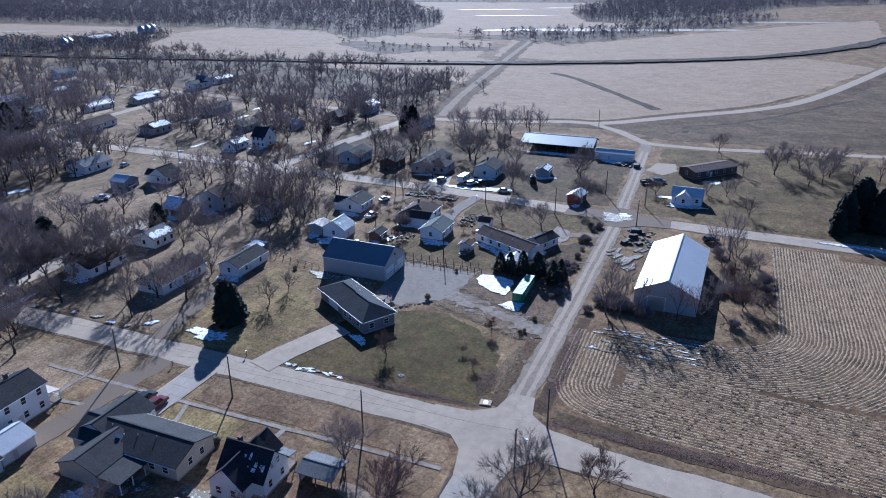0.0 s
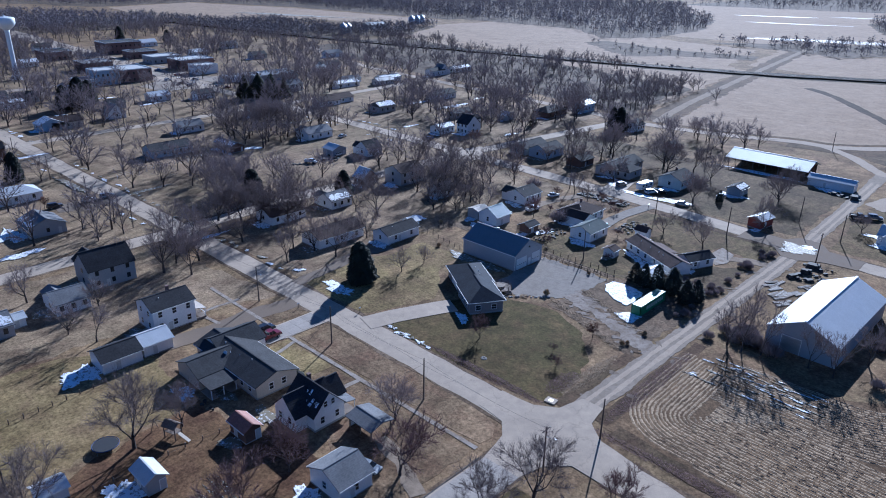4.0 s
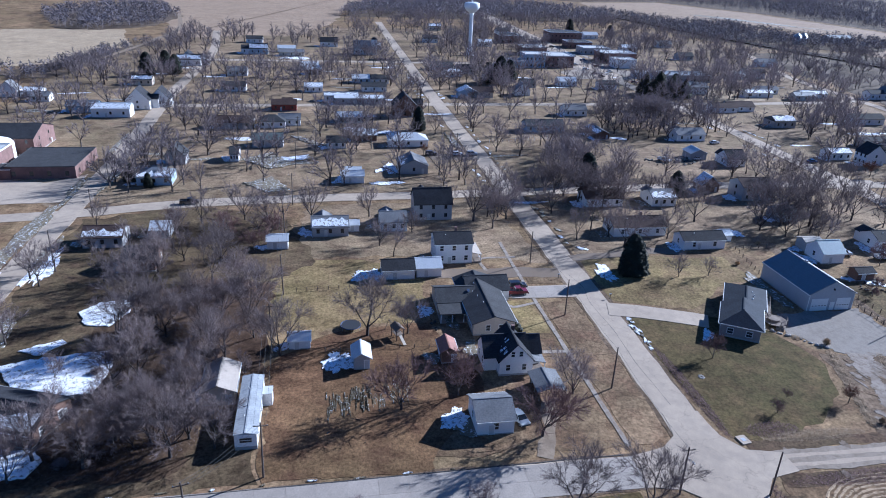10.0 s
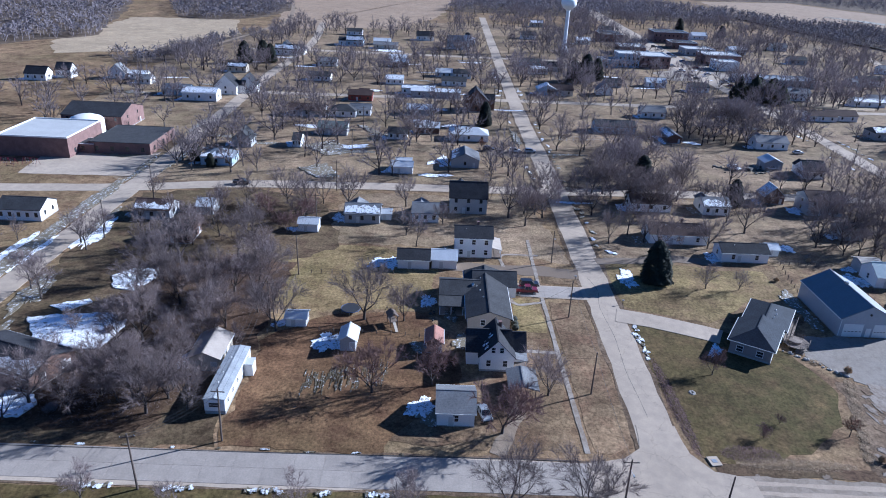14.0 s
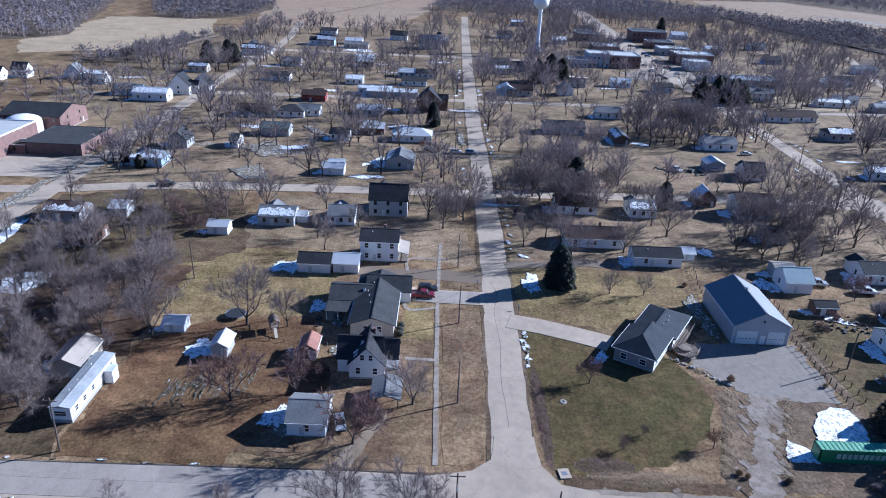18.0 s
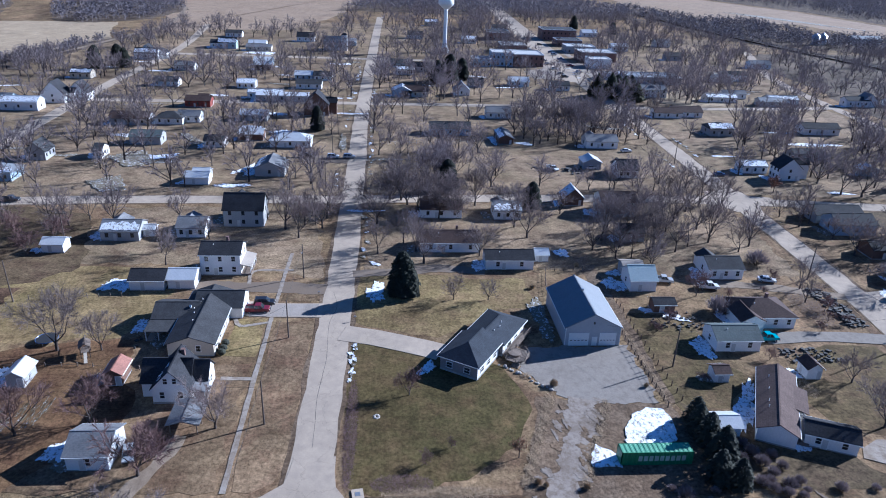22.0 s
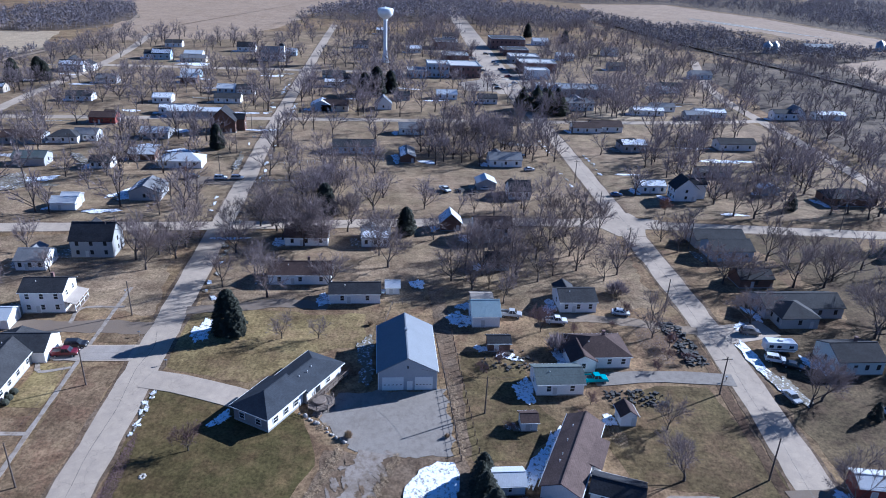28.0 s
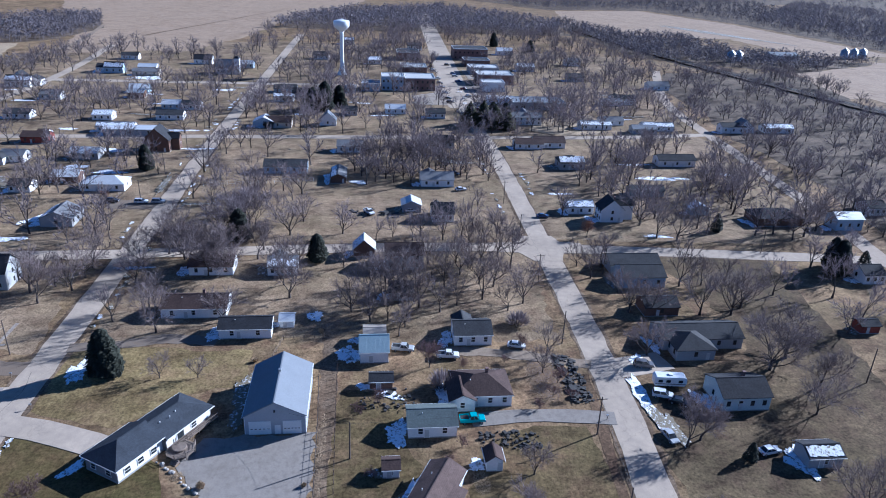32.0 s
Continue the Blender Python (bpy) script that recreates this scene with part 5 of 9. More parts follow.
def stubble_rows():
    """Rows of broken stalks that follow the field's edge round the building."""
    rng = random.Random(4)
    V, Fc = [], []

    def row(line):
        skip = rng.uniform(0, 0.6)
        for (ax, ay), (bx, by) in zip(line, line[1:]):
            dx, dy = bx - ax, by - ay
            ln = math.hypot(dx, dy)
            if ln < 0.05:
                continue
            nx, ny = -dy / ln, dx / ln
            s = skip
            while s < ln:
                e = min(ln, s + rng.uniform(0.3, 1.05))
                o, w, h = rng.uniform(-0.08, 0.08), rng.uniform(0.12, 0.27), rng.uniform(0.03, 0.1)
                x0, y0, x1, y1 = ax + dx * s / ln + nx * o, ay + dy * s / ln + ny * o, ax + dx * e / ln + nx * o, ay + dy * e / ln + ny * o
                n = len(V)
                V.extend([(x0 - nx * w, y0 - ny * w, 0.03), (x0 + nx * w, y0 + ny * w, 0.03), (x0, y0, 0.03 + h), (x1 - nx * w, y1 - ny * w, 0.03), (x1 + nx * w, y1 + ny * w, 0.03), (x1, y1, 0.03 + h * rng.uniform(0.5, 1.2))])
                Fc.extend([(n, n + 3, n + 5, n + 2), (n + 4, n + 1, n + 2, n + 5), (n, n + 2, n + 1)])
                s = e + rng.uniform(-0.06, 0.2)
            skip = max(0.0, s - ln)
    pitch = 0.8
    for i in range(22):  # round the building: along the trees, then up beside them
        d = 0.6 + pitch * i
        y = 141 - d
        line = [(x, y + 0.3 * math.sin(x * 0.09 + i)) for x in range(-15, 6, 3)]
        line += [(5 + (12 + d) * math.sin(a), 153 - (12 + d) * math.cos(a)) for a in np.linspace(0.0, math.pi / 2, 14)]
        line += [(17 + d, yy) for yy in range(157, 208, 5)]
        row(line)
    for i in range(27):  # down beside the lane, round the corner and off along the street
        d = pitch * i
        r = max(1.5, 12 - d)
        x0, y0 = -25 + d, 103.5 + d
        line = [(x0, y) for y in range(137 - i // 3, int(y0 + r), -4)] if x0 < -14 else []
        line += [(x0 + r - r * math.cos(a), y0 + r - r * math.sin(a)) for a in np.linspace(0.0, math.pi / 2, 8)]
        line += [(x, y0 - 0.045 * (x + 13)) for x in range(-12, 110, 4)]
        row(line)
    for i in range(14):  # outermost rows along the street
        y0 = 103.5 - pitch * (i + 1)
        row([(x, y0 - 0.045 * (x + 13)) for x in range(-8 + int(i * 17), 110, 4)])
    for i in range(22, 104):  # farther out the bends go on, cut off by the rows along the street
        d = 0.6 + pitch * i
        line = [(5 + (12 + d) * math.sin(a), 153 - (12 + d) * math.cos(a)) for a in np.linspace(0.1, math.pi / 2, 22)]
        line = [(x, y) for x, y in line if y > 125.5 - 0.045 * (x + 13)]
        row(line + [(17 + d, yy) for yy in range(157, 206, 5)])
    me = bpy.data.meshes.new("maize_stubble")
    me.from_pydata(V, [], Fc)
    me.materials.append(STRAW)
    return tagged(new("maize_stubble", me), "rows of cut pale maize stalks in a harvested field", "stubble", kind="stuff")


stubble_rows()


def railway():
    """The line across the valley: a dark bank with two rails."""
    pts = [(-900, 440), (-620, 470), (-367, 522), (-189, 566), (0, 666), (100, 790), (147, 887), (260, 1150)]
    strip("railway_weeds", pts, 26.0, 0.062, BRUSH, "dark brown weeds along the railway", "grass", 2.5, 0.08, 12)
    strip("railway_bank", pts, 15.0, 1.1, BRUSH, "dark weedy bank of a railway line", "railway", 1.6, 1.0, 9)
    strip("railway_ballast", pts, 5.0, 1.24, JUNK, "dark ballast of a railway line", "railway", 0.3, 0.2, 14)
    for o in (-0.75, 0.75):
        strip("rail", [(x + o * 0.5, y - o) for x, y in pts], 0.16, 1.38, RAIL, "rusty steel rail of the railway", "railway", 0.0, 0.16, 14)


railway()


# ---- the buildings that stand out ----
kit()


def metal_barn():
    e = thing("metal_barn", pose(-87.1, 149.3, 0), "large grey metal barn with a blue-grey roof and two white doors", "barn")
    L, W, H, rise = 18.6, 12.0, 4.4, 3.15
    part("wall", wall_geo(L, W, H, rise), METALWALL, e)
    part("foundation", Geo().box(-L / 2 - 0.05, L / 2 + 0.05, -W / 2 - 0.05, W / 2 + 0.05, 0, 0.25), FOUNDATION, e)
    part("roof", roof_geo(L, W, H, rise, 0.25), METAL_BLUE, e)
    for s in (-1, 1):
        part("eave_trim", Geo().box(-L / 2 - 0.2, L / 2 + 0.2, s * (W / 2 + 0.3) - 0.05, s * (W / 2 + 0.3) + 0.05, H - 0.2, H + 0.02), TRIM, e)
        part("corner_trim", Geo().box(L / 2 - 0.02, L / 2 + 0.04, s * (W / 2 - 0.06) - 0.07, s * (W / 2 - 0.06) + 0.07, 0, H), TRIM, e)
    for y, w in ((-3.0, 4.1), (3.3, 3.4)):
        d = door(e, pose(L / 2 + 0.02, y, 0, 0, 0, 90), w, 3.1, TRIM)
        for k in range(5):
            part("door_pane", Geo().box(-w / 2 + w * (k + 0.25) / 5, -w / 2 + w * (k + 0.75) / 5, -0.11, -0.085, 1.35, 1.5), GLASS, d)
    door(e, pose(L / 2 + 0.02, 0.45, 0, 0, 0, 90), 0.9, 2.1, TRIM)
    part("lamp", Geo().box(L / 2, L / 2 + 0.3, -0.15, 0.15, 5.4, 5.8), CHASSIS, e, "dark floodlight under the gable")
    part("roof_vent", Geo().box(-2.2, -1.4, -0.3, 0.3, 7.4, 8.1, 0.1), STEEL, e, "small ridge vent")
    OBST.append((-87.1, 149.3, 11))


def ranch_house():
    e = thing("ranch_house", pose(-76.7, 125.9, 0, 0, 0, -32.2), "low ranch house with a dark grey hipped shingle roof", "house")
    L, W, H = 22.4, 8.8, 2.95
    o, low, slope = 0.55, H - 0.25, 0.47
    # two offset halves: a lower gabled one, and a hipped one towards the corner
    for u0, u1, v0, v1, hip in ((-L / 2, 0.6, -3.9, W / 2, False), (0.6, L / 2, -W / 2, 3.7, True)):
        h = (v1 - v0) / 2 + o
        vm, lift = (v0 + v1) / 2, 0.35 if hip else 0.0
        top = low + slope * h + lift
        part("wall", Geo().box(u0, u1, v0, v1, 0.35, H - 0.2 + lift), TAUPE, e)
        part("foundation", Geo().box(u0 - 0.05, u1 + 0.05, v0 - 0.05, v1 + 0.05, 0, 0.4), FOUNDATION, e)
        part("white_wall", Geo().box(u0 + 0.3, u1 - 0.1, v1, v1 + 0.03, 0.4, H - 0.2), WHITE, e, "white siding on the garden side")
        p, q = u0 - (0.1 if hip else o), u1 + (o if hip else 0.1)
        j, k = (p, q - h) if hip else (p + h, q)
        rf, lo = Geo(), low + lift
        for z in (0.18, 0.0):
            c = [(p, vm - h, lo + z), (q, vm - h, lo + z), (q, vm + h, lo + z), (p, vm + h, lo + z), (j, vm, top + z), (k, vm, top + z)]
            for f in ((0, 1, 5, 4), (2, 3, 4, 5), (1, 2, 5), (3, 0, 4)):
                pts = [c[i] for i in f]
                rf.face(*(pts if z else pts[::-1]))
        for (xa, ya), (xb, yb) in (((p, vm - h), (q, vm - h)), ((q, vm - h), (q, vm + h)), ((q, vm + h), (p, vm + h)), ((p, vm + h), (p, vm - h))):
            rf.face((xa, ya, lo), (xb, yb, lo), (xb, yb, lo + 0.18), (xa, ya, lo + 0.18))
        part("roof", rf, SHINGLE_BLUE, e)
        part("ridge_cap", Geo().box(j, k, vm - 0.15, vm + 0.15, top + 0.14, top + 0.21), SHINGLE_BLUE, e)
        for s in (-1, 1):
            part("gutter", Geo().box(p, q, vm + s * (h + 0.06) - 0.07, vm + s * (h + 0.06) + 0.07, lo - 0.02, lo + 0.14), TRIM, e)
        if hip:
            part("fascia", Geo().box(q - 0.02, q + 0.06, vm - h, vm + h, lo, lo + 0.16), TRIM, e)
    door(e, pose(-4.5, -3.92, 0, 0, 0, 0), 4.6, 2.2, TRIM)
    for u in (2.5, 5.0, 8.5):
        window(e, pose(u, -W / 2 - 0.02, 1.0), 1.3, 1.2)
    for u in (-2.4, 1.5):
        window(e, pose(L / 2 + 0.02, u, 1.0, 0, 0, 90), 1.2, 1.2)
    for u, v in ((-6.5, W / 2), (3.0, 3.7), (6.0, 3.7), (9.0, 3.7)):
        window(e, pose(u, v + 0.05, 1.0, 0, 0, 180), 1.3, 1.2)
    door(e, pose(-3.0, W / 2 + 0.05, 0.6, 0, 0, 180), 1.7, 2.0, GLASS)
    for u, v in ((-1.0, 1.6), (-3.2, 1.9), (-5.0, 1.5)):
        vent(e, u, v, H + 1.45)
    # a walkway along the garden wall and an eight-sided deck with a railing and a round cover on it
    wk = part("walkway", Geo().box(-11.6, -0.6, W / 2 + 0.1, W / 2 + 1.7, 0.62, 0.74), WOOD, e, "weathered wooden walkway")
    for i in range(7):
        part("rail_post", Geo().box(-11.5 + i * 1.75, -11.4 + i * 1.75, W / 2 + 1.58, W / 2 + 1.68, 0, 1.65), WOOD, wk)
    for z in (1.15, 1.62):
        part("rail", Geo().box(-11.6, -0.8, W / 2 + 1.58, W / 2 + 1.66, z - 0.05, z + 0.05), WOOD, wk)
    cu, cv, R = -0.4, W / 2 + 2.7, 2.9
    ring = [(cu + R * math.cos(radians(22.5 + 45 * k)), cv + R * 0.92 * math.sin(radians(22.5 + 45 * k))) for k in range(8)]
    dk = part("deck", Geo().solid([(x, y, 0.6) for x, y in ring], [(x, y, 0.76) for x, y in ring]), WOOD, e, "eight-sided weathered wooden deck")
    for k, (x, y) in enumerate(ring):
        part("deck_post", Geo().box(x - 0.06, x + 0.06, y - 0.06, y + 0.06, 0, 1.7), WOOD, dk)
        x1, y1 = ring[(k + 1) % 8]
        if k in (7, 0, 1, 2, 3):
            for z in (1.0, 1.3, 1.66):
                part("deck_rail", Geo().tube((x, y, z), (x1, y1, z), 0.05, 0.05, 4), WOOD, dk)
    part("round_cover", Geo().lathe([(1.35, 0.76), (1.4, 1.2), (1.3, 1.27), (0.2, 1.3)], 20), WOOD, dk, "round dull cover over a tub").matrix_basis = pose(cu, cv - 0.4, 0)
    for k in range(4):
        part("deck_step", Geo().box(cu + 2.3 + k * 0.3, cu + 2.6 + k * 0.3, cv + 0.4, cv + 1.9, 0.0, 0.6 - k * 0.15), WOOD, dk)
    OBST.append((-76.7, 125.9, 12.5))


def long_l_house():
    e = thing("l_shaped_house", pose(-86.0, 66.6, 0), "long low house with grey shingle roof and garage wing", "house")
    L, W, H, rise = 22.6, 9.0, 2.9, 1.55
    part("wall", wall_geo(L, W, H, rise), BEIGE, e)
    part("foundation", Geo().box(-L / 2 - 0.05, L / 2 + 0.05, -W / 2 - 0.05, W / 2 + 0.05, 0, 0.3), FOUNDATION, e)
    part("roof", roof_geo(L, W, H, rise, 0.5), SHINGLE_GREY, e)
    eave_trim(e, L, W, H, rise, 0.5)
    gable_wing(e, -8.0, 2.2, 10.0, 8.0, 2.8, 90, WHITE, SHINGLE_GREY, 0.5, 0)
    door(e, pose(-8.0, 7.22, 0, 0, 0, 180), 4.8, 2.15, TRIM)
    gable_wing(e, -3.4, -6.0, 9.0, 8.4, 2.7, -90, BEIGE, SHINGLE_GREY, 0.4, 0)
    for u in (-1.3, 1.5):
        window(e, pose(L / 2 + 0.02, u, 1.1, 0, 0, 90), 0.9, 1.3)
    for u in (-2, 2.0, 5.5, 9.0):
        window(e, pose(u, W / 2 + 0.02, 1.0, 0, 0, 180), 1.3, 1.3)
    for u in (3.5, 6.2, 9.0):
        window(e, pose(u, -W / 2 - 0.02, 1.0), 1.1, 1.2)
    door(e, pose(-1.0, W / 2 + 0.02, 0.1, 0, 0, 180), 1.0, 2.05, DOORPAINT)
    pr = Geo()
    part("porch_floor", Geo().box(1.2, 5.5, -10.6, -4.6, 0, 0.15), CONCRETE, e)
    part("porch_roof", Geo().solid([(0.8, -10.8, 2.5), (5.8, -10.8, 2.3), (5.8, -4.5, 2.3), (0.8, -4.5, 2.5)], [(0.8, -10.8, 2.66), (5.8, -10.8, 2.46), (5.8, -4.5, 2.46), (0.8, -4.5, 2.66)]), SHINGLE_GREY, e)
    for v in (-10.5, -8.0, -5.4):
        part("porch_post", Geo().box(5.4, 5.55, v - 0.08, v + 0.08, 0.1, 2.3), TRIM, e)
    for u, v in ((-5, -1.2), (1, -1.6), (4.5, -1.0), (-1.5, -2.2)):
        vent(e, u, v, H + rise * (1 + v / 4.5) + 0.1)
    part("satellite_dish", Geo().lathe([(0.05, 0), (0.35, 0.1), (0.42, 0.22)], 12), TRIM, e).matrix_basis = pose(-2, -3.0, H + 1.1, 60, 0, 40)
    for u in (7.0, 9.0, 10.6):
        part("shrub", Geo().lathe([(0.5, 0), (0.85, 0.35), (0.8, 0.8), (0.4, 1.2)], 9), NEEDLE, e).matrix_basis = pose(u, W / 2 + 1.3, 0)
    OBST.append((-86, 66.6, 13))


def cape_house():
    e = thing("cape_house", pose(-63.4, 67.2, 0), "white storey-and-a-half house with steep dark roofs holding streaks of snow", "house")
    L, W, H, rise = 8.6, 6.6, 3.3, 3.5
    part("wall", wall_geo(L, W, H, rise), WHITE, e)
    part("foundation", Geo().box(-L / 2 - 0.05, L / 2 + 0.05, -W / 2 - 0.05, W / 2 + 0.05, 0, 0.4), FOUNDATION, e)
    part("roof", roof_geo(L, W, H, rise, 0.35), SHINGLE_DARK, e)
    gable_wing(e, -1.0, -1.5, 8.5, 6.2, 3.2, -90, WHITE, SHINGLE_DARK, 0.95, 2)
    gable_wing(e, -1.2, 2.2, 7.0, 5.2, 3.2, 90, WHITE, SHINGLE_DARK, 0.95, 1)
    for u in (-1.6, 1.6):
        window(e, pose(L / 2 + 0.02, u, 1.2, 0, 0, 90), 0.8, 1.3)
        window(e, pose(L / 2 + 0.02, u * 0.5, 4.2, 0, 0, 90), 0.7, 1.1)
    part("porch_roof", Geo().solid([(0.5, 3.35, 2.9), (4.3, 3.35, 2.9), (4.3, 6.0, 2.35), (0.5, 6.0, 2.35)], [(0.5, 3.35, 3.05), (4.3, 3.35, 3.05), (4.3, 6.0, 2.5), (0.5, 6.0, 2.5)]), SHINGLE_LIGHT, e)
    part("porch_floor", Geo().box(0.6, 4.2, 3.4, 5.9, 0, 0.45), WOOD, e)
    for u in (0.8, 4.1):
        part("porch_post", Geo().box(u - 0.06, u + 0.06, 5.7, 5.82, 0.45, 2.4), TRIM, e)
    chimney(e, -2.6, 0.8, 5.9, 1.2)
    rng = random.Random(8)
    for i in range(14):
        g = Geo()
        u, v = rng.uniform(-1.2, 3.8), rng.uniform(0.6, 3.0)
        z = H + rise * (1 - v / 3.3) + 0.2
        k, w = rng.uniform(0.2, 0.9), rng.uniform(0.25, 0.7)
        zz = rise / 3.3
        g.solid([(u, -v, z), (u + k, -v + 0.1, z - 0.1 * zz + 0.1), (u + k * 0.8, -v - w, z - w * zz), (u - 0.1, -v - w, z - w * zz)], [(u, -v, z + 0.06), (u + k, -v + 0.1, z + 0.06), (u + k * 0.8, -v - w, z - w * zz + 0.06), (u - 0.1, -v - w, z - w * zz + 0.06)])
        part("roof_snow", g, SNOW, e, "streak of melting snow")
    OBST.append((-63.4, 67.2, 7))
    c = thing("carport", pose(-53.2, 71.5, 0), "small open carport with a patchy pale roof", "carport")
    part("roof", roof_geo(6.5, 5.0, 2.3, 0.7, 0.3), SHINGLE_LIGHT, c)
    for a in (-2.9, 0, 2.9):
        for b in (-2.2, 2.2):
            part("post", Geo().box(a - 0.08, a + 0.08, b - 0.08, b + 0.08, 0, 2.35), WOOD, c)
    part("back_wall", Geo().box(-3.1, -2.98, -2.2, 2.2, 0, 2.3), WHITE, c)
    OBST.append((-53.2, 71.5, 4))


def mobile_home():
    e = thing("mobile_home", pose(-51.3, 18.1, 0), "long white single-wide mobile home with a pale flat metal roof", "mobile home")
    L, W, H = 16.8, 3.6, 3.0
    part("body", Geo().box(-L / 2, L / 2, -W / 2, W / 2, 0.7, H, 0.08), WHITE, e)
    part("skirting", Geo().box(-L / 2 + 0.05, L / 2 - 0.05, -W / 2 + 0.05, W / 2 - 0.05, 0, 0.7), FOUNDATION, e)
    part("roof", roof_geo(L, W, H, 0.32, 0.12, False, 0.08), METAL_WORN, e)
    for u in (-6.2, -3.2, 0.8, 3.8, 6.6):
        window(e, pose(u, W / 2 + 0.02, 1.5, 0, 0, 180), 0.9, 0.9)
        window(e, pose(u, -W / 2 - 0.02, 1.5), 0.9, 0.9)
    window(e, pose(L / 2 + 0.02, 0, 1.5, 0, 0, 90), 1.9, 0.9)
    door(e, pose(-1.2, W / 2 + 0.02, 0.7, 0, 0, 180), 0.85, 1.95, TRIM)
    part("entry_box", Geo().box(-5.4, -3.2, W / 2 + 0.03, W / 2 + 1.7, 0, 2.5), WHITE, e)
    part("entry_roof", Geo().box(-5.5, -3.1, W / 2 + 0.03, W / 2 + 1.8, 2.5, 2.62), METAL_WHITE, e)
    for u in (-4, 1, 4):
        vent(e, u, -0.5, H + 0.25)
    OBST.append((-51.3, 18.1, 8.5))


def long_house():
    e = thing("long_house", pose(-54.2, 177.6, 0, 0, 0, -27.0), "long narrow house with a dark brown shingle roof and white walls", "house")
    L, W, H, rise = 20.6, 6.4, 2.8, 1.5
    part("wall", wall_geo(L, W, H, rise), WHITE, e)
    part("foundation", Geo().box(-L / 2 - 0.04, L / 2 + 0.04, -W / 2 - 0.04, W / 2 + 0.04, 0, 0.3), FOUNDATION, e)
    part("roof", roof_geo(L, W, H, rise, 0.4), ROOF_BROWN, e)
    eave_trim(e, L, W, H, rise, 0.4)
    for u in (-8, -4.5, -1, 3, 7):
        window(e, pose(u, -W / 2 - 0.02, 1.0), 1.0, 1.2)
        window(e, pose(u, W / 2 + 0.02, 1.0, 0, 0, 180), 1.0, 1.2)
    part("side_wall", Geo().box(-5.5, 1.6, W / 2 - 0.3, W / 2 + 1.75, 0, 2.3), WHITE, e)
    part("side_roof", Geo().solid([(-6.0, W / 2 - 0.4, 2.98), (2.1, W / 2 - 0.4, 2.98), (2.1, W / 2 + 2.2, 2.42), (-6.0, W / 2 + 2.2, 2.42)], [(-6.0, W / 2 - 0.4, 3.16), (2.1, W / 2 - 0.4, 3.16), (2.1, W / 2 + 2.2, 2.58), (-6.0, W / 2 + 2.2, 2.58)]), ROOF_BROWN, e)
    part("porch", Geo().box(3.5, 8.5, W / 2 + 0.02, W / 2 + 2.4, 0, 0.5), WOOD, e, "grey wooden side porch")
    for u in (3.6, 6.0, 8.4):
        part("porch_post", Geo().box(u - 0.06, u + 0.06, W / 2 + 2.25, W / 2 + 2.37, 0.5, 2.2), TRIM, e)
    part("porch_rail", Geo().box(3.5, 8.5, W / 2 + 2.26, W / 2 + 2.34, 1.3, 1.4), TRIM, e)
    for u in (-6, -1.5, 2.5, 4.5):
        vent(e, u, -1.6, H + 1.0)
    part("wall_unit", Geo().box(2.0, 3.0, -W / 2 - 1.0, -W / 2 - 0.02, 1.2, 1.9), TRIM, e, "white box on the wall")
    OBST.append((-54.4, 177.2, 10.5))
    e = house(-45.6, 182.9, 8.4, 5.0, 2.6, 66.7, WHITE, SHINGLE_DARK, name="garage", win=(2, 0), label="small white garage with a dark shingle roof")


def field_building():
    e = thing("metal_warehouse", pose(-7.4, 169.0, 0, 0, 0, 88.5), "big weathered metal warehouse with a bright white roof", "warehouse")
    L, W, H, rise = 33.0, 14.6, 4.6, 3.5
    part("wall", wall_geo(L, W, H, rise), METALWALL, e)
    part("roof", roof_geo(L, W, H, rise, 0.2), METAL_WHITE, e)
    part("ridge_cap", Geo().box(-L / 2 - 0.2, L / 2 + 0.2, -0.25, 0.25, H + rise + 0.2, H + rise + 0.28), TRIM, e)
    door(e, pose(L / 2 + 0.02, 0, 0, 0, 0, 90), 4.5, 4.0, STEEL)
    door(e, pose(-L / 2 - 0.02, 2, 0, 0, 0, -90), 4.0, 3.6, STEEL)
    OBST.append((-8, 160, 11)), OBST.append((-8, 178, 11))


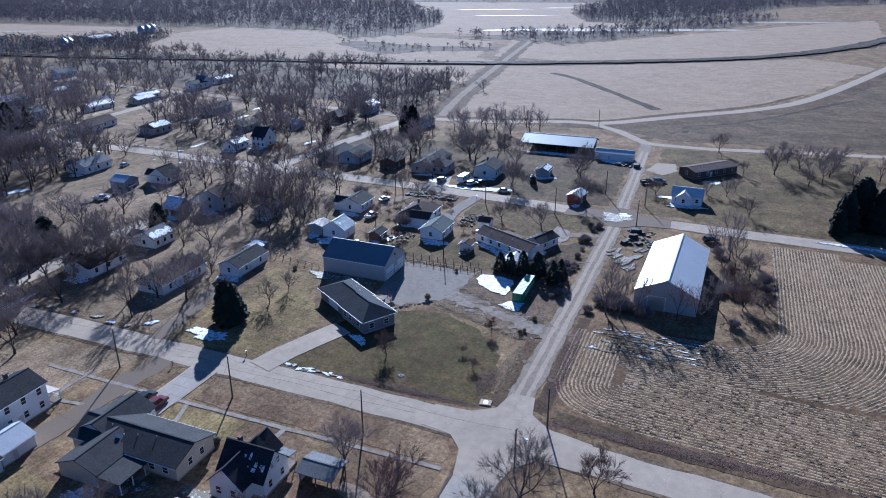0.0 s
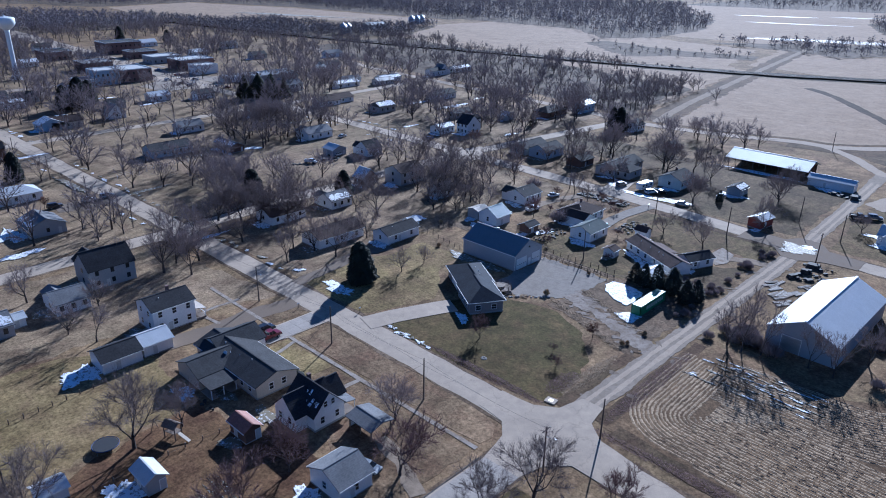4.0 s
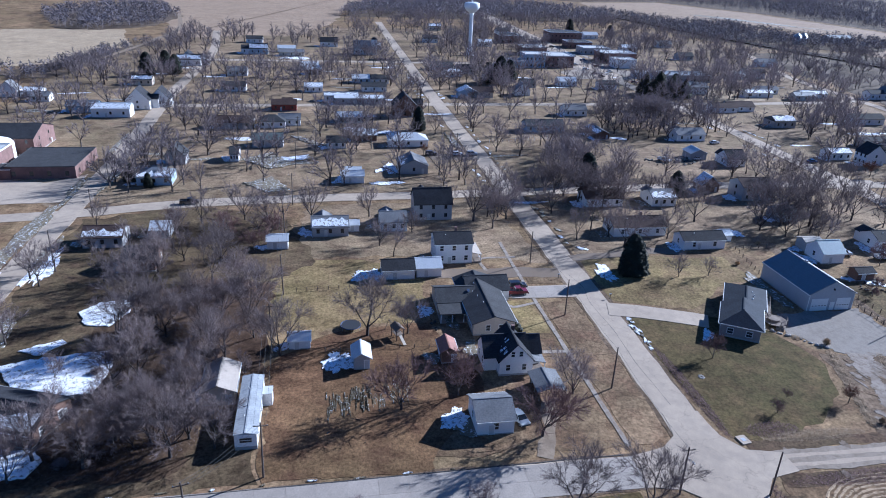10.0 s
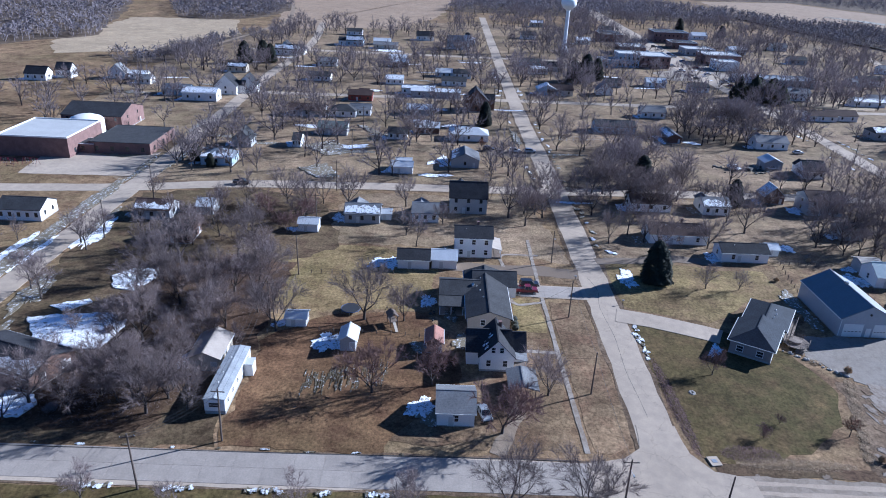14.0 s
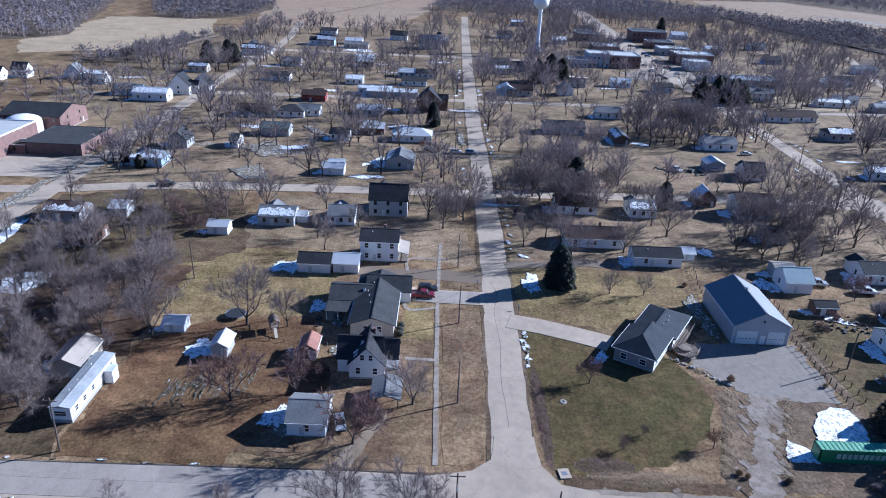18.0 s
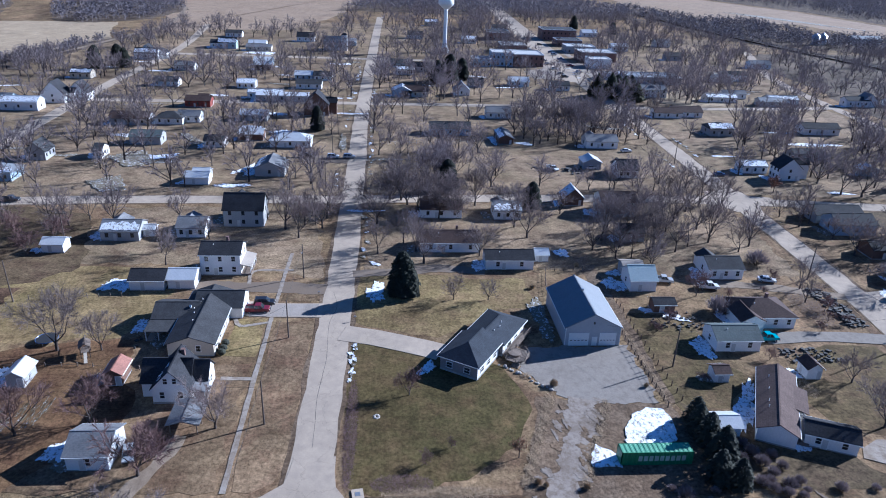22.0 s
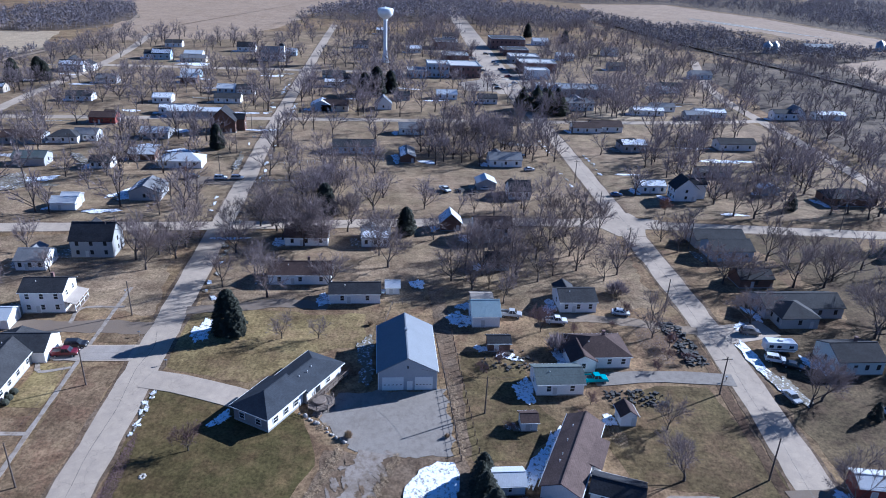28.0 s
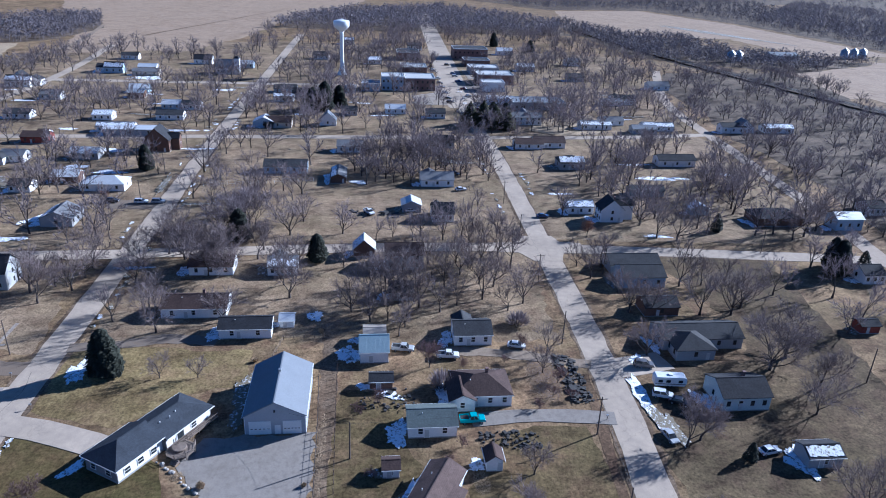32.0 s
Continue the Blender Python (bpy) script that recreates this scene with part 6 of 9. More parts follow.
def freight_container():
    e = thing("freight_container", pose(-41.9, 150.1, 0, 0, 0, 90), "green corrugated steel freight container with a pale word on its side", "container")
    L, W, H = 12.19, 2.44, 2.6
    green = surface("container_green", (0.045, 0.2, 0.085), 0.5, 2.0, 0.4, 0.12)
    green_top = surface("container_roof_green", (0.11, 0.31, 0.18), 0.5, 2.0, 0.4, 0.15)
    n = 40
    for s in (-1, 1):  # corrugated sides
        prof = []
        for i in range(n):
            x0, x1 = -L / 2 + 0.1 + (L - 0.2) * i / n, -L / 2 + 0.1 + (L - 0.2) * (i + 0.8) / n
            y = s * (W / 2 - (0.05 if i % 2 else 0.0))
            prof += [(x0, y), (x1, y)]
        ring = prof + [(x, y - s * 0.05) for x, y in prof[::-1]]
        part("side_panel", Geo().solid([(x, y, 0.15) for x, y in ring], [(x, y, H - 0.12) for x, y in ring], False), green, e)
    prof = []
    for i in range(30):
        x0, z = -L / 2 + 0.1 + (L - 0.2) * i / 30, H - (0.05 if i % 2 else 0.0)
        prof += [(x0, z), (x0 + (L - 0.2) * 0.8 / 30, z)]
    ring = prof + [(x, z - 0.09) for x, z in prof[::-1]]
    part("roof", Geo().solid([(x, -W / 2 + 0.08, z) for x, z in ring], [(x, W / 2 - 0.08, z) for x, z in ring], False), green_top, e, "corrugated roof in a paler green than the sides")
    fr = Geo()
    for a in (-L / 2, L / 2 - 0.16):
        for b in (-W / 2, W / 2 - 0.16):
            fr.box(a, a + 0.16, b, b + 0.16, 0, H)
    for b in (-W / 2, W / 2 - 0.14):
        fr.box(-L / 2, L / 2, b, b + 0.14, 0.0, 0.16)
        fr.box(-L / 2, L / 2, b, b + 0.1, H - 0.12, H)
    fr.box(-L / 2, -L / 2 + 0.1, -W / 2, W / 2, 0.1, H - 0.1)
    part("frame", fr, green, e)
    for y in (-0.6, 0.6):
        part("end_door", Geo().box(L / 2 - 0.06, L / 2, y - 0.57, y + 0.57, 0.15, H - 0.15), green, e)
        for k in (-0.25, 0.25):
            part("lock_bar", Geo().tube((L / 2 + 0.04, y + k, 0.1), (L / 2 + 0.04, y + k, H - 0.1), 0.03, 0.03, 6), STEEL, e)
    white = surface("container_letter", (0.42, 0.52, 0.44), 0.6, 3.0, 0.5, 0.15)
    for i in range(9):  # the lettering as plain bars
        u = -3.2 + i * 0.92
        part("letter_bar", Geo().box(u, u + 0.66, -W / 2 - 0.03, -W / 2 - 0.005, 0.85, 1.85), white, e)
    OBST.append((-41.9, 147, 4)), OBST.append((-41.9, 153, 4))


def water_tower():
    e = thing("water_tower", pose(-507, 150, 0), "tall white single-pedestal water tower", "water tower")
    part("pedestal", Geo().lathe([(3.9, 0), (3.3, 1.2), (2.2, 4.0), (1.6, 7.5), (1.4, 12), (1.4, 30), (1.7, 31.6)], 24), TANKWHITE, e, smooth=True)
    part("tank", Geo().lathe([(1.7, 31.6), (3.6, 33.0), (5.3, 34.8), (5.85, 35.8), (5.9, 38.9), (5.5, 39.3), (3.0, 39.9), (0.6, 40.1)], 28), TANKWHITE, e, smooth=True)
    part("vent", Geo().lathe([(0.5, 40.1), (0.5, 40.8), (0.7, 40.9), (0.1, 41.2)], 10), TANKWHITE, e)
    for k in range(18):
        u = 2 * math.pi * k / 18
        part("rail_post", Geo().tube((4.6 * math.cos(u), 4.6 * math.sin(u), 38.6), (4.6 * math.cos(u), 4.6 * math.sin(u), 39.8), 0.05, 0.05, 4), TANKWHITE, e)
    part("door", Geo().box(3.7, 4.1, -0.5, 0.5, 0.2, 2.3), STEEL, e)


def flat_building(x, y, lx, ly, h, wall, roofm, name, label, category, win=(5, 1), parapet=0.6, trim=TRIM):
    """A block with a parapet and a flat roof; its street fronts have windows."""
    e = thing(name, pose(x, y, 0), label, category)
    part("wall", Geo().box(-lx / 2, lx / 2, -ly / 2, ly / 2, 0, h), wall, e)
    part("roof", Geo().box(-lx / 2 + 0.3, lx / 2 - 0.3, -ly / 2 + 0.3, ly / 2 - 0.3, h, h + 0.12), roofm, e)
    p = Geo()
    for a in ((-lx / 2, lx / 2, -ly / 2, -ly / 2 + 0.28), (-lx / 2, lx / 2, ly / 2 - 0.28, ly / 2), (-lx / 2, -lx / 2 + 0.28, -ly / 2 + 0.28, ly / 2 - 0.28), (lx / 2 - 0.28, lx / 2, -ly / 2 + 0.28, ly / 2 - 0.28)):
        p.box(*a, h, h + parapet)
    part("parapet", p, trim, e)
    for s in range(win[1]):
        z = 1.0 + s * (h / win[1])
        for i in range(win[0]):
            u = (i + 0.5) / win[0] * ly - ly / 2
            window(e, pose(lx / 2 + 0.02, u, z, 0, 0, 90), 1.2, 1.6, False)
            window(e, pose(-lx / 2 - 0.02, u, z, 0, 0, -90), 1.2, 1.6, False)
        for i in range(3):
            u = (i + 0.5) / 3 * lx - lx / 2
            window(e, pose(u, -ly / 2 - 0.02, z), 1.2, 1.6, False)
            window(e, pose(u, ly / 2 + 0.02, z, 0, 0, 180), 1.2, 1.6, False)
    OBST.append((x, y, max(lx, ly) * 0.5 + 1))
    return e


def school():
    flat_building(-196, -88, 26, 25, 7.0, BRICK, ROOF_PALE, "school_gym", "tall brick school hall with a broad pale flat roof", "school", (0, 1), 0.5)
    flat_building(-203, -61, 25, 22, 4.0, BRICK, SHINGLE_GREY, "school_wing", "low brick school wing with a grey roof", "school", (4, 1), 0.25, SHINGLE_GREY)
    flat_building(-194, -74, 8, 8, 3.2, BRICK, SHINGLE_GREY, "school_entrance", "low brick link between two school halls", "school", (1, 1), 0.2)
    house(-232, -85, 24, 22, 6.0, 90, BRICK, SHINGLE_DARK, 0.28, name="school", win=(5, 2), storeys=2, fine=False, label="older brick school with a dark pitched roof")
    e = thing("domed_roof", pose(-215, -84, 0), "white domed roof of a round school hall", "dome")
    part("dome", Geo().lathe([(6.5, 0), (6.5, 5.8), (5.6, 6.8), (3.5, 7.6), (0.3, 8.0)], 20), TRIM, e, smooth=True)


def downtown():
    flat_building(-454, 186, 16, 15, 9.0, BLUEWALL, ROOF_PALE, "grey_shop", "two-storey blue-grey corner shop with a snowy roof", "shop", (5, 2))
    flat_building(-458, 205, 22, 21, 8.0, BRICK, ROOF_PALE, "brick_shop", "two-storey red brick shop row with white cornice", "shop", (6, 2))
    flat_building(-448, 171, 14, 13, 5.0, BLUEWALL, METAL_BLUE, "blue_shop", "single-storey pale blue shop", "shop", (4, 1))
    flat_building(-485, 263, 20, 27, 7.0, BRICK, ROOF_PALE, "brick_shop", "long red brick shop with a snowy flat roof", "shop", (6, 1))
    flat_building(-455, 257, 14, 16, 6.0, WHITE, ROOF_PALE, "white_shop", "white-walled block with a plain side wall", "shop", (0, 1))
    flat_building(-612, 262, 22, 31, 9.0, BRICK, SHINGLE_GREY, "brick_block", "two-storey dark brick main street block", "shop", (8, 2))
    flat_building(-570, 262, 18, 22, 5.0, BRICK, SHINGLE_GREY, "brick_shop", "low red brick shop with a dark flat roof", "shop", (5, 1))
    flat_building(-530, 262, 18, 24, 5.0, GREYWALL, ROOF_PALE, "grey_shop", "low grey shop with a pale roof", "shop", (5, 1))
    flat_building(-520, 205, 20, 20, 6.0, BRICK, ROOF_PALE, "brick_shop", "brick shop with a snowy flat roof", "shop", (5, 1))
    flat_building(-600, 205, 24, 20, 6.5, BRICK, SHINGLE_GREY, "brick_shop", "brick shop with a dark flat roof", "shop", (5, 1))
    e = thing("quonset_hut", pose(-408, 254, 0, 0, 0, 90), "pale arched metal quonset hut", "hut")
    g = Geo()
    arc = [(5.5 * math.cos(a), 5.0 * math.sin(a)) for a in np.linspace(0, math.pi, 13)]
    g.solid([(-9, u, v) for u, v in arc], [(9, u, v) for u, v in arc])
    part("shell", g, METAL_WHITE, e)
    part("door", Geo().box(9.02, 9.1, -1.8, 1.8, 0, 3.2), STEEL, e)
    flat_building(-398, 276, 18, 34, 4.5, GREYWALL, METAL_BLUE, "long_shop", "long grey commercial building with a pale roof", "shop", (7, 1))
    house(-352, 259, 17, 9, 4.5, 90, WHITE, SHINGLE_LIGHT, name="house", fine=False, storeys=2, win=(5, 2))
    # church
    e = house(-503, 66, 16, 11, 5.0, 90, WHITE, METAL_BLUE, 0.9, name="church", fine=False, win=(4, 2), label="white wooden church with a steep roof and bell tower")
    part("bell_tower", Geo().box(5.5, 9.5, -6.5, -2.5, 0, 11.5), WHITE, e)
    part("tower_cap", Geo().solid([(5.3, -6.7, 11.5), (9.7, -6.7, 11.5), (9.7, -2.3, 11.5), (5.3, -2.3, 11.5)], [(6.5, -5.5, 13), (8.5, -5.5, 13), (8.5, -3.5, 13), (6.5, -3.5, 13)]), SHINGLE_DARK, e)
    for x, y in ((-629, 524), (-632, 533), (-674, 674), (-676, 686), (-679, 698)):
        b = thing("grain_bin", pose(x, y, 0), "round pale steel grain bin with a conical roof", "grain bin", "grain bins")
        part("bin_wall", Geo().lathe([(4, 0), (4, 8.5)], 20), STEEL, b, smooth=True)
        part("bin_roof", Geo().lathe([(4.2, 8.5), (0.5, 11), (0.4, 11.4)], 20), STEEL, b, smooth=True)
    house(-655, 592, 30, 14, 5, 90, METALWALL, METAL_BLUE, 0.35, name="barn", fine=False, win=(0, 0))


def corner_north():
    # open pavilion and its neighbours by the crossing
    e = thing("open_shelter", pose(-68, 300, 0, 0, 0, 0), "long open shelter with a pale blue-white metal roof on posts", "shelter")
    part("roof", roof_geo(32, 15, 3.6, 2.7, 0.4), METAL_PALE, e)
    for i in range(7):
        for v in (-7, 0, 7):
            u = -15 + i * 5
            part("post", Geo().box(u - 0.12, u + 0.12, v - 0.12, v + 0.12, 0, 3.7 if v else 6.2), WOOD, e)
    part("back_wall", Geo().box(-15, 15, 7.05, 7.2, 0, 3.6), BROWNWALL, e)
    OBST.append((-76, 300, 11)), OBST.append((-60, 300, 11))
    house(-42, 290, 16, 5, 3.2, 0, WHITE, METAL_WHITE, name="shed", win=(0, 0), label="long white trailer shed")
    house(-4, 281.6, 22, 8.4, 3.0, 47, BROWNWALL, ROOF_BROWN, 0.22, name="house", win=(5, 1), label="long low brown house with a dark roof")
    e = house(-9, 241, 10, 7, 3.2, 0, WHITE, METAL_WHITE, 0.6, name="house", win=(3, 1), label="small white house with a snowy metal roof")
    gable_wing(e, -1, -1.2, 7, 5, 3.0, -90, WHITE, METAL_WHITE, 0.7, 1)
    house(-45, 228, 7, 4.4, 3.0, 80, REDWALL, METAL_WHITE, 0.4, name="shed", win=(0, 0), label="small dark red shed with a white roof")


metal_barn(), ranch_house(), long_l_house(), cape_house(), mobile_home(), long_house(), field_building(), freight_container(), water_tower(), school(), downtown(), corner_north()

# ---- houses and sheds of the town ----
house(-118.5, 137.6, 12.6, 6.5, 2.9, 90, WHITE, SHINGLE_DARK, name="garage", garage=0, win=(2, 1))
house(-130.3, 123.0, 16.3, 8.5, 3.0, 90, WHITE, SHINGLE_BROWN, name="house", ch=True)
house(-122.2, 147.2, 3.5, 4.0, 2.2, 90, WHITE, METAL_WHITE, name="carport", win=(0, 0))
house(-156.4, 121.2, 10.6, 7.6, 3.0, 90, WHITE, SHINGLE_BROWN, name="house", fine=False)
house(-106.6, 169.2, 6.6, 7.4, 3.2, 90, WHITE, METAL_PALE, 0.62, name="shed", win=(0, 1), label="white gabled shed with a pale metal roof")
house(-113.6, 169.4, 5.2, 4.6, 2.8, 90, GREYWALL, ROOF_TAN, 0.3, name="shed", win=(0, 0), label="low lean-to shed with a striped grey metal roof")
e = house(-113.8, 193.7, 9.3, 8.0, 3.1, 90, WHITE, SHINGLE_GREY, name="house")
gable_wing(e, -1.9, 2.8, 7.2, 4.7, 3.0, 90, WHITE, SHINGLE_GREY, 0.55, 1)
house(-89.3, 192.2, 12.5, 9.5, 3.1, 90, WHITE, SHINGLE_BROWN, name="house", hip=True, win=(4, 2), ch=True)
gable_wing(bpy.data.objects["house.%03d" % (len([o for o in bpy.data.objects if o.name.split(".")[0] == "house"]) - 1)], -4.6, -2.6, 7.0, 5.4, 2.8, -90, WHITE, SHINGLE_BROWN, 0.5, 1)
house(-78.5, 180.5, 9.8, 7.0, 2.9, 90, WHITE, SHINGLE_GREEN, name="garage", win=(2, 1))
house(-65.4, 171.8, 3.0, 3.2, 2.2, 90, WHITE, SHINGLE_BROWN, name="shed", win=(1, 0))
house(-66.3, 191.3, 3.6, 3.0, 2.6, 0, WHITE, SHINGLE_BROWN, name="shed", win=(0, 0), pitch=0.7)
house(-49.3, 164.9, 5.5, 4.0, 2.3, 90, WHITE, METAL_WHITE, name="shed", win=(1, 0))
house(-93.8, 170.6, 5.0, 3.5, 2.3, 90, BROWNWALL, SHINGLE_DARK, name="shed", win=(0, 0))
house(-84.8, 249.7, 11.0, 9.0, 3.6, 90, SAGE, SHINGLE_DARK, name="house", win=(4, 1), ch=True, fine=False)
house(-105.4, 247.5, 9.4, 9.8, 3.0, 0, GREYWALL, SHINGLE_GREY, name="house", hip=True, fine=False, shade_snow=False, label="grey hip-roofed garage wing of a long house")
house(-110.2, 251.6, 21.0, 9.0, 3.1, 90, GREYWALL, SHINGLE_GREY, 0.42, name="house", win=(5, 2), fine=False, label="long low grey house with a dark shingle roof")
house(-126.5, 247.9, 9.6, 7.0, 2.8, 90, BROWNWALL, SHINGLE_DARK, name="shed", win=(1, 0), fine=False)
house(-144.8, 249.5, 12.8, 9.0, 3.6, 90, BLUEWALL, SHINGLE_GREY, name="house", fine=False)
e = house(-197.5, 257.5, 7.0, 8.6, 5.0, 0, WHITE, SHINGLE_DARK, name="house", storeys=2, pitch=0.85, ch=True, fine=False)
gable_wing(e, -1.6, 3.9, 9.9, 4.0, 5.9, 90, WHITE, SHINGLE_DARK, 0.8, 1)
house(-206.1, 248.4, 9.9, 7.0, 3.0, 90, WHITE, SHINGLE_LIGHT, name="house", snowy=0.8, fine=False)
house(-270.0, 313.6, 18.0, 8.0, 3.4, 90, WHITE, SHINGLE_DARK, name="garage", fine=False)
house(-226.0, 282.5, 14.1, 6.0, 2.8, 90, GREYWALL, SHINGLE_GREY, name="shed", fine=False)
house(-302.3, 260.0, 15.8, 9.0, 3.0, 90, WHITE, SHINGLE_BROWN, name="house", fine=False)
house(-265.2, 261.2, 11.5, 10.0, 3.4, 90, GREYWALL, SHINGLE_GREY, name="house", hip=True, snowy=0.7, fine=False)
house(-337.8, 383.6, 7.0, 11.1, 3.2, 0, WHITE, SHINGLE_LIGHT, name="house", pitch=0.8, fine=False)
house(-339.4, 405.2, 17.5, 8.0, 3.0, 90, WHITE, SHINGLE_LIGHT, name="house", snowy=0.8, fine=False)
house(-194.8, 321.1, 17.7, 10.0, 3.2, 90, BROWNWALL, SHINGLE_DARK, name="house", hip=True, fine=False)
e = house(-204.5, 368.3, 7.2, 8.0, 3.4, 90, WHITE, SHINGLE_DARK, name="house", fine=False)
gable_wing(e, -1.4, 2.8, 7.2, 3.6, 3.3, 90, WHITE, SHINGLE_DARK, 0.55, 1)
house(-144.7, 323.8, 7.1, 8.0, 3.2, 90, WHITE, SHINGLE_DARK, name="house", fine=False)
house(-113.5, 301.4, 5.4, 4.0, 2.4, 90, REDWALL, SHINGLE_DARK, name="shed", win=(0, 0), fine=False)
house(-64.1, 256.2, 7.1, 5.0, 2.6, 90, GREYWALL, SHINGLE_DARK, name="shed", win=(1, 0), snowy=0.8)
house(-204.1, 295.1, 5.0, 7.4, 2.6, 0, GREYWALL, METAL_WHITE, name="shed", win=(0, 0), fine=False)
e = house(-198.5, 195.0, 7.8, 8.0, 3.4, 90, WHITE, SHINGLE_DARK, name="house", pitch=0.7, fine=False)
gable_wing(e, -1.6, 2.8, 7.2, 3.9, 3.3, 90, WHITE, SHINGLE_DARK, 0.8, 1)
house(-208.5, 184.3, 7.0, 7.0, 2.8, 0, GREYWALL, METAL_WHITE, name="garage", garage=0, win=(0, 0), fine=False)
e = house(-239.4, 196.8, 13.6, 9.0, 3.2, 90, WHITE, SHINGLE_LIGHT, name="house", fine=False)
gable_wing(e, -2.7, 3.1, 8.1, 6.0, 3.1, 90, WHITE, SHINGLE_LIGHT, 0.55, 1)
OBST += [(-243, 112, 9), (-243, 124, 9), (-245, 138, 9)]
house(-256.5, 133.4, 18.0, 9.0, 3.2, 90, BLUEWALL, SHINGLE_GREY, name="house", win=(5, 1), fine=False)
house(-246.2, 156.1, 14.0, 6.2, 2.6, 0, BROWNWALL, SHINGLE_LIGHT, name="shed", win=(0, 0), snowy=0.6, fine=False)
house(-343.4, 147.0, 7.0, 8.9, 3.2, 0, WHITE, METAL_BLUE, name="house", pitch=0.9, fine=False)
house(-369.6, 158.0, 9.1, 8.0, 3.0, 90, GREYWALL, SHINGLE_GREY, name="house", fine=False)
house(-338.0, 113.9, 9.0, 11.1, 3.0, 0, BLUEWALL, METAL_WHITE, name="house", snowy=0.9, fine=False)
house(-433.2, 115.2, 14.6, 9.0, 3.0, 90, BLUEWALL, SHINGLE_GREY, name="house", fine=False)
house(-438.3, 157.4, 9.0, 7.5, 3.4, 0, BLUEWALL, METAL_BLUE, name="house", fine=False)
e = house(-115.6, 64.6, 9.7, 8.0, 5.6, 90, WHITE, SHINGLE_DARK, name="house", storeys=2, win=(3, 2), porch=0, ch=True)
part("porch_roof", Geo().solid([(4.88, -4.1, 2.95), (4.88, 4.1, 2.95), (7.5, 4.1, 2.25), (7.5, -4.1, 2.25)], [(4.88, -4.1, 3.1), (4.88, 4.1, 3.1), (7.5, 4.1, 2.4), (7.5, -4.1, 2.4)]), ROOF_TAN, e, "pale sloping porch roof")
part("porch_floor", Geo().box(4.9, 7.3, -4.0, 4.0, 0, 0.45), WOOD, e)
for v in (-3.9, -1.3, 1.3, 3.9):
    part("porch_post", Geo().box(7.1, 7.25, v - 0.08, v + 0.08, 0.45, 2.35), TRIM, e)
part("porch_rail", Geo().box(7.12, 7.22, -3.9, 3.9, 1.2, 1.3), TRIM, e)
house(-106.5, 49.3, 7.9, 6.5, 2.7, 90, WHITE, SHINGLE_DARK, name="garage", win=(0, 0))
house(-107.0, 57.0, 6.2, 6.0, 2.7, 90, WHITE, METAL_WHITE, name="garage", win=(0, 0))
house(-74.6, 25.9, 4.2, 3.4, 2.2, 90, WHITE, METAL_WHITE, name="shed", win=(0, 0))
house(-66.8, 37.9, 5.0, 3.0, 2.6, 0, GREYWALL, METAL_WHITE, name="shed", win=(0, 0), pitch=0.6)
house(-67.2, 55.1, 5.0, 3.0, 2.6, 0, BROWNWALL, METAL_RED, name="shed", win=(0, 0), pitch=0.6)
house(-45.7, 59.1, 6.4, 7.5, 3.0, 90, WHITE, SHINGLE_LIGHT, name="garage", win=(1, 1), snowy=0.0)
house(-126.7, 19.1, 5.4, 4.5, 2.5, 90, WHITE, METAL_WHITE, name="shed", win=(0, 0), fine=False)
e = house(-136.6, 33.2, 10.1, 8.0, 2.9, 90, GREYWALL, SHINGLE_LIGHT, name="house", snowy=0.6, fine=False)
gable_wing(e, -2.0, 2.8, 7.2, 5.0, 2.8, 90, GREYWALL, SHINGLE_LIGHT, 0.55, 1)
house(-137.4, 39.9, 3.0, 3.5, 2.2, 90, WHITE, METAL_WHITE, name="shed", win=(0, 0), fine=False)
e = house(-139.1, 51.4, 7.6, 8.0, 3.0, 90, WHITE, SHINGLE_LIGHT, name="house", fine=False)
gable_wing(e, -1.5, 2.8, 7.2, 3.8, 2.9, 90, WHITE, SHINGLE_LIGHT, 0.55, 1)
e = house(-148.2, 64.2, 11.3, 9.0, 5.2, 90, GREYWALL, SHINGLE_DARK, name="house", storeys=2, pitch=0.8, fine=False)
gable_wing(e, -2.3, 3.1, 8.1, 5.6, 5.1, 90, GREYWALL, SHINGLE_DARK, 0.8, 1)
house(-183.3, 41.8, 7.7, 5.5, 2.7, 90, WHITE, METAL_WHITE, name="shed", win=(0, 0), fine=False)
house(-196.2, 64.4, 11.0, 10.2, 3.0, 0, GREYWALL, SHINGLE_LIGHT, name="house", snowy=0.3, fine=False)
house(-232.4, 66.9, 16.2, 9.0, 3.0, 90, WHITE, METAL_WHITE, name="house", hip=True, porch=0, fine=False)
house(-241.3, 49.6, 10.0, 7.0, 2.8, 90, BROWNWALL, METAL_WHITE, name="garage", win=(0, 0), fine=False)
e = house(-289.2, 72.1, 10.0, 11.6, 5.6, 0, BROWNWALL, SHINGLE_DARK, name="house", storeys=2, pitch=0.9, fine=False)
gable_wing(e, -2.0, 4.1, 10.4, 5.0, 5.5, 90, BROWNWALL, SHINGLE_DARK, 0.8, 1)
house(-323.4, 42.6, 18.0, 7.0, 3.0, 90, WHITE, SHINGLE_LIGHT, name="house", snowy=0.7, win=(5, 1), fine=False)
house(-232.8, 10.3, 11.9, 8.0, 3.2, 90, GREYWALL, SHINGLE_GREEN, name="shop", win=(0, 1), fine=False)
house(-266.1, 10.2, 11.7, 9.0, 3.0, 90, WHITE, SHINGLE_GREY, name="house", hip=True, fine=False)
house(-305.7, 15.3, 4.8, 8.0, 3.0, 90, WHITE, SHINGLE_BROWN, name="house", fine=False)
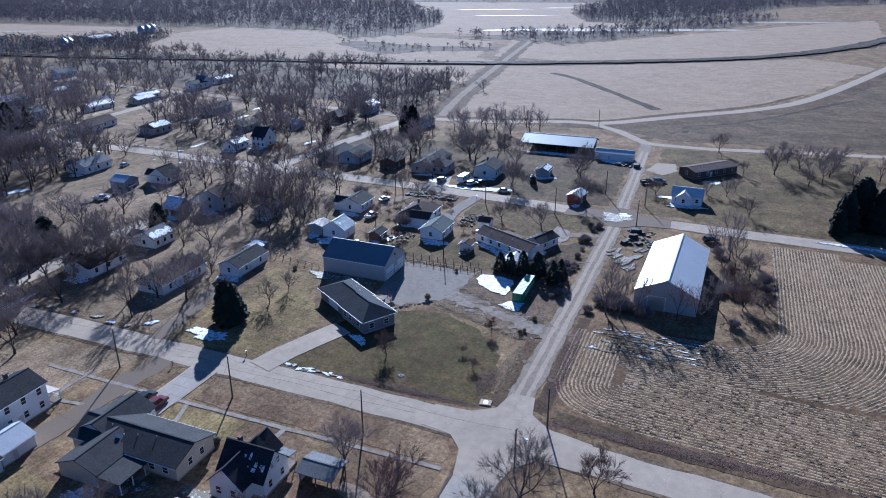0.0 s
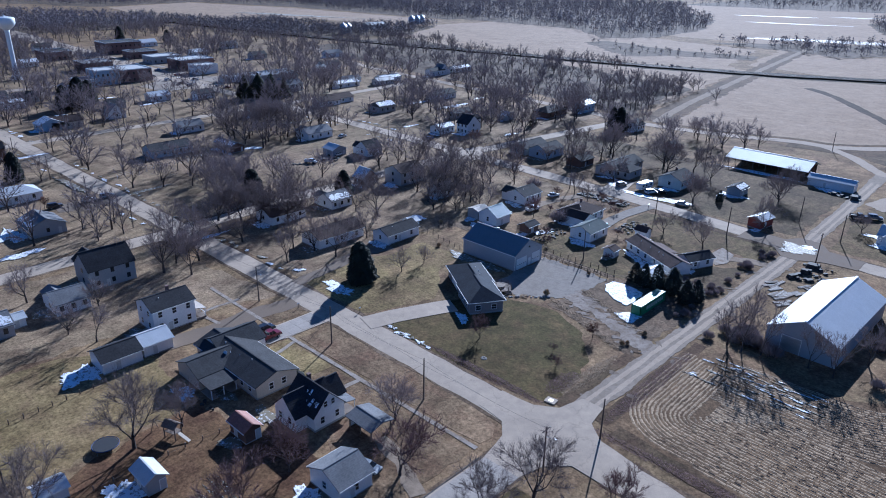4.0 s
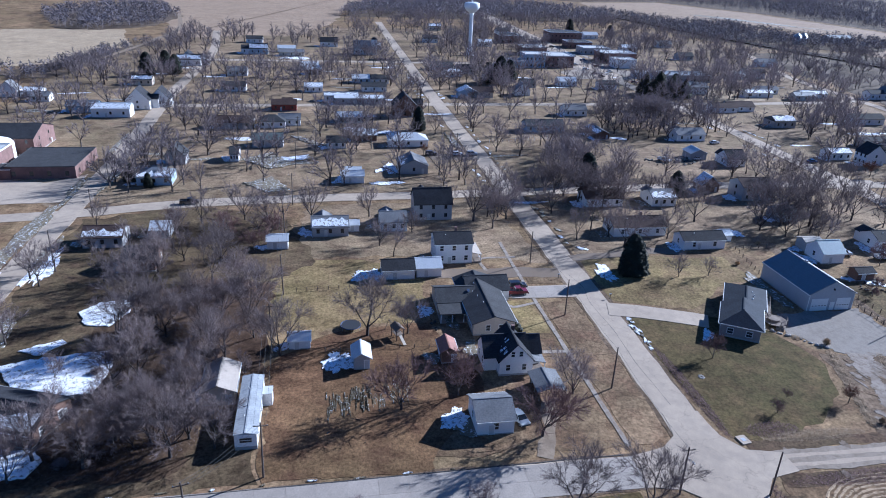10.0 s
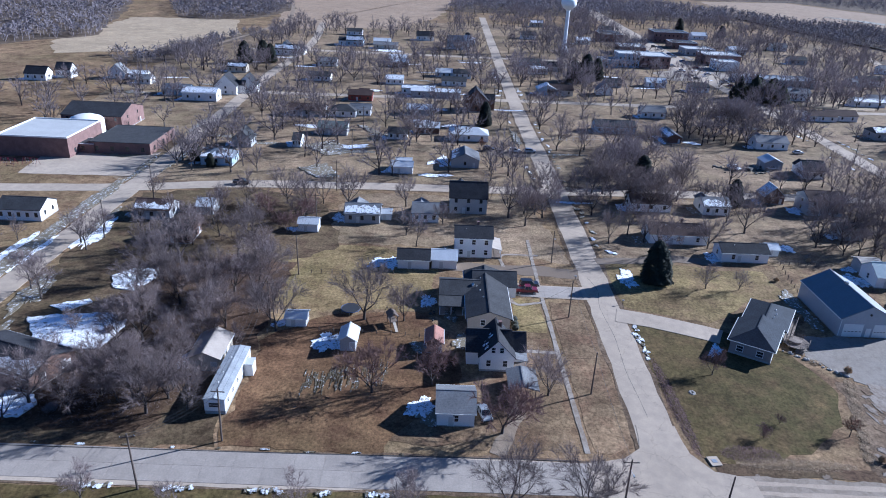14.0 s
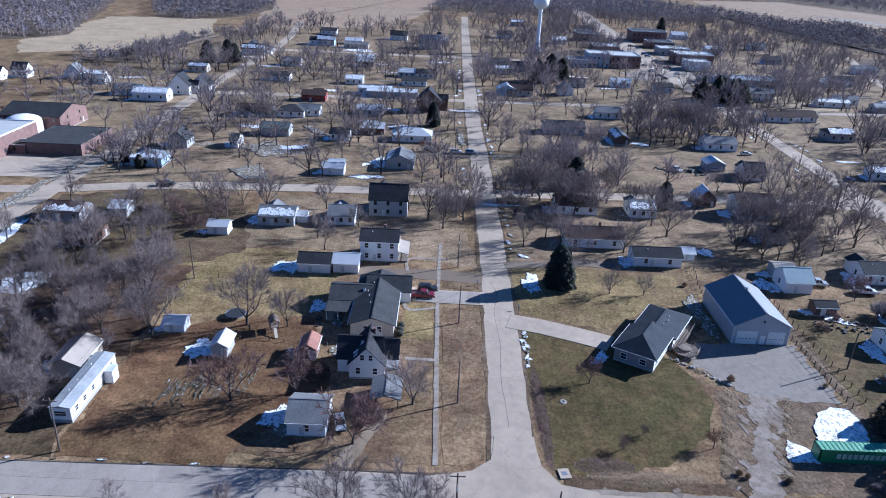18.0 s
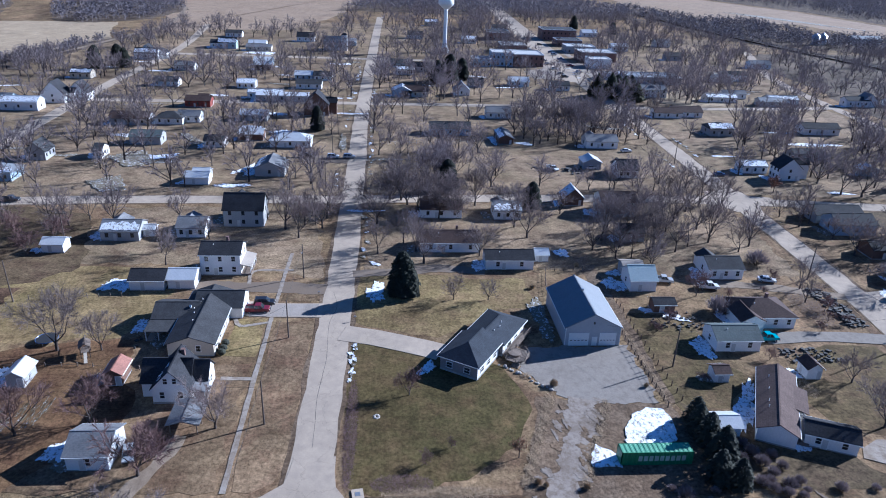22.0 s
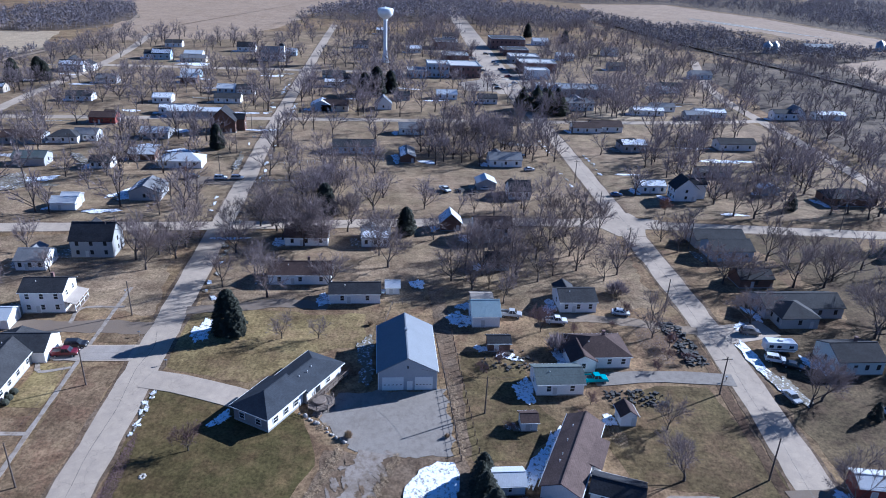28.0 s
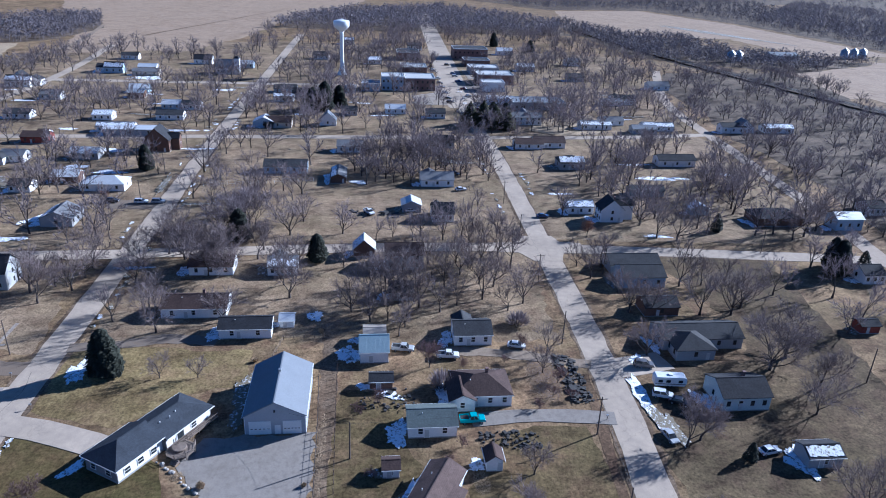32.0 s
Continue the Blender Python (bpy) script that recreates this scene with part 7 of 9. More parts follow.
e = house(-303.3, -54.1, 9.0, 10.9, 4.6, 0, WHITE, SHINGLE_DARK, name="house", storeys=2, pitch=1.0, fine=False)
gable_wing(e, -1.8, 3.8, 9.8, 4.5, 4.5, 90, WHITE, SHINGLE_DARK, 0.8, 1)
house(-310.0, -45.4, 9.0, 9.7, 4.0, 0, WHITE, SHINGLE_DARK, name="house", pitch=1.0, fine=False)
house(-296.0, -77.1, 13.6, 8.0, 3.2, 90, BLUEWALL, METAL_BLUE, name="shop", win=(0, 1), fine=False)
house(-319.8, -102.9, 8.1, 7.0, 2.8, 90, WHITE, SHINGLE_LIGHT, name="garage", fine=False)
house(-331.0, -121.5, 7.0, 9.0, 3.6, 0, WHITE, SHINGLE_LIGHT, name="house", pitch=0.9, fine=False)
house(-443.7, -53.8, 8.0, 9.9, 4.0, 0, WHITE, SHINGLE_DARK, name="house", pitch=0.9, fine=False)
e = house(-497.7, -17.6, 13.8, 9.0, 3.8, 90, WHITE, SHINGLE_DARK, name="house", fine=False)
gable_wing(e, -2.8, 3.1, 8.1, 6.0, 3.7, 90, WHITE, SHINGLE_DARK, 0.55, 1)
house(-508.2, 7.6, 13.1, 8.0, 3.0, 90, WHITE, METAL_WHITE, name="house", fine=False)
house(-425.2, 25.2, 11.9, 9.0, 3.0, 90, BLUEWALL, METAL_WHITE, name="house", fine=False)
house(-378.8, 56.2, 10.3, 8.0, 3.0, 90, BLUEWALL, METAL_WHITE, name="house", fine=False)
e = house(-377.7, 67.6, 10.4, 8.0, 3.0, 90, WHITE, SHINGLE_GREY, name="house", fine=False)
gable_wing(e, -2.1, 2.8, 7.2, 5.2, 2.9, 90, WHITE, SHINGLE_GREY, 0.55, 1)
house(-349.2, 28.1, 9.8, 8.0, 3.0, 90, WHITE, METAL_WHITE, name="house", snowy=0.8, fine=False)
house(-185.8, -23.4, 11.0, 9.0, 3.0, 90, BLUEWALL, METAL_BLUE, name="house", hip=True, snowy=0.4, fine=False)
house(-209.6, -21.0, 8.0, 7.1, 3.4, 0, GREYWALL, SHINGLE_GREY, name="house", pitch=0.9, fine=False)
house(-212.7, -0.6, 3.1, 8.0, 3.0, 90, WHITE, SHINGLE_GREY, name="house", fine=False)
house(-133.0, -25.8, 10.0, 8.0, 3.0, 90, GREYWALL, SHINGLE_BROWN, name="house", snowy=0.5, fine=False)
house(-117.8, -13.5, 7.7, 9.0, 2.9, 90, BROWNWALL, SHINGLE_GREY, name="house", fine=False)
house(-137.5, -12.6, 4.9, 6.0, 2.6, 90, GREYWALL, METAL_WHITE, name="garage", win=(0, 0), fine=False)
house(-128.7, -60.4, 12.0, 9.0, 3.4, 90, WHITE, SHINGLE_GREY, name="house", win=(5, 2), fine=False)
house(-60.1, 12.3, 9.0, 5.5, 2.8, 0, BEIGE, ROOF_TAN, name="house", win=(1, 0))
e = house(-155.8, 122.3, 12.5, 8.0, 3.0, 90, WHITE, SHINGLE_BROWN, name="house", fine=False)
gable_wing(e, -2.5, 2.8, 7.2, 6.0, 2.9, 90, WHITE, SHINGLE_BROWN, 0.55, 1)
e = house(-155.0, 142.8, 8.4, 8.0, 3.0, 90, WHITE, SHINGLE_LIGHT, name="house", snowy=0.5, fine=False)
gable_wing(e, -1.7, 2.8, 7.2, 4.2, 2.9, 90, WHITE, SHINGLE_LIGHT, 0.55, 1)
house(-159.2, 179.0, 11.5, 9.0, 5.0, 90, GREYWALL, SHINGLE_BROWN, name="house", storeys=2, fine=False)
house(-167.3, 166.8, 6.0, 6.6, 2.8, 0, BROWNWALL, METAL_WHITE, name="shed", pitch=0.9, snowy=0.8, win=(0, 0), fine=False)
house(-137.9, 177.1, 6.5, 7.0, 2.8, 90, GREYWALL, SHINGLE_GREY, name="house", win=(1, 1), fine=False)
house(-155.0, 250.6, 16.1, 8.6, 2.8, 90, GREYWALL, SHINGLE_GREY, name="house", fine=False)
e = house(-413.0, 337.7, 16.5, 8.0, 4.4, 90, WHITE, SHINGLE_DARK, name="house", storeys=2, fine=False)
gable_wing(e, -3.3, 2.8, 7.2, 6.0, 4.3, 90, WHITE, SHINGLE_DARK, 0.55, 1)
house(-342.3, 296.9, 18.0, 8.0, 2.8, 90, WHITE, METAL_BLUE, name="house", snowy=0.6, fine=False)
house(-340.5, 332.9, 18.0, 8.0, 2.8, 90, WHITE, SHINGLE_LIGHT, name="house", snowy=0.7, fine=False)
house(-356.1, 259.0, 12.0, 15.5, 3.2, 0, GREYWALL, SHINGLE_LIGHT, name="shop", fine=False)
house(-442.0, -44.8, 8.0, 9.1, 4.0, 0, WHITE, SHINGLE_DARK, name="house", fine=False)
house(-264.2, -6.1, 16.6, 9.0, 3.0, 90, GREYWALL, SHINGLE_BROWN, name="house", fine=False)
house(-269.8, 17.6, 9.6, 8.0, 3.0, 90, WHITE, SHINGLE_LIGHT, name="house", fine=False)
house(-229.7, 37.5, 7.8, 7.0, 2.8, 90, WHITE, SHINGLE_GREY, name="garage", fine=False)
house(-380.1, 60.7, 18.0, 7.0, 2.8, 90, WHITE, SHINGLE_GREY, name="garage", fine=False)
house(-299.0, 248.7, 14.0, 8.0, 3.0, 90, WHITE, SHINGLE_BROWN, name="house", fine=False)
house(-353.1, 309.8, 14.0, 7.0, 3.0, 90, WHITE, SHINGLE_LIGHT, name="house", fine=False)
house(-408.3, 328.3, 13.3, 7.0, 3.0, 90, WHITE, METAL_BLUE, name="house", fine=False)
house(-337.2, 376.3, 14.0, 7.0, 4.0, 90, WHITE, SHINGLE_GREY, name="house", fine=False)
house(-188.6, 345.6, 10.4, 7.0, 4.6, 90, BLUEWALL, METAL_WHITE, name="house", fine=False)
house(-333.0, 322.2, 14.0, 7.0, 3.0, 90, GREYWALL, METAL_BLUE, name="house", fine=False)
house(-187.2, 42.3, 5.4, 6.0, 2.6, 90, GREYWALL, METAL_WHITE, name="house", win=(0, 0), fine=False)

for x, y, L, W, H, wall, roof, pitch, nm, lab in (
        (-286, -62, 16.5, 8, 4.0, WHITE, METAL_WHITE, 0.5, "barn", "long white barn with an arched white metal roof"),
        (-437, -52, 15, 8, 4.2, WHITE, SHINGLE_DARK, 0.7, "house", ""), (-495, -12, 13, 8, 4.4, BLUEWALL, SHINGLE_DARK, 0.8, "house", ""),
        (-488, 12, 18, 8, 3.0, BEIGE, SHINGLE_LIGHT, 0.4, "house", ""), (-408, 28, 10, 7, 3.4, BROWNWALL, METAL_WHITE, 0.5, "shed", ""),
        (-301, 14, 12, 8, 3.2, REDWALL, SHINGLE_BROWN, 0.45, "house", ""), (-318, 52, 26, 9, 3.2, GREYWALL, METAL_WHITE, 0.18, "shop", "long low grey building with a white-edged roof"),
        (-338, 121, 14, 9, 3.2, BEIGE, SHINGLE_BROWN, 0.5, "house", ""), (-405, 117, 12, 8, 3.2, WHITE, SHINGLE_DARK, 0.5, "house", ""), (-418, 128, 12, 8, 3.4, GREYWALL, SHINGLE_DARK, 0.6, "house", ""),
        (-331, -110, 8.5, 7, 3.0, WHITE, METAL_WHITE, 0.4, "garage", ""), (-318, -158, 11, 8, 3.6, WHITE, SHINGLE_DARK, 0.8, "house", ""), (-327, -148, 8, 7, 4.6, WHITE, SHINGLE_GREY, 0.9, "house", ""),
        (-352, 62, 14, 8, 3.0, WHITE, SHINGLE_GREY, 0.45, "house", ""), (-275, 45, 12, 8, 3.0, GREYWALL, METAL_WHITE, 0.4, "house", ""), (-350, -15, 13, 8, 3.0, WHITE, SHINGLE_GREY, 0.45, "house", ""),
        (-366, -66, 11, 8, 3.2, BEIGE, SHINGLE_DARK, 0.5, "house", ""), (-400, -18, 12, 8, 3.2, WHITE, SHINGLE_LIGHT, 0.5, "house", ""), (-545, 40, 14, 9, 4.0, WHITE, SHINGLE_DARK, 0.7, "house", ""),
        (-560, -20, 13, 8, 3.4, WHITE, SHINGLE_GREY, 0.5, "house", ""), (-530, 75, 12, 8, 3.4, BLUEWALL, METAL_WHITE, 0.5, "house", ""), (-585, 130, 13, 9, 3.6, WHITE, SHINGLE_DARK, 0.6, "house", ""),
        (-565, 175, 12, 9, 3.6, WHITE, METAL_WHITE, 0.5, "house", ""), (-660, 215, 14, 9, 4.0, WHITE, SHINGLE_GREY, 0.6, "house", ""), (-690, 150, 13, 9, 4.0, BEIGE, SHINGLE_DARK, 0.6, "house", ""),
        (-545, 300, 14, 10, 4.0, WHITE, METAL_WHITE, 0.4, "house", ""), (-500, 330, 13, 9, 3.6, GREYWALL, SHINGLE_GREY, 0.5, "house", ""), (-580, 350, 14, 9, 3.8, WHITE, SHINGLE_LIGHT, 0.6, "house", ""),
        (-640, 300, 15, 10, 4.0, WHITE, METAL_WHITE, 0.5, "house", ""), (-470, 385, 16, 9, 3.6, WHITE, SHINGLE_LIGHT, 0.5, "house", ""), (-365, 208, 11, 8, 3.2, WHITE, SHINGLE_GREY, 0.5, "house", ""),
        (-375, 185, 12, 8, 3.2, WHITE, METAL_WHITE, 0.5, "house", ""), (-300, 205, 12, 8, 3.2, GREYWALL, SHINGLE_DARK, 0.6, "house", ""), (-290, 160, 12, 8, 3.2, WHITE, SHINGLE_LIGHT, 0.5, "house", "")):
    house(x, y, L, W, H, 90, wall, roof, pitch, name=nm, fine=False, snowy=0.7 if int(x + y) % 3 == 0 else 0.0, label=lab)


# ---- trees ----
plant(-101.3, 109.6, 11.4, "spruce", 1)
for x, y, h, k in ((-77.1, 39.8, 15.4, "near"), (-77.1, 48.4, 10.0, "near"), (-71.1, 22.1, 13.5, "near"), (-71.6, 11.5, 11.8, "near"), (-50.8, 44.0, 11.5, "round"),
                   (-51.9, 76.3, 11.5, "near"), (-40.6, 67.0, 13.6, "round"), (-53.8, 54.9, 10.0, "round"), (-21.8, 77.6, 13.2, "near"), (-23.1, 66.7, 12.6, "near"), (-11.6, 84.3, 8.5, "round"),
                   (-20.2, 52.9, 11.0, "near"), (-22, 36, 7.5, "near"), (-19, 20, 8.0, "near"), (-22.5, 5, 7.0, "near")):
    plant(x, y, h, k)
for x, y, h, k in ((-98.8, 121.5, 7.2, "near"), (-98.7, 129.8, 6.2, "near"), (-60.8, 109.8, 6.0, "round"), (-41.9, 112.0, 2.8, "round"), (-46.0, 116.5, 2.2, "round"),
                   (-131.8, 211.0, 14.5, "near"), (-124.8, 178.1, 12.0, "near"), (-122.7, 168.3, 11.5, "near"), (-97.1, 208.4, 8.8, "near"), (-63.2, 198.7, 9.2, "near"), (-49.4, 196.2, 11.2, "near"),
                   (-78.3, 265.2, 13.0, "near"), (-141.7, 268.0, 11.2, "near"), (-141.6, 275.3, 10.3, "near"), (-127.1, 273.0, 15.5, "near")):
    plant(x, y, h, k)
for x, y, h, k in ((-135.8, 80.8, 14.5, "near"), (-132.3, 110.2, 12.0, "near"), (-124.0, 130.7, 11.5, "near"), (-154.9, 211.9, 17.0, "near"), (-160, 203.3, 12.5, "near"), (-160, 195.5, 12.5, "near"),
                   (-158.9, 186.4, 13.0, "near"), (-156.5, 114.7, 16.0, "near"), (-158.8, 122.1, 15.0, "near"), (-145.5, 81.5, 12.0, "mid"), (-150, 70, 11.0, "mid")):
    plant(x, y, h, k)
# north corner and round the warehouse
for x, y, h, k in ((-1.1, 318.7, 11.3, "near"), (20.4, 288.9, 15.5, "near"), (30.1, 301.4, 12.5, "near"), (37.5, 304.2, 10.5, "near"), (43.9, 306.7, 11.6, "near"), (9.0, 282.8, 7.3, "near"), (-20.1, 245.9, 7.4, "near"),
                   (-3.0, 253.0, 6.3, "near"), (3.8, 252.9, 8.3, "near"), (6.4, 258.7, 7.3, "near"), (11.1, 232.0, 8.7, "near"), (-41.0, 222.0, 13.5, "near")):
    plant(x, y, h, k)
for x, y, h in ((-20.6, 146.0, 12.5), (-17.2, 145.5, 15.5), (-13.6, 147.0, 15.0), (-4.6, 148.8, 11.5), (0.2, 148.6, 12.0), (4.2, 158.5, 11.5), (7.5, 184.2, 12.5), (11.1, 178.6, 9.6), (12.5, 169.5, 8.7), (5.7, 200.0, 14.0), (1.5, 199.5, 9.0), (-21.5, 158, 9.0), (-22.5, 166, 8.5), (6.0, 192.0, 12.0)):
    plant(x, y, h, "mid", wide=0.8)
scatter(3.2, 15.5, 150, 202, 12, 3, 6.5, ("mid", "round"), 61, 2.2)
scatter(2, 16.5, 148, 203, 9, 1.5, 3.4, ("bush",), 69, 1.6)

scatter(-24, -2, 146, 152, 7, 1.5, 4, ("bush",), 62, 1.2)

scatter(-26, -17, 146, 190, 6, 1.5, 3.4, ("bush",), 63, 1.6)

for x, y, h in ((38, 229, 15), (42, 236, 18), (47, 231, 16), (44, 243, 17), (51, 240, 16), (55, 233, 15), (36, 224, 10), (60, 226, 12)):
    plant(x, y, h * 0.84, "spruce", int(x), wide=0.95)
scatter(14, 75, 262, 325, 12, 8, 13, ("near", "mid"), 64, 6)

# evergreens by the container
for x, y, h in ((-48.6, 160.2, 6.4), (-45.4, 160.8, 7.2), (-36.5, 158.9, 6.5), (-35.0, 161.5, 6.0), (-41.5, 161.6, 7.2), (-51.8, 161.2, 5.6)):
    plant(x, y, h, "cedar", wide=1.15)
scatter(-36, -31.8, 146, 206, 20, 1.0, 2.3, ("bush",), 65, 1.6)

scatter(-50, -36, 158, 172, 10, 1.0, 2.4, ("bush",), 66, 1.8)

plant(-43.1, 127.5, 4.2, "red_bush"), plant(-63.2, 137.8, 1.9, "straw"), plant(-36.8, 129.4, 1.4, "straw"), plant(-35.6, 137.0, 1.3, "straw"), plant(-36.2, 130.6, 1.2, "straw")
plant(-216, 71.5, 5.0, "red_bush"), plant(-185, 246, 5.0, "red_bush"), plant(-117.5, 156, 1.5, "straw"), plant(-104.5, 141.5, 1.4, "straw"), plant(-62.5, 156.0, 1.2, "straw")
for x, y, h in ((-162.0, 152.5, 9.0), (-257.2, 75.2, 11.0), (-379.8, 143.4, 17.0), (-388.4, 151.4, 13.6), (-382, 136, 13), (-355.8, 240.4, 11.4), (-352, 247, 12), (-148.7, 317.0, 11.8), (-150.9, 326.8, 7), (-178.9, 226 - 100, 11), (-64.8, 242.6, 4.4)):
    plant(x, y, h, "spruce" if h > 7 else "cedar")
for x, y, h in ((-185.9, -31.8, 6.5), (-180, -25, 5), (-395, -70, 14), (-410, -62, 13), (-402, -55, 12), (-700, 300, 14), (-660, 330, 12)):
    plant(x, y, h, "spruce")
# tall yard and street trees, one by one
for x, y, h in ((-143.3, 15.5, 12.7), (-143.6, 28, 15), (-147.9, 45.1, 11.3), (-234.6, -11.5, 12.5), (-217.9, 42.9, 15.3), (-244.4, 2.6, 15), (-136.7, 81.1, 16.5), (-142, 76.3, 16), (-167.6, 106.5, 18), (-167.7, 110.2, 17), (-167.8, 113.6, 16.5),
                (-152, 121.5, 16.6), (-238.5, 106.8, 13.1), (-248.5, 120.1, 13.5), (-250.4, 81.7, 11), (-213, 130.6, 12.9), (-126.7, 113.5, 12.3), (-170.2, 135, 13.6)):
    if not any((x - a) ** 2 + (y - b) ** 2 < 12 for a, b in SPOTS):
        plant(x, y, h, "near" if x > -200 else "mid", wide=1.08)
for x, y, h in ((-137, 146.3, 17.2), (-256.5, 162.6, 16.4), (-257.3, 173, 18), (-260.1, 183.9, 18), (-259, 195.5, 17), (-262, 168, 17), (-263, 178, 17), (-264, 189, 18), (-296.2, 241.3, 15.7), (-212, 210.1, 9.2), (-175.3, 201.8, 11.2), (-175.5, 206.9, 12.2), (-164.4, 209.6, 15.6),
                (-142.4, 204.4, 13.6), (-144.6, 200.6, 11.9), (-131.9, 211.4, 17), (-94.7, 209, 12), (-131.3, 172.3, 17), (-135.3, 168, 16.4), (-136.4, 176.8, 17), (-130.4, 181.7, 17.1), (-222.9, 267.1, 14), (-178.9, 268.9, 16.3), (-176.8, 275.5, 16.7), (-141.2, 260.8, 16.5)):
    if not any((x - a) ** 2 + (y - b) ** 2 < 12 for a, b in SPOTS):
        plant(x, y, h, "near" if x > -200 else "mid", wide=1.08)
for x, y, h in ((-296.2, 310.6, 14.6), (-286.9, 345, 14), (-224, 306, 17), (-296.3, 328.8, 11.8), (-123.4, 259.1, 15.5), (-123.1, 268.1, 15.6), (-125.6, 239.6, 14), (-123.8, 245.4, 12.9), (-185.1, 332.5, 17), (-179.6, 324.5, 16), (-104.4, 211.1, 10),
                (-235.5, 332.5, 11.5), (-237.6, 339.1, 12.8), (-127.8, -8.2, 11.4), (-123.8, -27, 8.8), (-111.2, -37.3, 11), (-107, -34, 10), (-115, -33, 10), (-80.7, -31.4, 10.8), (-67.3, -18.1, 6), (-72.5, 10.3, 13.4), (-101.3, 10.1, 11.8), (-80.8, -1.1, 14.5), (-155, 240.9, 13.5)):
    if not any((x - a) ** 2 + (y - b) ** 2 < 12 for a, b in SPOTS):
        plant(x, y, h, "near" if x > -200 else "mid", wide=1.08)
for x, y, h in ((-69.4, 231.6, 13.5), (-71.2, 235.2, 11.5), (-95.8, 264.2, 18.0), (-103.4, 236.2, 12.2), (-52.5, 264.5, 13.5), (-49.5, 256.5, 12.5)):
    plant(x, y, h, "near", wide=1.05)
plant(-100.7, 271.1, 15.5, "near", 3, wide=1.45), plant(-88.5, 272.5, 12.5, "near", 5, wide=1.25)
plant(-179.8, 243.9, 7, "red_bush"), plant(-92, 184.2, 5, "bush"), plant(-119.5, 206.9, 4.6, "bush"), plant(-100.5, 182, 8, "round", wide=0.75), plant(-185.2, 293.9, 7, "cedar"), plant(-152.6, 317.1, 11, "spruce", wide=0.8)
# the wooded lots along the cross street
scatter(-108, -62, -10, 16, 8, 12, 16, ("near",), 1, 6.5)
scatter(-74, -40, -10, 13, 4, 8, 12, ("near",), 13, 5)
scatter(-150, -106, -32, 14, 9, 9, 14, ("near",), 14, 6.0)
scatter(-112, -38, -62, -34, 14, 7, 12, ("near", "mid"), 26, 5)

grove(-60, -36, -130, -45, 21, 9, 15, 2, 4.8, "mid", "leafless trees along the cross street")

for x, y, h in ((-46, 3, 14.0), (-56, 8, 15.0), (-41.5, -6, 12.0), (-65, -3, 14.5), (-44, 13, 11.0), (-39.5, -16, 11.0), (-86, -4, 15.0)):
    plant(x, y, h, "near")
for x, y, h in ((-44, -14, 14.0), (-48, -3, 15.0), (-41, -25, 12.5), (-42.5, 6.5, 13.0)):
    plant(x, y, h, "near", wide=1.1)
scatter(-66, -40, 0, 16, 5, 5, 9, ("near",), 3, 2.5)
scatter(-92, -40, -14, 12, 7, 1.5, 2.6, ("bush",), 67, 2.2)

scatter(-150, -110, -38, 20, 6, 6, 11, ("mid", "round"), 4, 5)

scatter(-152, -116, 20, 86, 3, 8, 13, ("mid",), 5, 7)

# between the main street and the back street
scatter(-164, -124, 140, 200, 12, 9, 15, ("mid",), 6, 4.5)

scatter(-134, -112, 140, 214, 4, 8, 13, ("mid", "near"), 7, 4.5)

scatter(-110, -58, 160, 214, 12, 2, 4.5, ("round",), 8, 4)

scatter(-134, -112, 98, 124, 2, 11, 16, ("near",), 9, 5)

# beyond the back street
grove(-165, -110, 275, 335, 12, 10, 17, 10, 5.3, "mid", "leafless trees behind the houses of the back street")
scatter(-165, -104, 230, 262, 3, 8, 14, ("mid", "near"), 10, 5)

grove(-108, -86, 296, 338, 7, 9, 15, 11, 4.6, "mid", "leafless trees near the open shelter")


for x, y, h in ((-68.1, 10.6, 14), (-87.6, 9.0, 12), (-86.7, 17.0, 12), (-63.6, 15.5, 11.5), (-78.5, 16.5, 10), (-107.3, 12.5, 10), (-165.3, 107.6, 15.5), (-163.6, 112.2, 17), (-163.9, 119, 14), (-163.6, 126, 12.6), (-163.4, 134, 14), (-152.8, 127.2, 16.6), (-145, 143.8, 11), (-151, 87.6, 16), (-143, 86.8, 14), (-158, 87.2, 15), (-158, 101.5, 14), (-147, 102.6, 13), (-160.8, 147, 11), (-162.8, 140, 12)):
    if not any((x - a) ** 2 + (y - b) ** 2 < 9 for a, b in SPOTS):
        plant(x, y, h, "near", wide=1.08)
# farther down the town, round the open yards
OBST += [(-215, 170, 20), (-222, 206, 19), (-196, 178, 13), (-315, 322, 26), (-300, 268, 15), (-205, 150, 8)]
grove(-230, -174, 98, 158, 22, 11, 17, 14, 3.8, "mid", "many leafless trees in the gardens beyond the cross street")
grove(-192, -174, 158, 222, 10, 9, 14, 84, 4.8, "mid", "leafless trees along the cross street")
grove(-330, -262, 176, 226, 22, 12, 18, 85, 3.6)
grove(-400, -324, 222, 300, 26, 12, 18, 86, 3.6)
for x, y, h in ((-338.5, 239.0, 13.5), (-344.0, 233.0, 14.5), (-335.5, 245.5, 11.5), (-349.0, 226.5, 13.0)):
    plant(x, y, h, "pine", wide=1.3)

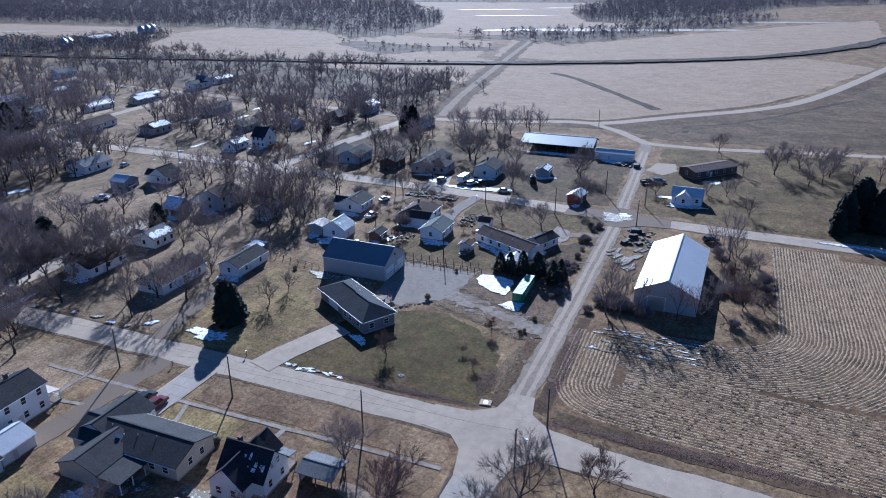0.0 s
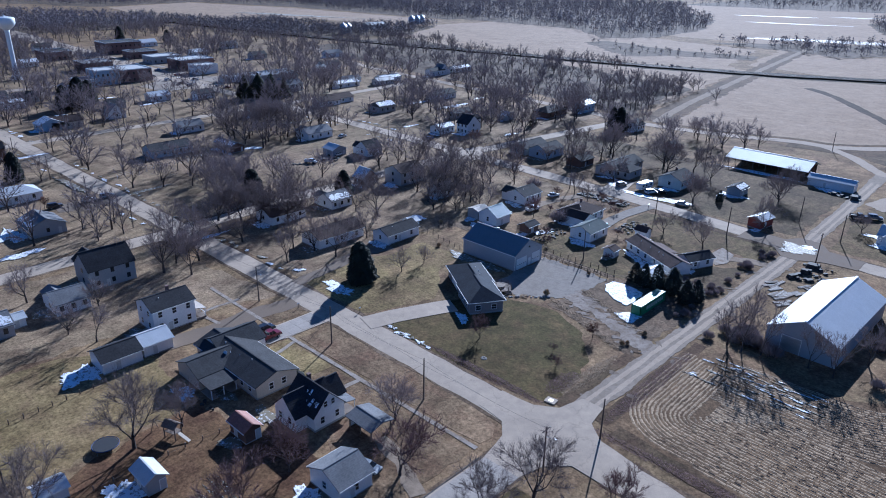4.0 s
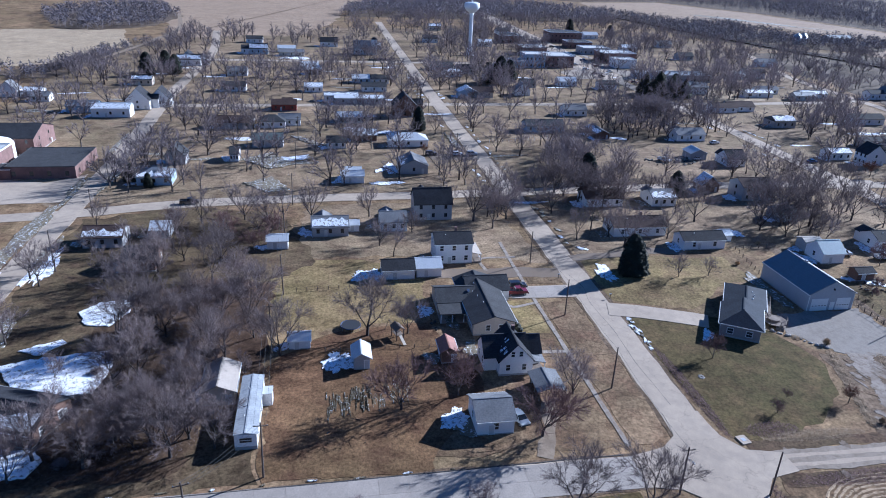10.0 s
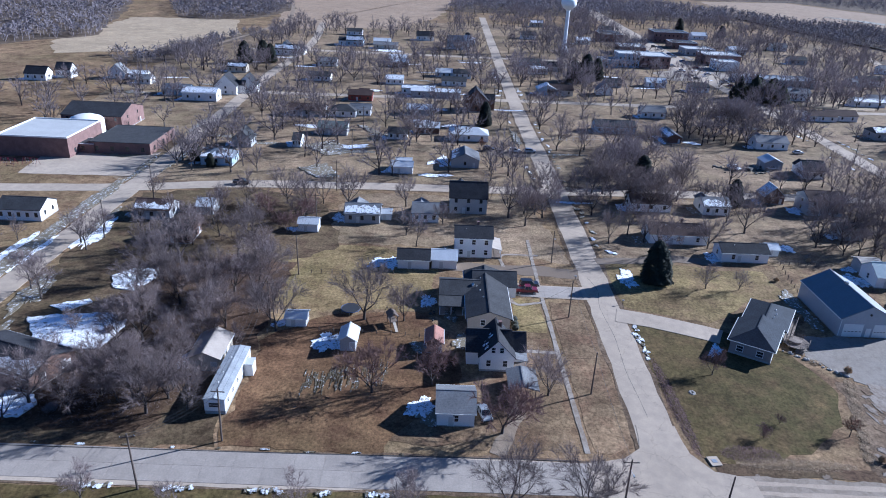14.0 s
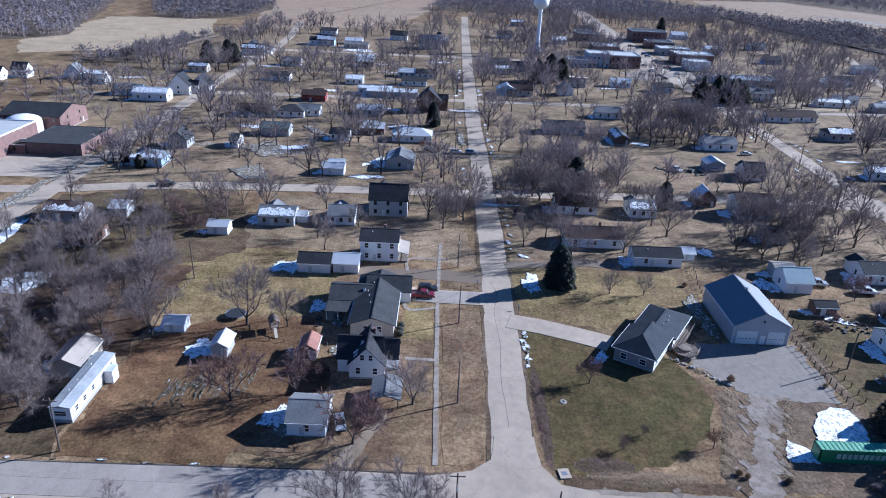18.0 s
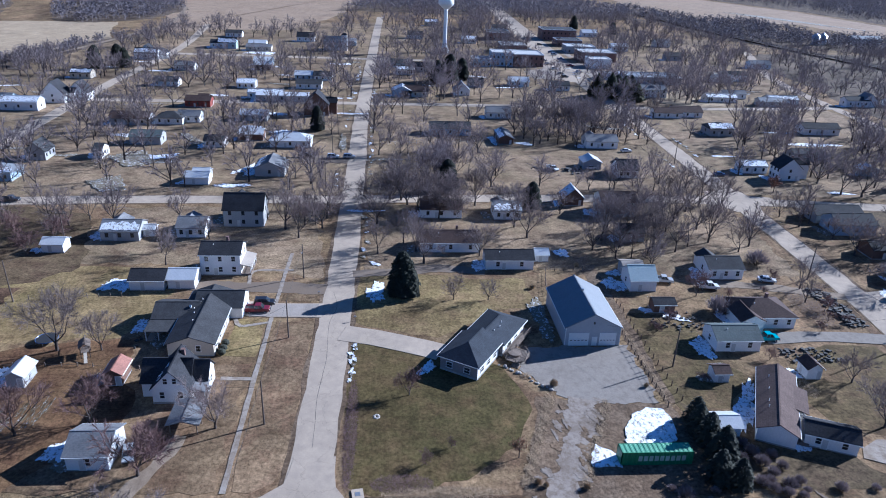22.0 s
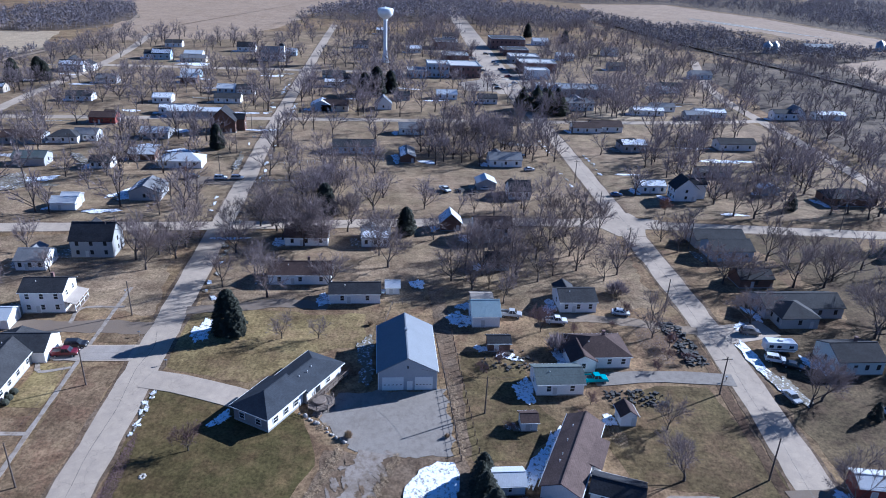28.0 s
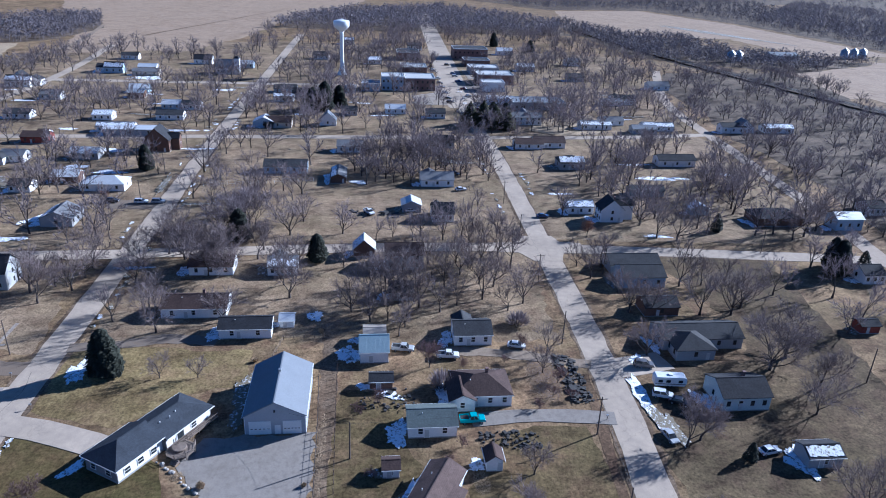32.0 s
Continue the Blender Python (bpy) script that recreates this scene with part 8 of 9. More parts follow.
grove(-312, -235, 98, 226, 44, 11, 18, 15, 4.4)
grove(-310, -175, 232, 345, 73, 11, 18, 16, 4.4)
grove(-312, -172, -38, 88, 80, 10, 17, 17, 4.4)
grove(-312, -225, -150, -48, 30, 9, 16, 18, 5.4)
grove(-190, -100, -140, -104, 27, 9, 15, 19, 5.6)
grove(-460, -320, -120, 88, 118, 10, 17, 20, 5.2)
grove(-455, -322, 98, 225, 76, 11, 18, 21, 5)
grove(-460, -330, 232, 360, 66, 11, 18, 22, 5.2)
grove(-620, -465, 100, 240, 83, 11, 18, 23, 6)
grove(-640, -465, -90, 88, 92, 10, 17, 24, 6.4)
grove(-640, -465, 245, 420, 115, 11, 18, 25, 6)
grove(-830, -640, 58, 232, 95, 12, 18, 26, 6.5)
grove(-830, -640, 246, 425, 95, 11, 17, 27, 6.5)
# woods farther off, each one mesh
grove(-256, -150, 352, 470, 70, 9, 15, 44, 4.6, "far", "leafless wood at the edge of town")
grove(-420, -256, 362, 520, 130, 9, 15, 45, 4.6, "far", "leafless wood between the town and the railway")
grove(-560, -420, 400, 540, 100, 9, 14, 46, 5.0, "far", "leafless wood between the town and the railway")
grove(-196, -158, 352, 470, 36, 7, 12, 47, 3.4, "far", "line of leafless trees by the field track")
patch("wood_floor", [(-256, 372), (-165, 352), (-184, 470), (-240, 480), (-380, 520), (-430, 520), (-566, 550), (-549, 426), (-480, 385), (-390, 387), (-330, 370)], 0.059, LITTER, "dark leaf litter and brush on the floor of a wood", "ground", 3.0, "structure", 0.06, 9)
wood("edge_wood", [(-820, 62), (-820, 420), (-1000, 420), (-1200, 300), (-1080, 135), (-930, 74)], 2000, 10, 16, 33, "leafless trees at the far end of town", 19)
wood("north_wood", [(-566, 560), (-640, 430), (-1000, 430), (-1002, 456), (-852, 490), (-830, 560), (-700, 560), (-640, 690)], 1300, 8, 14, 34, "leafless hedgerow woods beyond the town", 19)
wood("field_wood", [(-768, -253), (-635, -196), (-626, -156), (-667, -119), (-768, -112), (-922, -162), (-858, -236)], 700, 8, 13, 35, "clump of leafless trees round a farmstead", 19)
wood("west_wood", [(-460, -227), (-484, -206), (-640, -250), (-784, -300), (-1000, -420), (-1000, -700), (-500, -500), (-380, -270)], 2400, 9, 14, 36, "leafless wood beyond the tan field", 19)
wood("hedge_wood", [(-380, -140), (-405, -160), (-425, -130), (-520, -112), (-560, -98), (-460, -104), (-380, -120)], 90, 6, 10, 37, "leafless hedgerow trees at the field edge")
wood("river_wood", [(-500, 800), (-410, 720), (-374, 778), (-385, 920), (-450, 1107), (-570, 1264), (-700, 1500), (-1700, 1240), (-1100, 800)], 4600, 10, 17, 3, "leafless wood along the river, far across the fields", 19)
wood("river_wood", [(-272, 1235), (-204, 1048), (-127, 1025), (-55, 1119), (5, 1250), (70, 1500), (300, 1700), (-250, 1600)], 1700, 12, 18, 4, "leafless wood in a bend of the river", 19)
wood("river_hedge", [(-310, 770), (-225, 762), (-165, 738), (-85, 878), (14, 1062), (60, 1200), (10, 1190), (-150, 912), (-225, 850)], 330, 7, 14, 5, "leafless trees and brush along a ditch", 30)
wood("river_hedge", [(-400, 668), (-307, 590), (-277, 632), (-215, 655), (-222, 690), (-300, 672), (-390, 700)], 40, 4, 8, 6, "scattered leafless trees beyond the railway", 30)
patch("field_far", [(-385, 920), (-300, 820), (-150, 912), (-127, 1025), (-204, 1048), (-272, 1235), (-450, 1107)], 0.0605, FIELD, "pale field between woods by the river", "field", 3.0, thick=0.06, step=10)
patch("field_far", [(-450, 1107), (-272, 1235), (-250, 1600), (-700, 1500), (-570, 1264)], 0.0625, FIELD, "pale river meadow streaked with snow", "field", 3.0, thick=0.06, step=12)
wood("bluff_wood", [(-1300, 440), (-1700, 500), (-1900, 1100), (-1100, 1000), (-720, 900), (-700, 775), (-1043, 760), (-1290, 690), (-1230, 490)], 2600, 10, 17, 43, "leafless wood beyond the valley fields", 19)
wood("rail_hedge", [(-420, 520), (-190, 558), (-190, 564), (-420, 530)], 50, 2, 4, 38, "scrubby trees along the railway")
wood("far_wood", [(-1400, 800), (-2600, 600), (-3400, 1200), (-2600, 2400), (-700, 2200), (-900, 1500), (-1700, 1250)], 2600, 12, 22, 39, "wooded far bank of the valley", 19)
wood("north_bank_wood", [(-700, 1500), (300, 1700), (500, 2600), (-700, 2400)], 1800, 12, 20, 41, "wooded river bank beyond the valley fields", 19)
wood("horizon_wood", [(-1300, 480), (-1500, 300), (-2600, 0), (-3400, 200), (-2600, 560)], 2600, 10, 16, 40, "wooded horizon beyond the town", 19)


# ---- snow that has not melted ----
for x, y, a, b, tn, thin in ((-105, -48.6, 18, 3.4, 0, 0), (-130, -48.4, 18, 2.4, 0, 1), (-84, -35, 10, 2.5, 8, 1), (-60, -34, 8, 2.5, -8, 1), (-118, -36.5, 12, 2.2, 0, 0), (-150, -48.2, 14, 2.0, 0, 1),
                             (-72, -46.5, 18, 2.4, 0, 0), (-125, -38.4, 14, 1.0, 0, 1), (-178, -47, 14, 1.4, 0, 1), (-235, -47.6, 12, 1.3, 0, 1), (-190, -38.6, 16, 1.2, 0, 1)):
    snow(x, y, a, b, tn, thin == 1)
for x, y, a, b, tn, thin in ((-67.3, 33.6, 3.9, 2.7, 0, 0), (-46.8, 53.0, 3.0, 2.1, 0, 0), (-106, 40.6, 2.4, 3.0, 0, 0), (-106, 43.5, 3.0, 1.4, 0, 0), (-86.5, 53.3, 3.4, 1.4, 0, 0), (-80.5, 58.6, 2.4, 1.6, 0, 1), (-69.5, 60.5, 2.6, 1.6, 0, 1),
                             (-102.5, 103.0, 5.0, 2.0, 5, 0), (-92.5, 140.6, 5.5, 2.2, 0, 1), (-86, 140.9, 6.0, 1.6, 0, 1), (-69.6, 113.6, 2.2, 1.3, -30, 0)):
    snow(x, y, a, b, tn, thin == 1)
for x, y, a, b, tn, thin in ((-118.2, 131, 3.0, 2.6, 0, 0), (-107, 163.2, 3.6, 2.6, 0, 0), (-76.6, 173.4, 3.4, 2.4, 0, 0), (-89.8, 172.4, 2.4, 1.5, 60, 0), (-56.0, 173.0, 8.6, 1.6, -27, 0), (-126, 154, 3.0, 1.6, 0, 0),
                             (-86, 228.6, 9.0, 1.5, 3, 0), (-101, 233.0, 3.2, 1.4, 0, 0), (-76, 230.5, 6.0, 2.0, 5, 1), (-63.9, 253.0, 4.0, 2.4, 0, 0)):
    snow(x, y, a, b, tn, thin == 1)
for x, y, a, b, tn, thin in ((-14, 243.5, 5, 1.5, 0, 0), (-9, 235.6, 6.5, 1.6, 0, 0), (-68, 290, 15, 1.6, 0, 0), (60, 213, 22, 1.6, -3, 0), (100, 209.5, 16, 2.0, -3, 0)):
    snow(x, y, a, b, tn, thin == 1)
for x, y, a, b, tn, thin in ((-126, 99.6, 8, 1.4, 0, 0), (-147, 99.3, 9, 1.5, 0, 0), (-119, 101.8, 3.6, 1.4, 30, 0), (-186, 88.0, 9, 1.2, 0, 0), (-176, 99.5, 5, 1.5, 40, 0), (-210, 99.4, 18, 1.3, 0, 1), (-250, 99.0, 20, 1.6, 0, 0), (-285, 87.6, 20, 1.6, 0, 0),
                             (-340, 99, 24, 2.0, 0, 0), (-335, 87, 16, 2.6, 0, 0), (-400, 88, 30, 1.6, 0, 0), (-265, 221, 14, 1.4, 0, 0), (-240, 235.5, 18, 1.6, 2, 0), (-215, 218.6, 12, 1.2, 0, 1), (-430, 232, 24, 3.0, 0, 0)):
    kerb_snow(x, y, a, b, tn)
for pts in ([(-53.9, 150.2), (-55.6, 153.5), (-55.4, 157), (-50.5, 157.2), (-46.1, 155.9), (-45.6, 151), (-45.6, 146.8), (-49.5, 147.6)], [(-45.7, 141), (-44.5, 143.4), (-42.6, 144.6), (-40.4, 144.5), (-40.3, 139.3), (-43.4, 139.8)]):
    patch("snow_patch", pts, 0.2, SNOW, "patch of old melting snow beside a freight container", "snow", 0.35, "stuff", 0.18, 0.9)
for x, y, ln in ((-25.3, 48, 4.5), (-25.2, 40, 3.0), (-25.3, 31, 6.0), (-25.2, 18, 5.0), (-25.3, 6, 5.0)):
    for k in range(int(ln * 1.6)):
        snow(x + 0.25 * math.sin(k * 1.7), y - ln / 2 + k * 0.62, 0.45, 0.3, 20 * math.sin(k), k % 3 == 0, 0.13)
for k in range(9):
    snow(-34.3 + 0.15 * math.sin(k * 2.3), -8 + k * 7.3, 0.16, 0.5 + 0.3 * math.sin(k * 1.3), 0, k % 2 == 0, 0.13)
snow(-29, 216, 4.5, 3.4, 10, True, 0.16), snow(-30.5, 213, 2.6, 2.0, 40, True, 0.17), snow(-27, 219, 2.2, 1.4, 0, False, 0.18)
# lumps that a plough left along the kerb
rng = random.Random(77)
for i in range(12):
    snow(-66 - i * 1.15 + rng.uniform(-0.6, 0.6), 98.5 + rng.uniform(-0.4, 0.7), rng.uniform(0.3, 1.1), rng.uniform(0.2, 0.5), rng.uniform(-40, 40), i % 3 == 1, 0.14)
# streaks between the stubble rows in the trees' shade
for i in range(64):
    snow(rng.uniform(-21, 3), rng.uniform(128.5, 139.5), rng.uniform(0.4, 1.9), rng.uniform(0.06, 0.2), rng.uniform(-5, 5), i % 3 != 0, 0.08)
# sheets of snow in the wooded lots
for k, pts in enumerate(([(-92.8, -21.2), (-97, -18.2), (-98, -12.1), (-92.7, -10.7), (-86, -13.7), (-87.4, -18.9)], [(-72.3, -30.1), (-74.3, -23.4), (-76.3, -10.2), (-69.7, -8.9), (-61.8, -10.1), (-60, -18), (-64, -24)],
                         [(-46.5, -26), (-47.5, -22), (-46.5, -14.6), (-43.4, -12.4), (-40.2, -13.6), (-39.8, -22.3)], [(-77.8, -28), (-81.2, -21.4), (-80, -19.9), (-75.4, -23.8)], [(-103.2, -50.8), (-118.1, -49.5), (-140, -49.5), (-150, -46.5), (-119.9, -46.3), (-89.1, -46), (-70, -46), (-70, -50)])):
    patch("snow_patch", pts, 0.24 + 0.005 * k, SNOW_THIN if k == 4 else SNOW, "broad sheet of old snow between leafless trees", "snow", 0.3, "stuff", 0.2, 1.0)
# snow lying in the yards across the second street
for k, pts in enumerate(([(-211.9, 2.5), (-221.6, 11.7), (-204.1, 21.6), (-198.4, 12.8)], [(-182.2, 4.9), (-189.1, 14.1), (-174.5, 21.0), (-171.7, 13.4)], [(-192.5, 50.3), (-206, 57.0), (-198.3, 59.0)], [(-247, 18), (-245, 24), (-232.8, 31.5), (-234, 27)], [(-252.7, 86.2), (-236, 89.3), (-222.2, 87.6), (-236, 86)])):
    patch("snow_patch", pts, 0.27 + 0.006 * k, SNOW if k == 2 else SNOW_THIN, "melting snow over a yard", "snow", 0.8, "stuff", 0.2, 1.5)
for x, y, a, b, tn in ((-212, 19, 7, 3.4, 20), (-180, 53.5, 5, 2.0, 0), (-252.5, 61.4, 6, 2.6, 10), (-242.6, -2, 6, 2.2, 0), (-234.5, 69.3, 5, 1.6, 0), (-260, 45.5, 5.5, 2.4, 15), (-287, 49.6, 7, 3.0, 0), (-475, 15, 12, 5, 0), (-290.3, 88.2, 7, 1.6, 0), (-157.5, 98.6, 5, 1.0, 5)):
    snow(x, y, b, a, tn, False)
# open snow over far yards
rng = random.Random(78)
for i in range(64):
    x, y = rng.uniform(-460, -175), rng.uniform(-110, 340)
    if any((x - a) ** 2 + (y - b) ** 2 < (r + 1) ** 2 for a, b, r in OBST):
        continue
    snow(x, y, rng.uniform(1.2, 2.6), rng.uniform(3, 8), rng.uniform(-15, 15), i % 2 == 0)
for x, y, a, b in ((-200, 905, 120, 14), (60, 1120, 80, 14), (-60, 950, 90, 12), (-345, 1140, 55, 8), (-420, 1290, 60, 9), (-300, 1380, 50, 10), (-900, 640, 120, 9)):
    snow(x, y, a, b, 20, True)


# ---- poles, wires and fences ----
POLES = {}


def utility_pole(x, y, h=9.2, turn=0, arm=True, lamp=False):
    key = (h, arm)
    if key not in POLES:
        shaft = Geo()
        for k in range(4):
            z0, z1 = -0.1 + h * k / 4, -0.1 + h * (k + 1) / 4
            shaft.tube((0, 0, z0), (0, 0, z1), 0.17 - 0.015 * k, 0.155 - 0.015 * k, 8)
        am = Geo().box(-0.06, 0.06, -1.1, 1.1, h - 0.75, h - 0.62)
        ins = Geo().lathe([(0.05, 0), (0.07, 0.06), (0.03, 0.16)], 6)
        POLES[key] = shaft.mesh("shaft", POLEWOOD), am.mesh("crossarm", POLEWOOD), ins.mesh("insulator", STEEL)
    e = thing("utility_pole", pose(x, y, 0, random.Random(int(x * y)).uniform(-1.2, 1.2), 0.6, turn), "weathered wooden utility pole" + (" with a crossarm" if arm else ""), "utility pole", "utility poles")
    part("shaft", POLES[key][0], None, e)
    if arm:
        part("crossarm", POLES[key][1], None, e)
        for k in (-0.95, 0.0, 0.95):
            part("insulator", POLES[key][2], None, e).matrix_basis = pose(0, k, h - 0.62)
    if lamp:
        part("lamp_arm", Geo().tube((0, 0, h - 2), (1.6, 0, h - 1.6), 0.04, 0.03, 5), STEEL, e)
        part("lamp_head", Geo().box(1.5, 2.0, -0.12, 0.12, h - 1.7, h - 1.52), STEEL, e)
    OBST.append((x, y, 0.5))


def wire(p, q, sag=0.6):
    g = Geo()
    p, q = Vector(p), Vector(q)
    pts = [p.lerp(q, t) - Vector((0, 0, sag * 4 * t * (1 - t))) for t in np.linspace(0, 1, 9)]
    d = (q - p).normalized()
    u = d.cross(Vector((0, 0, 1))).normalized()
    w = d.cross(u)
    for c in pts:
        g.v.extend(tuple(c + (u * math.cos(k) + w * math.sin(k)) * 0.018) for k in (0, 2.1, 4.2))
    for i in range(len(pts) - 1):
        g.f.extend((3 * i + k, 3 * i + (k + 1) % 3, 3 * i + 3 + (k + 1) % 3, 3 * i + 3 + k) for k in range(3))
    return tagged(part("overhead_wire", g, BLACK), "thin dark overhead wire strung between poles", "wire", "overhead wires")


row_a = [(-24.6, 83.9), (-52.8, 84.4), (-81.6, 84.9), (-110.3, 85.0), (-145.3, 84.7), (-180, 84.8), (-215, 84.8), (-250, 84.6), (-290, 84.4), (-330, 84.2), (-370, 84)]
for i, (x, y) in enumerate(row_a):
    utility_pole(x, y, 9.2, 0, i in (0, 4, 5, 6), i in (0, 3))
row_b = [(-21.9, 208.2), (-48.8, 211.5), (-74.2, 214.4), (-110, 216.5), (-145, 218.5), (-178, 219.5), (-215, 221), (-255, 222.5)]
for i, (x, y) in enumerate(row_b):
    utility_pole(x, y, 9.4, 0, i % 2 == 0)
row_c = [(-24.8, 12.2), (-36.1, 21.2), (-73.7, 20.4), (-97.7, 21.7), (-128, 21), (-160, 22), (-200, 22), (-240, 22)]
for i, (x, y) in enumerate(row_c):
    utility_pole(x, y, 10.4, 12 if i == 0 else 0, i != 3)
for x, y, h in ((-69.6, 164.1, 8.6), (-22.6, 97.9, 8.4), (-89.3, 284.8, 9.5), (-152, -34.5, 9), (-120, -35, 9), (-188, -35, 9), (-22, 231, 9), (-37, 240, 9), (-105, 336, 9), (-165, 300, 9), (-150, 240, 9), (-60, 352, 9)):
    utility_pole(x, y, h, 90, False)
for row, h in ((row_a, 8.9), (row_b, 9.1), (row_c, 9.75)):
    for (x0, y0), (x1, y1) in zip(row, row[1:]):
        wire((x0, y0 - 0.1, h - 0.1), (x1, y1 - 0.1, h - 0.1), 0.7)
        if row is row_c:
            for o in (-0.9, 0.9):
                wire((x0, y0 + o, h), (x1, y1 + o, h), 0.8)
wire((-36.1, 21.2, 9.2), (-42.9, 18.5, 3.2), 0.5), wire((-81.6, 84.9, 7.8), (-76, 70, 3.2), 0.4), wire((-110.3, 85, 7.8), (-106, 70, 5), 0.4), wire((-52.8, 84.4, 7.8), (-60, 71.5, 3.5), 0.4)
wire((-69.6, 164.1, 8.2), (-77.5, 152, 5.2), 0.3), wire((-69.6, 164.1, 8.2), (-74.2, 214.4, 8.8), 0.9), wire((-74.2, 214.4, 8.4), (-84, 198, 3.3), 0.5)


def fence(pts, gap=2.2, h=1.25, rails=2, mat=None, name="post_fence", label="old wooden post and rail fence", thin=0.028):
    e = thing(name, pose(pts[0][0], pts[0][1], 0), label, "fence")
    o = Vector((pts[0][0], pts[0][1], 0))
    rng = random.Random(int(abs(pts[0][0] * 3)))
    post = Geo().box(-0.08, 0.08, -0.08, 0.08, 0, h, 0.02).mesh("post", mat or WOOD)
    for (ax, ay), (bx, by) in zip(pts, pts[1:]):
        d = math.hypot(bx - ax, by - ay)
        n = max(1, int(d / gap))
        for i in range(n + 1):
            t = i / n
            ob = part("post", post, None, e)
            ob.matrix_basis = pose(ax + (bx - ax) * t - o.x, ay + (by - ay) * t - o.y, 0, rng.uniform(-3, 3), rng.uniform(-3, 3), rng.uniform(0, 20))
        for k in range(rails):
            z = h * (0.45 + 0.42 * k)
            part("rail", Geo().tube((ax - o.x, ay - o.y, z), (bx - o.x, by - o.y, z), thin, thin, 4), mat or WOOD, e)
    return e


fence([(-98, 156.6), (-82, 157.3), (-56, 157.9)], 2.0, 1.35, 2, POLEWOOD)
fence([(-98.5, 144.2), (-106, 145.3), (-114.5, 147), (-115, 157)])
fence([(-98, 21.6), (-84, 21.0), (-70, 20.6)], 2.4, 1.2, 2)
fence([(-98.8, 24.6), (-100.3, 44.5)], 2.4, 1.1, 1)
fence([(-71.5, 31), (-71.3, 46), (-70, 58)], 2.6, 1.0, 1, None, "garden_fence", "low thin garden fence along a lot line")
fence([(-104, 160.6), (-80, 160.9), (-58, 161.4)], 2.4, 1.3, 2, RAIL, "wire_fence", "low wire fence on thin posts along the alley", 0.01)
fence([(-235, 103), (-238, 124), (-241, 146)], 3.0, 1.5, 3, TRIM, "white_fence", "long white board fence")
fence([(-100, -14), (-92, 4), (-84, 20)], 3.0, 1.0, 2)


# ---- vehicles ----
def ring_at(pts, y):
    return [(x, y, z) for x, z in pts]


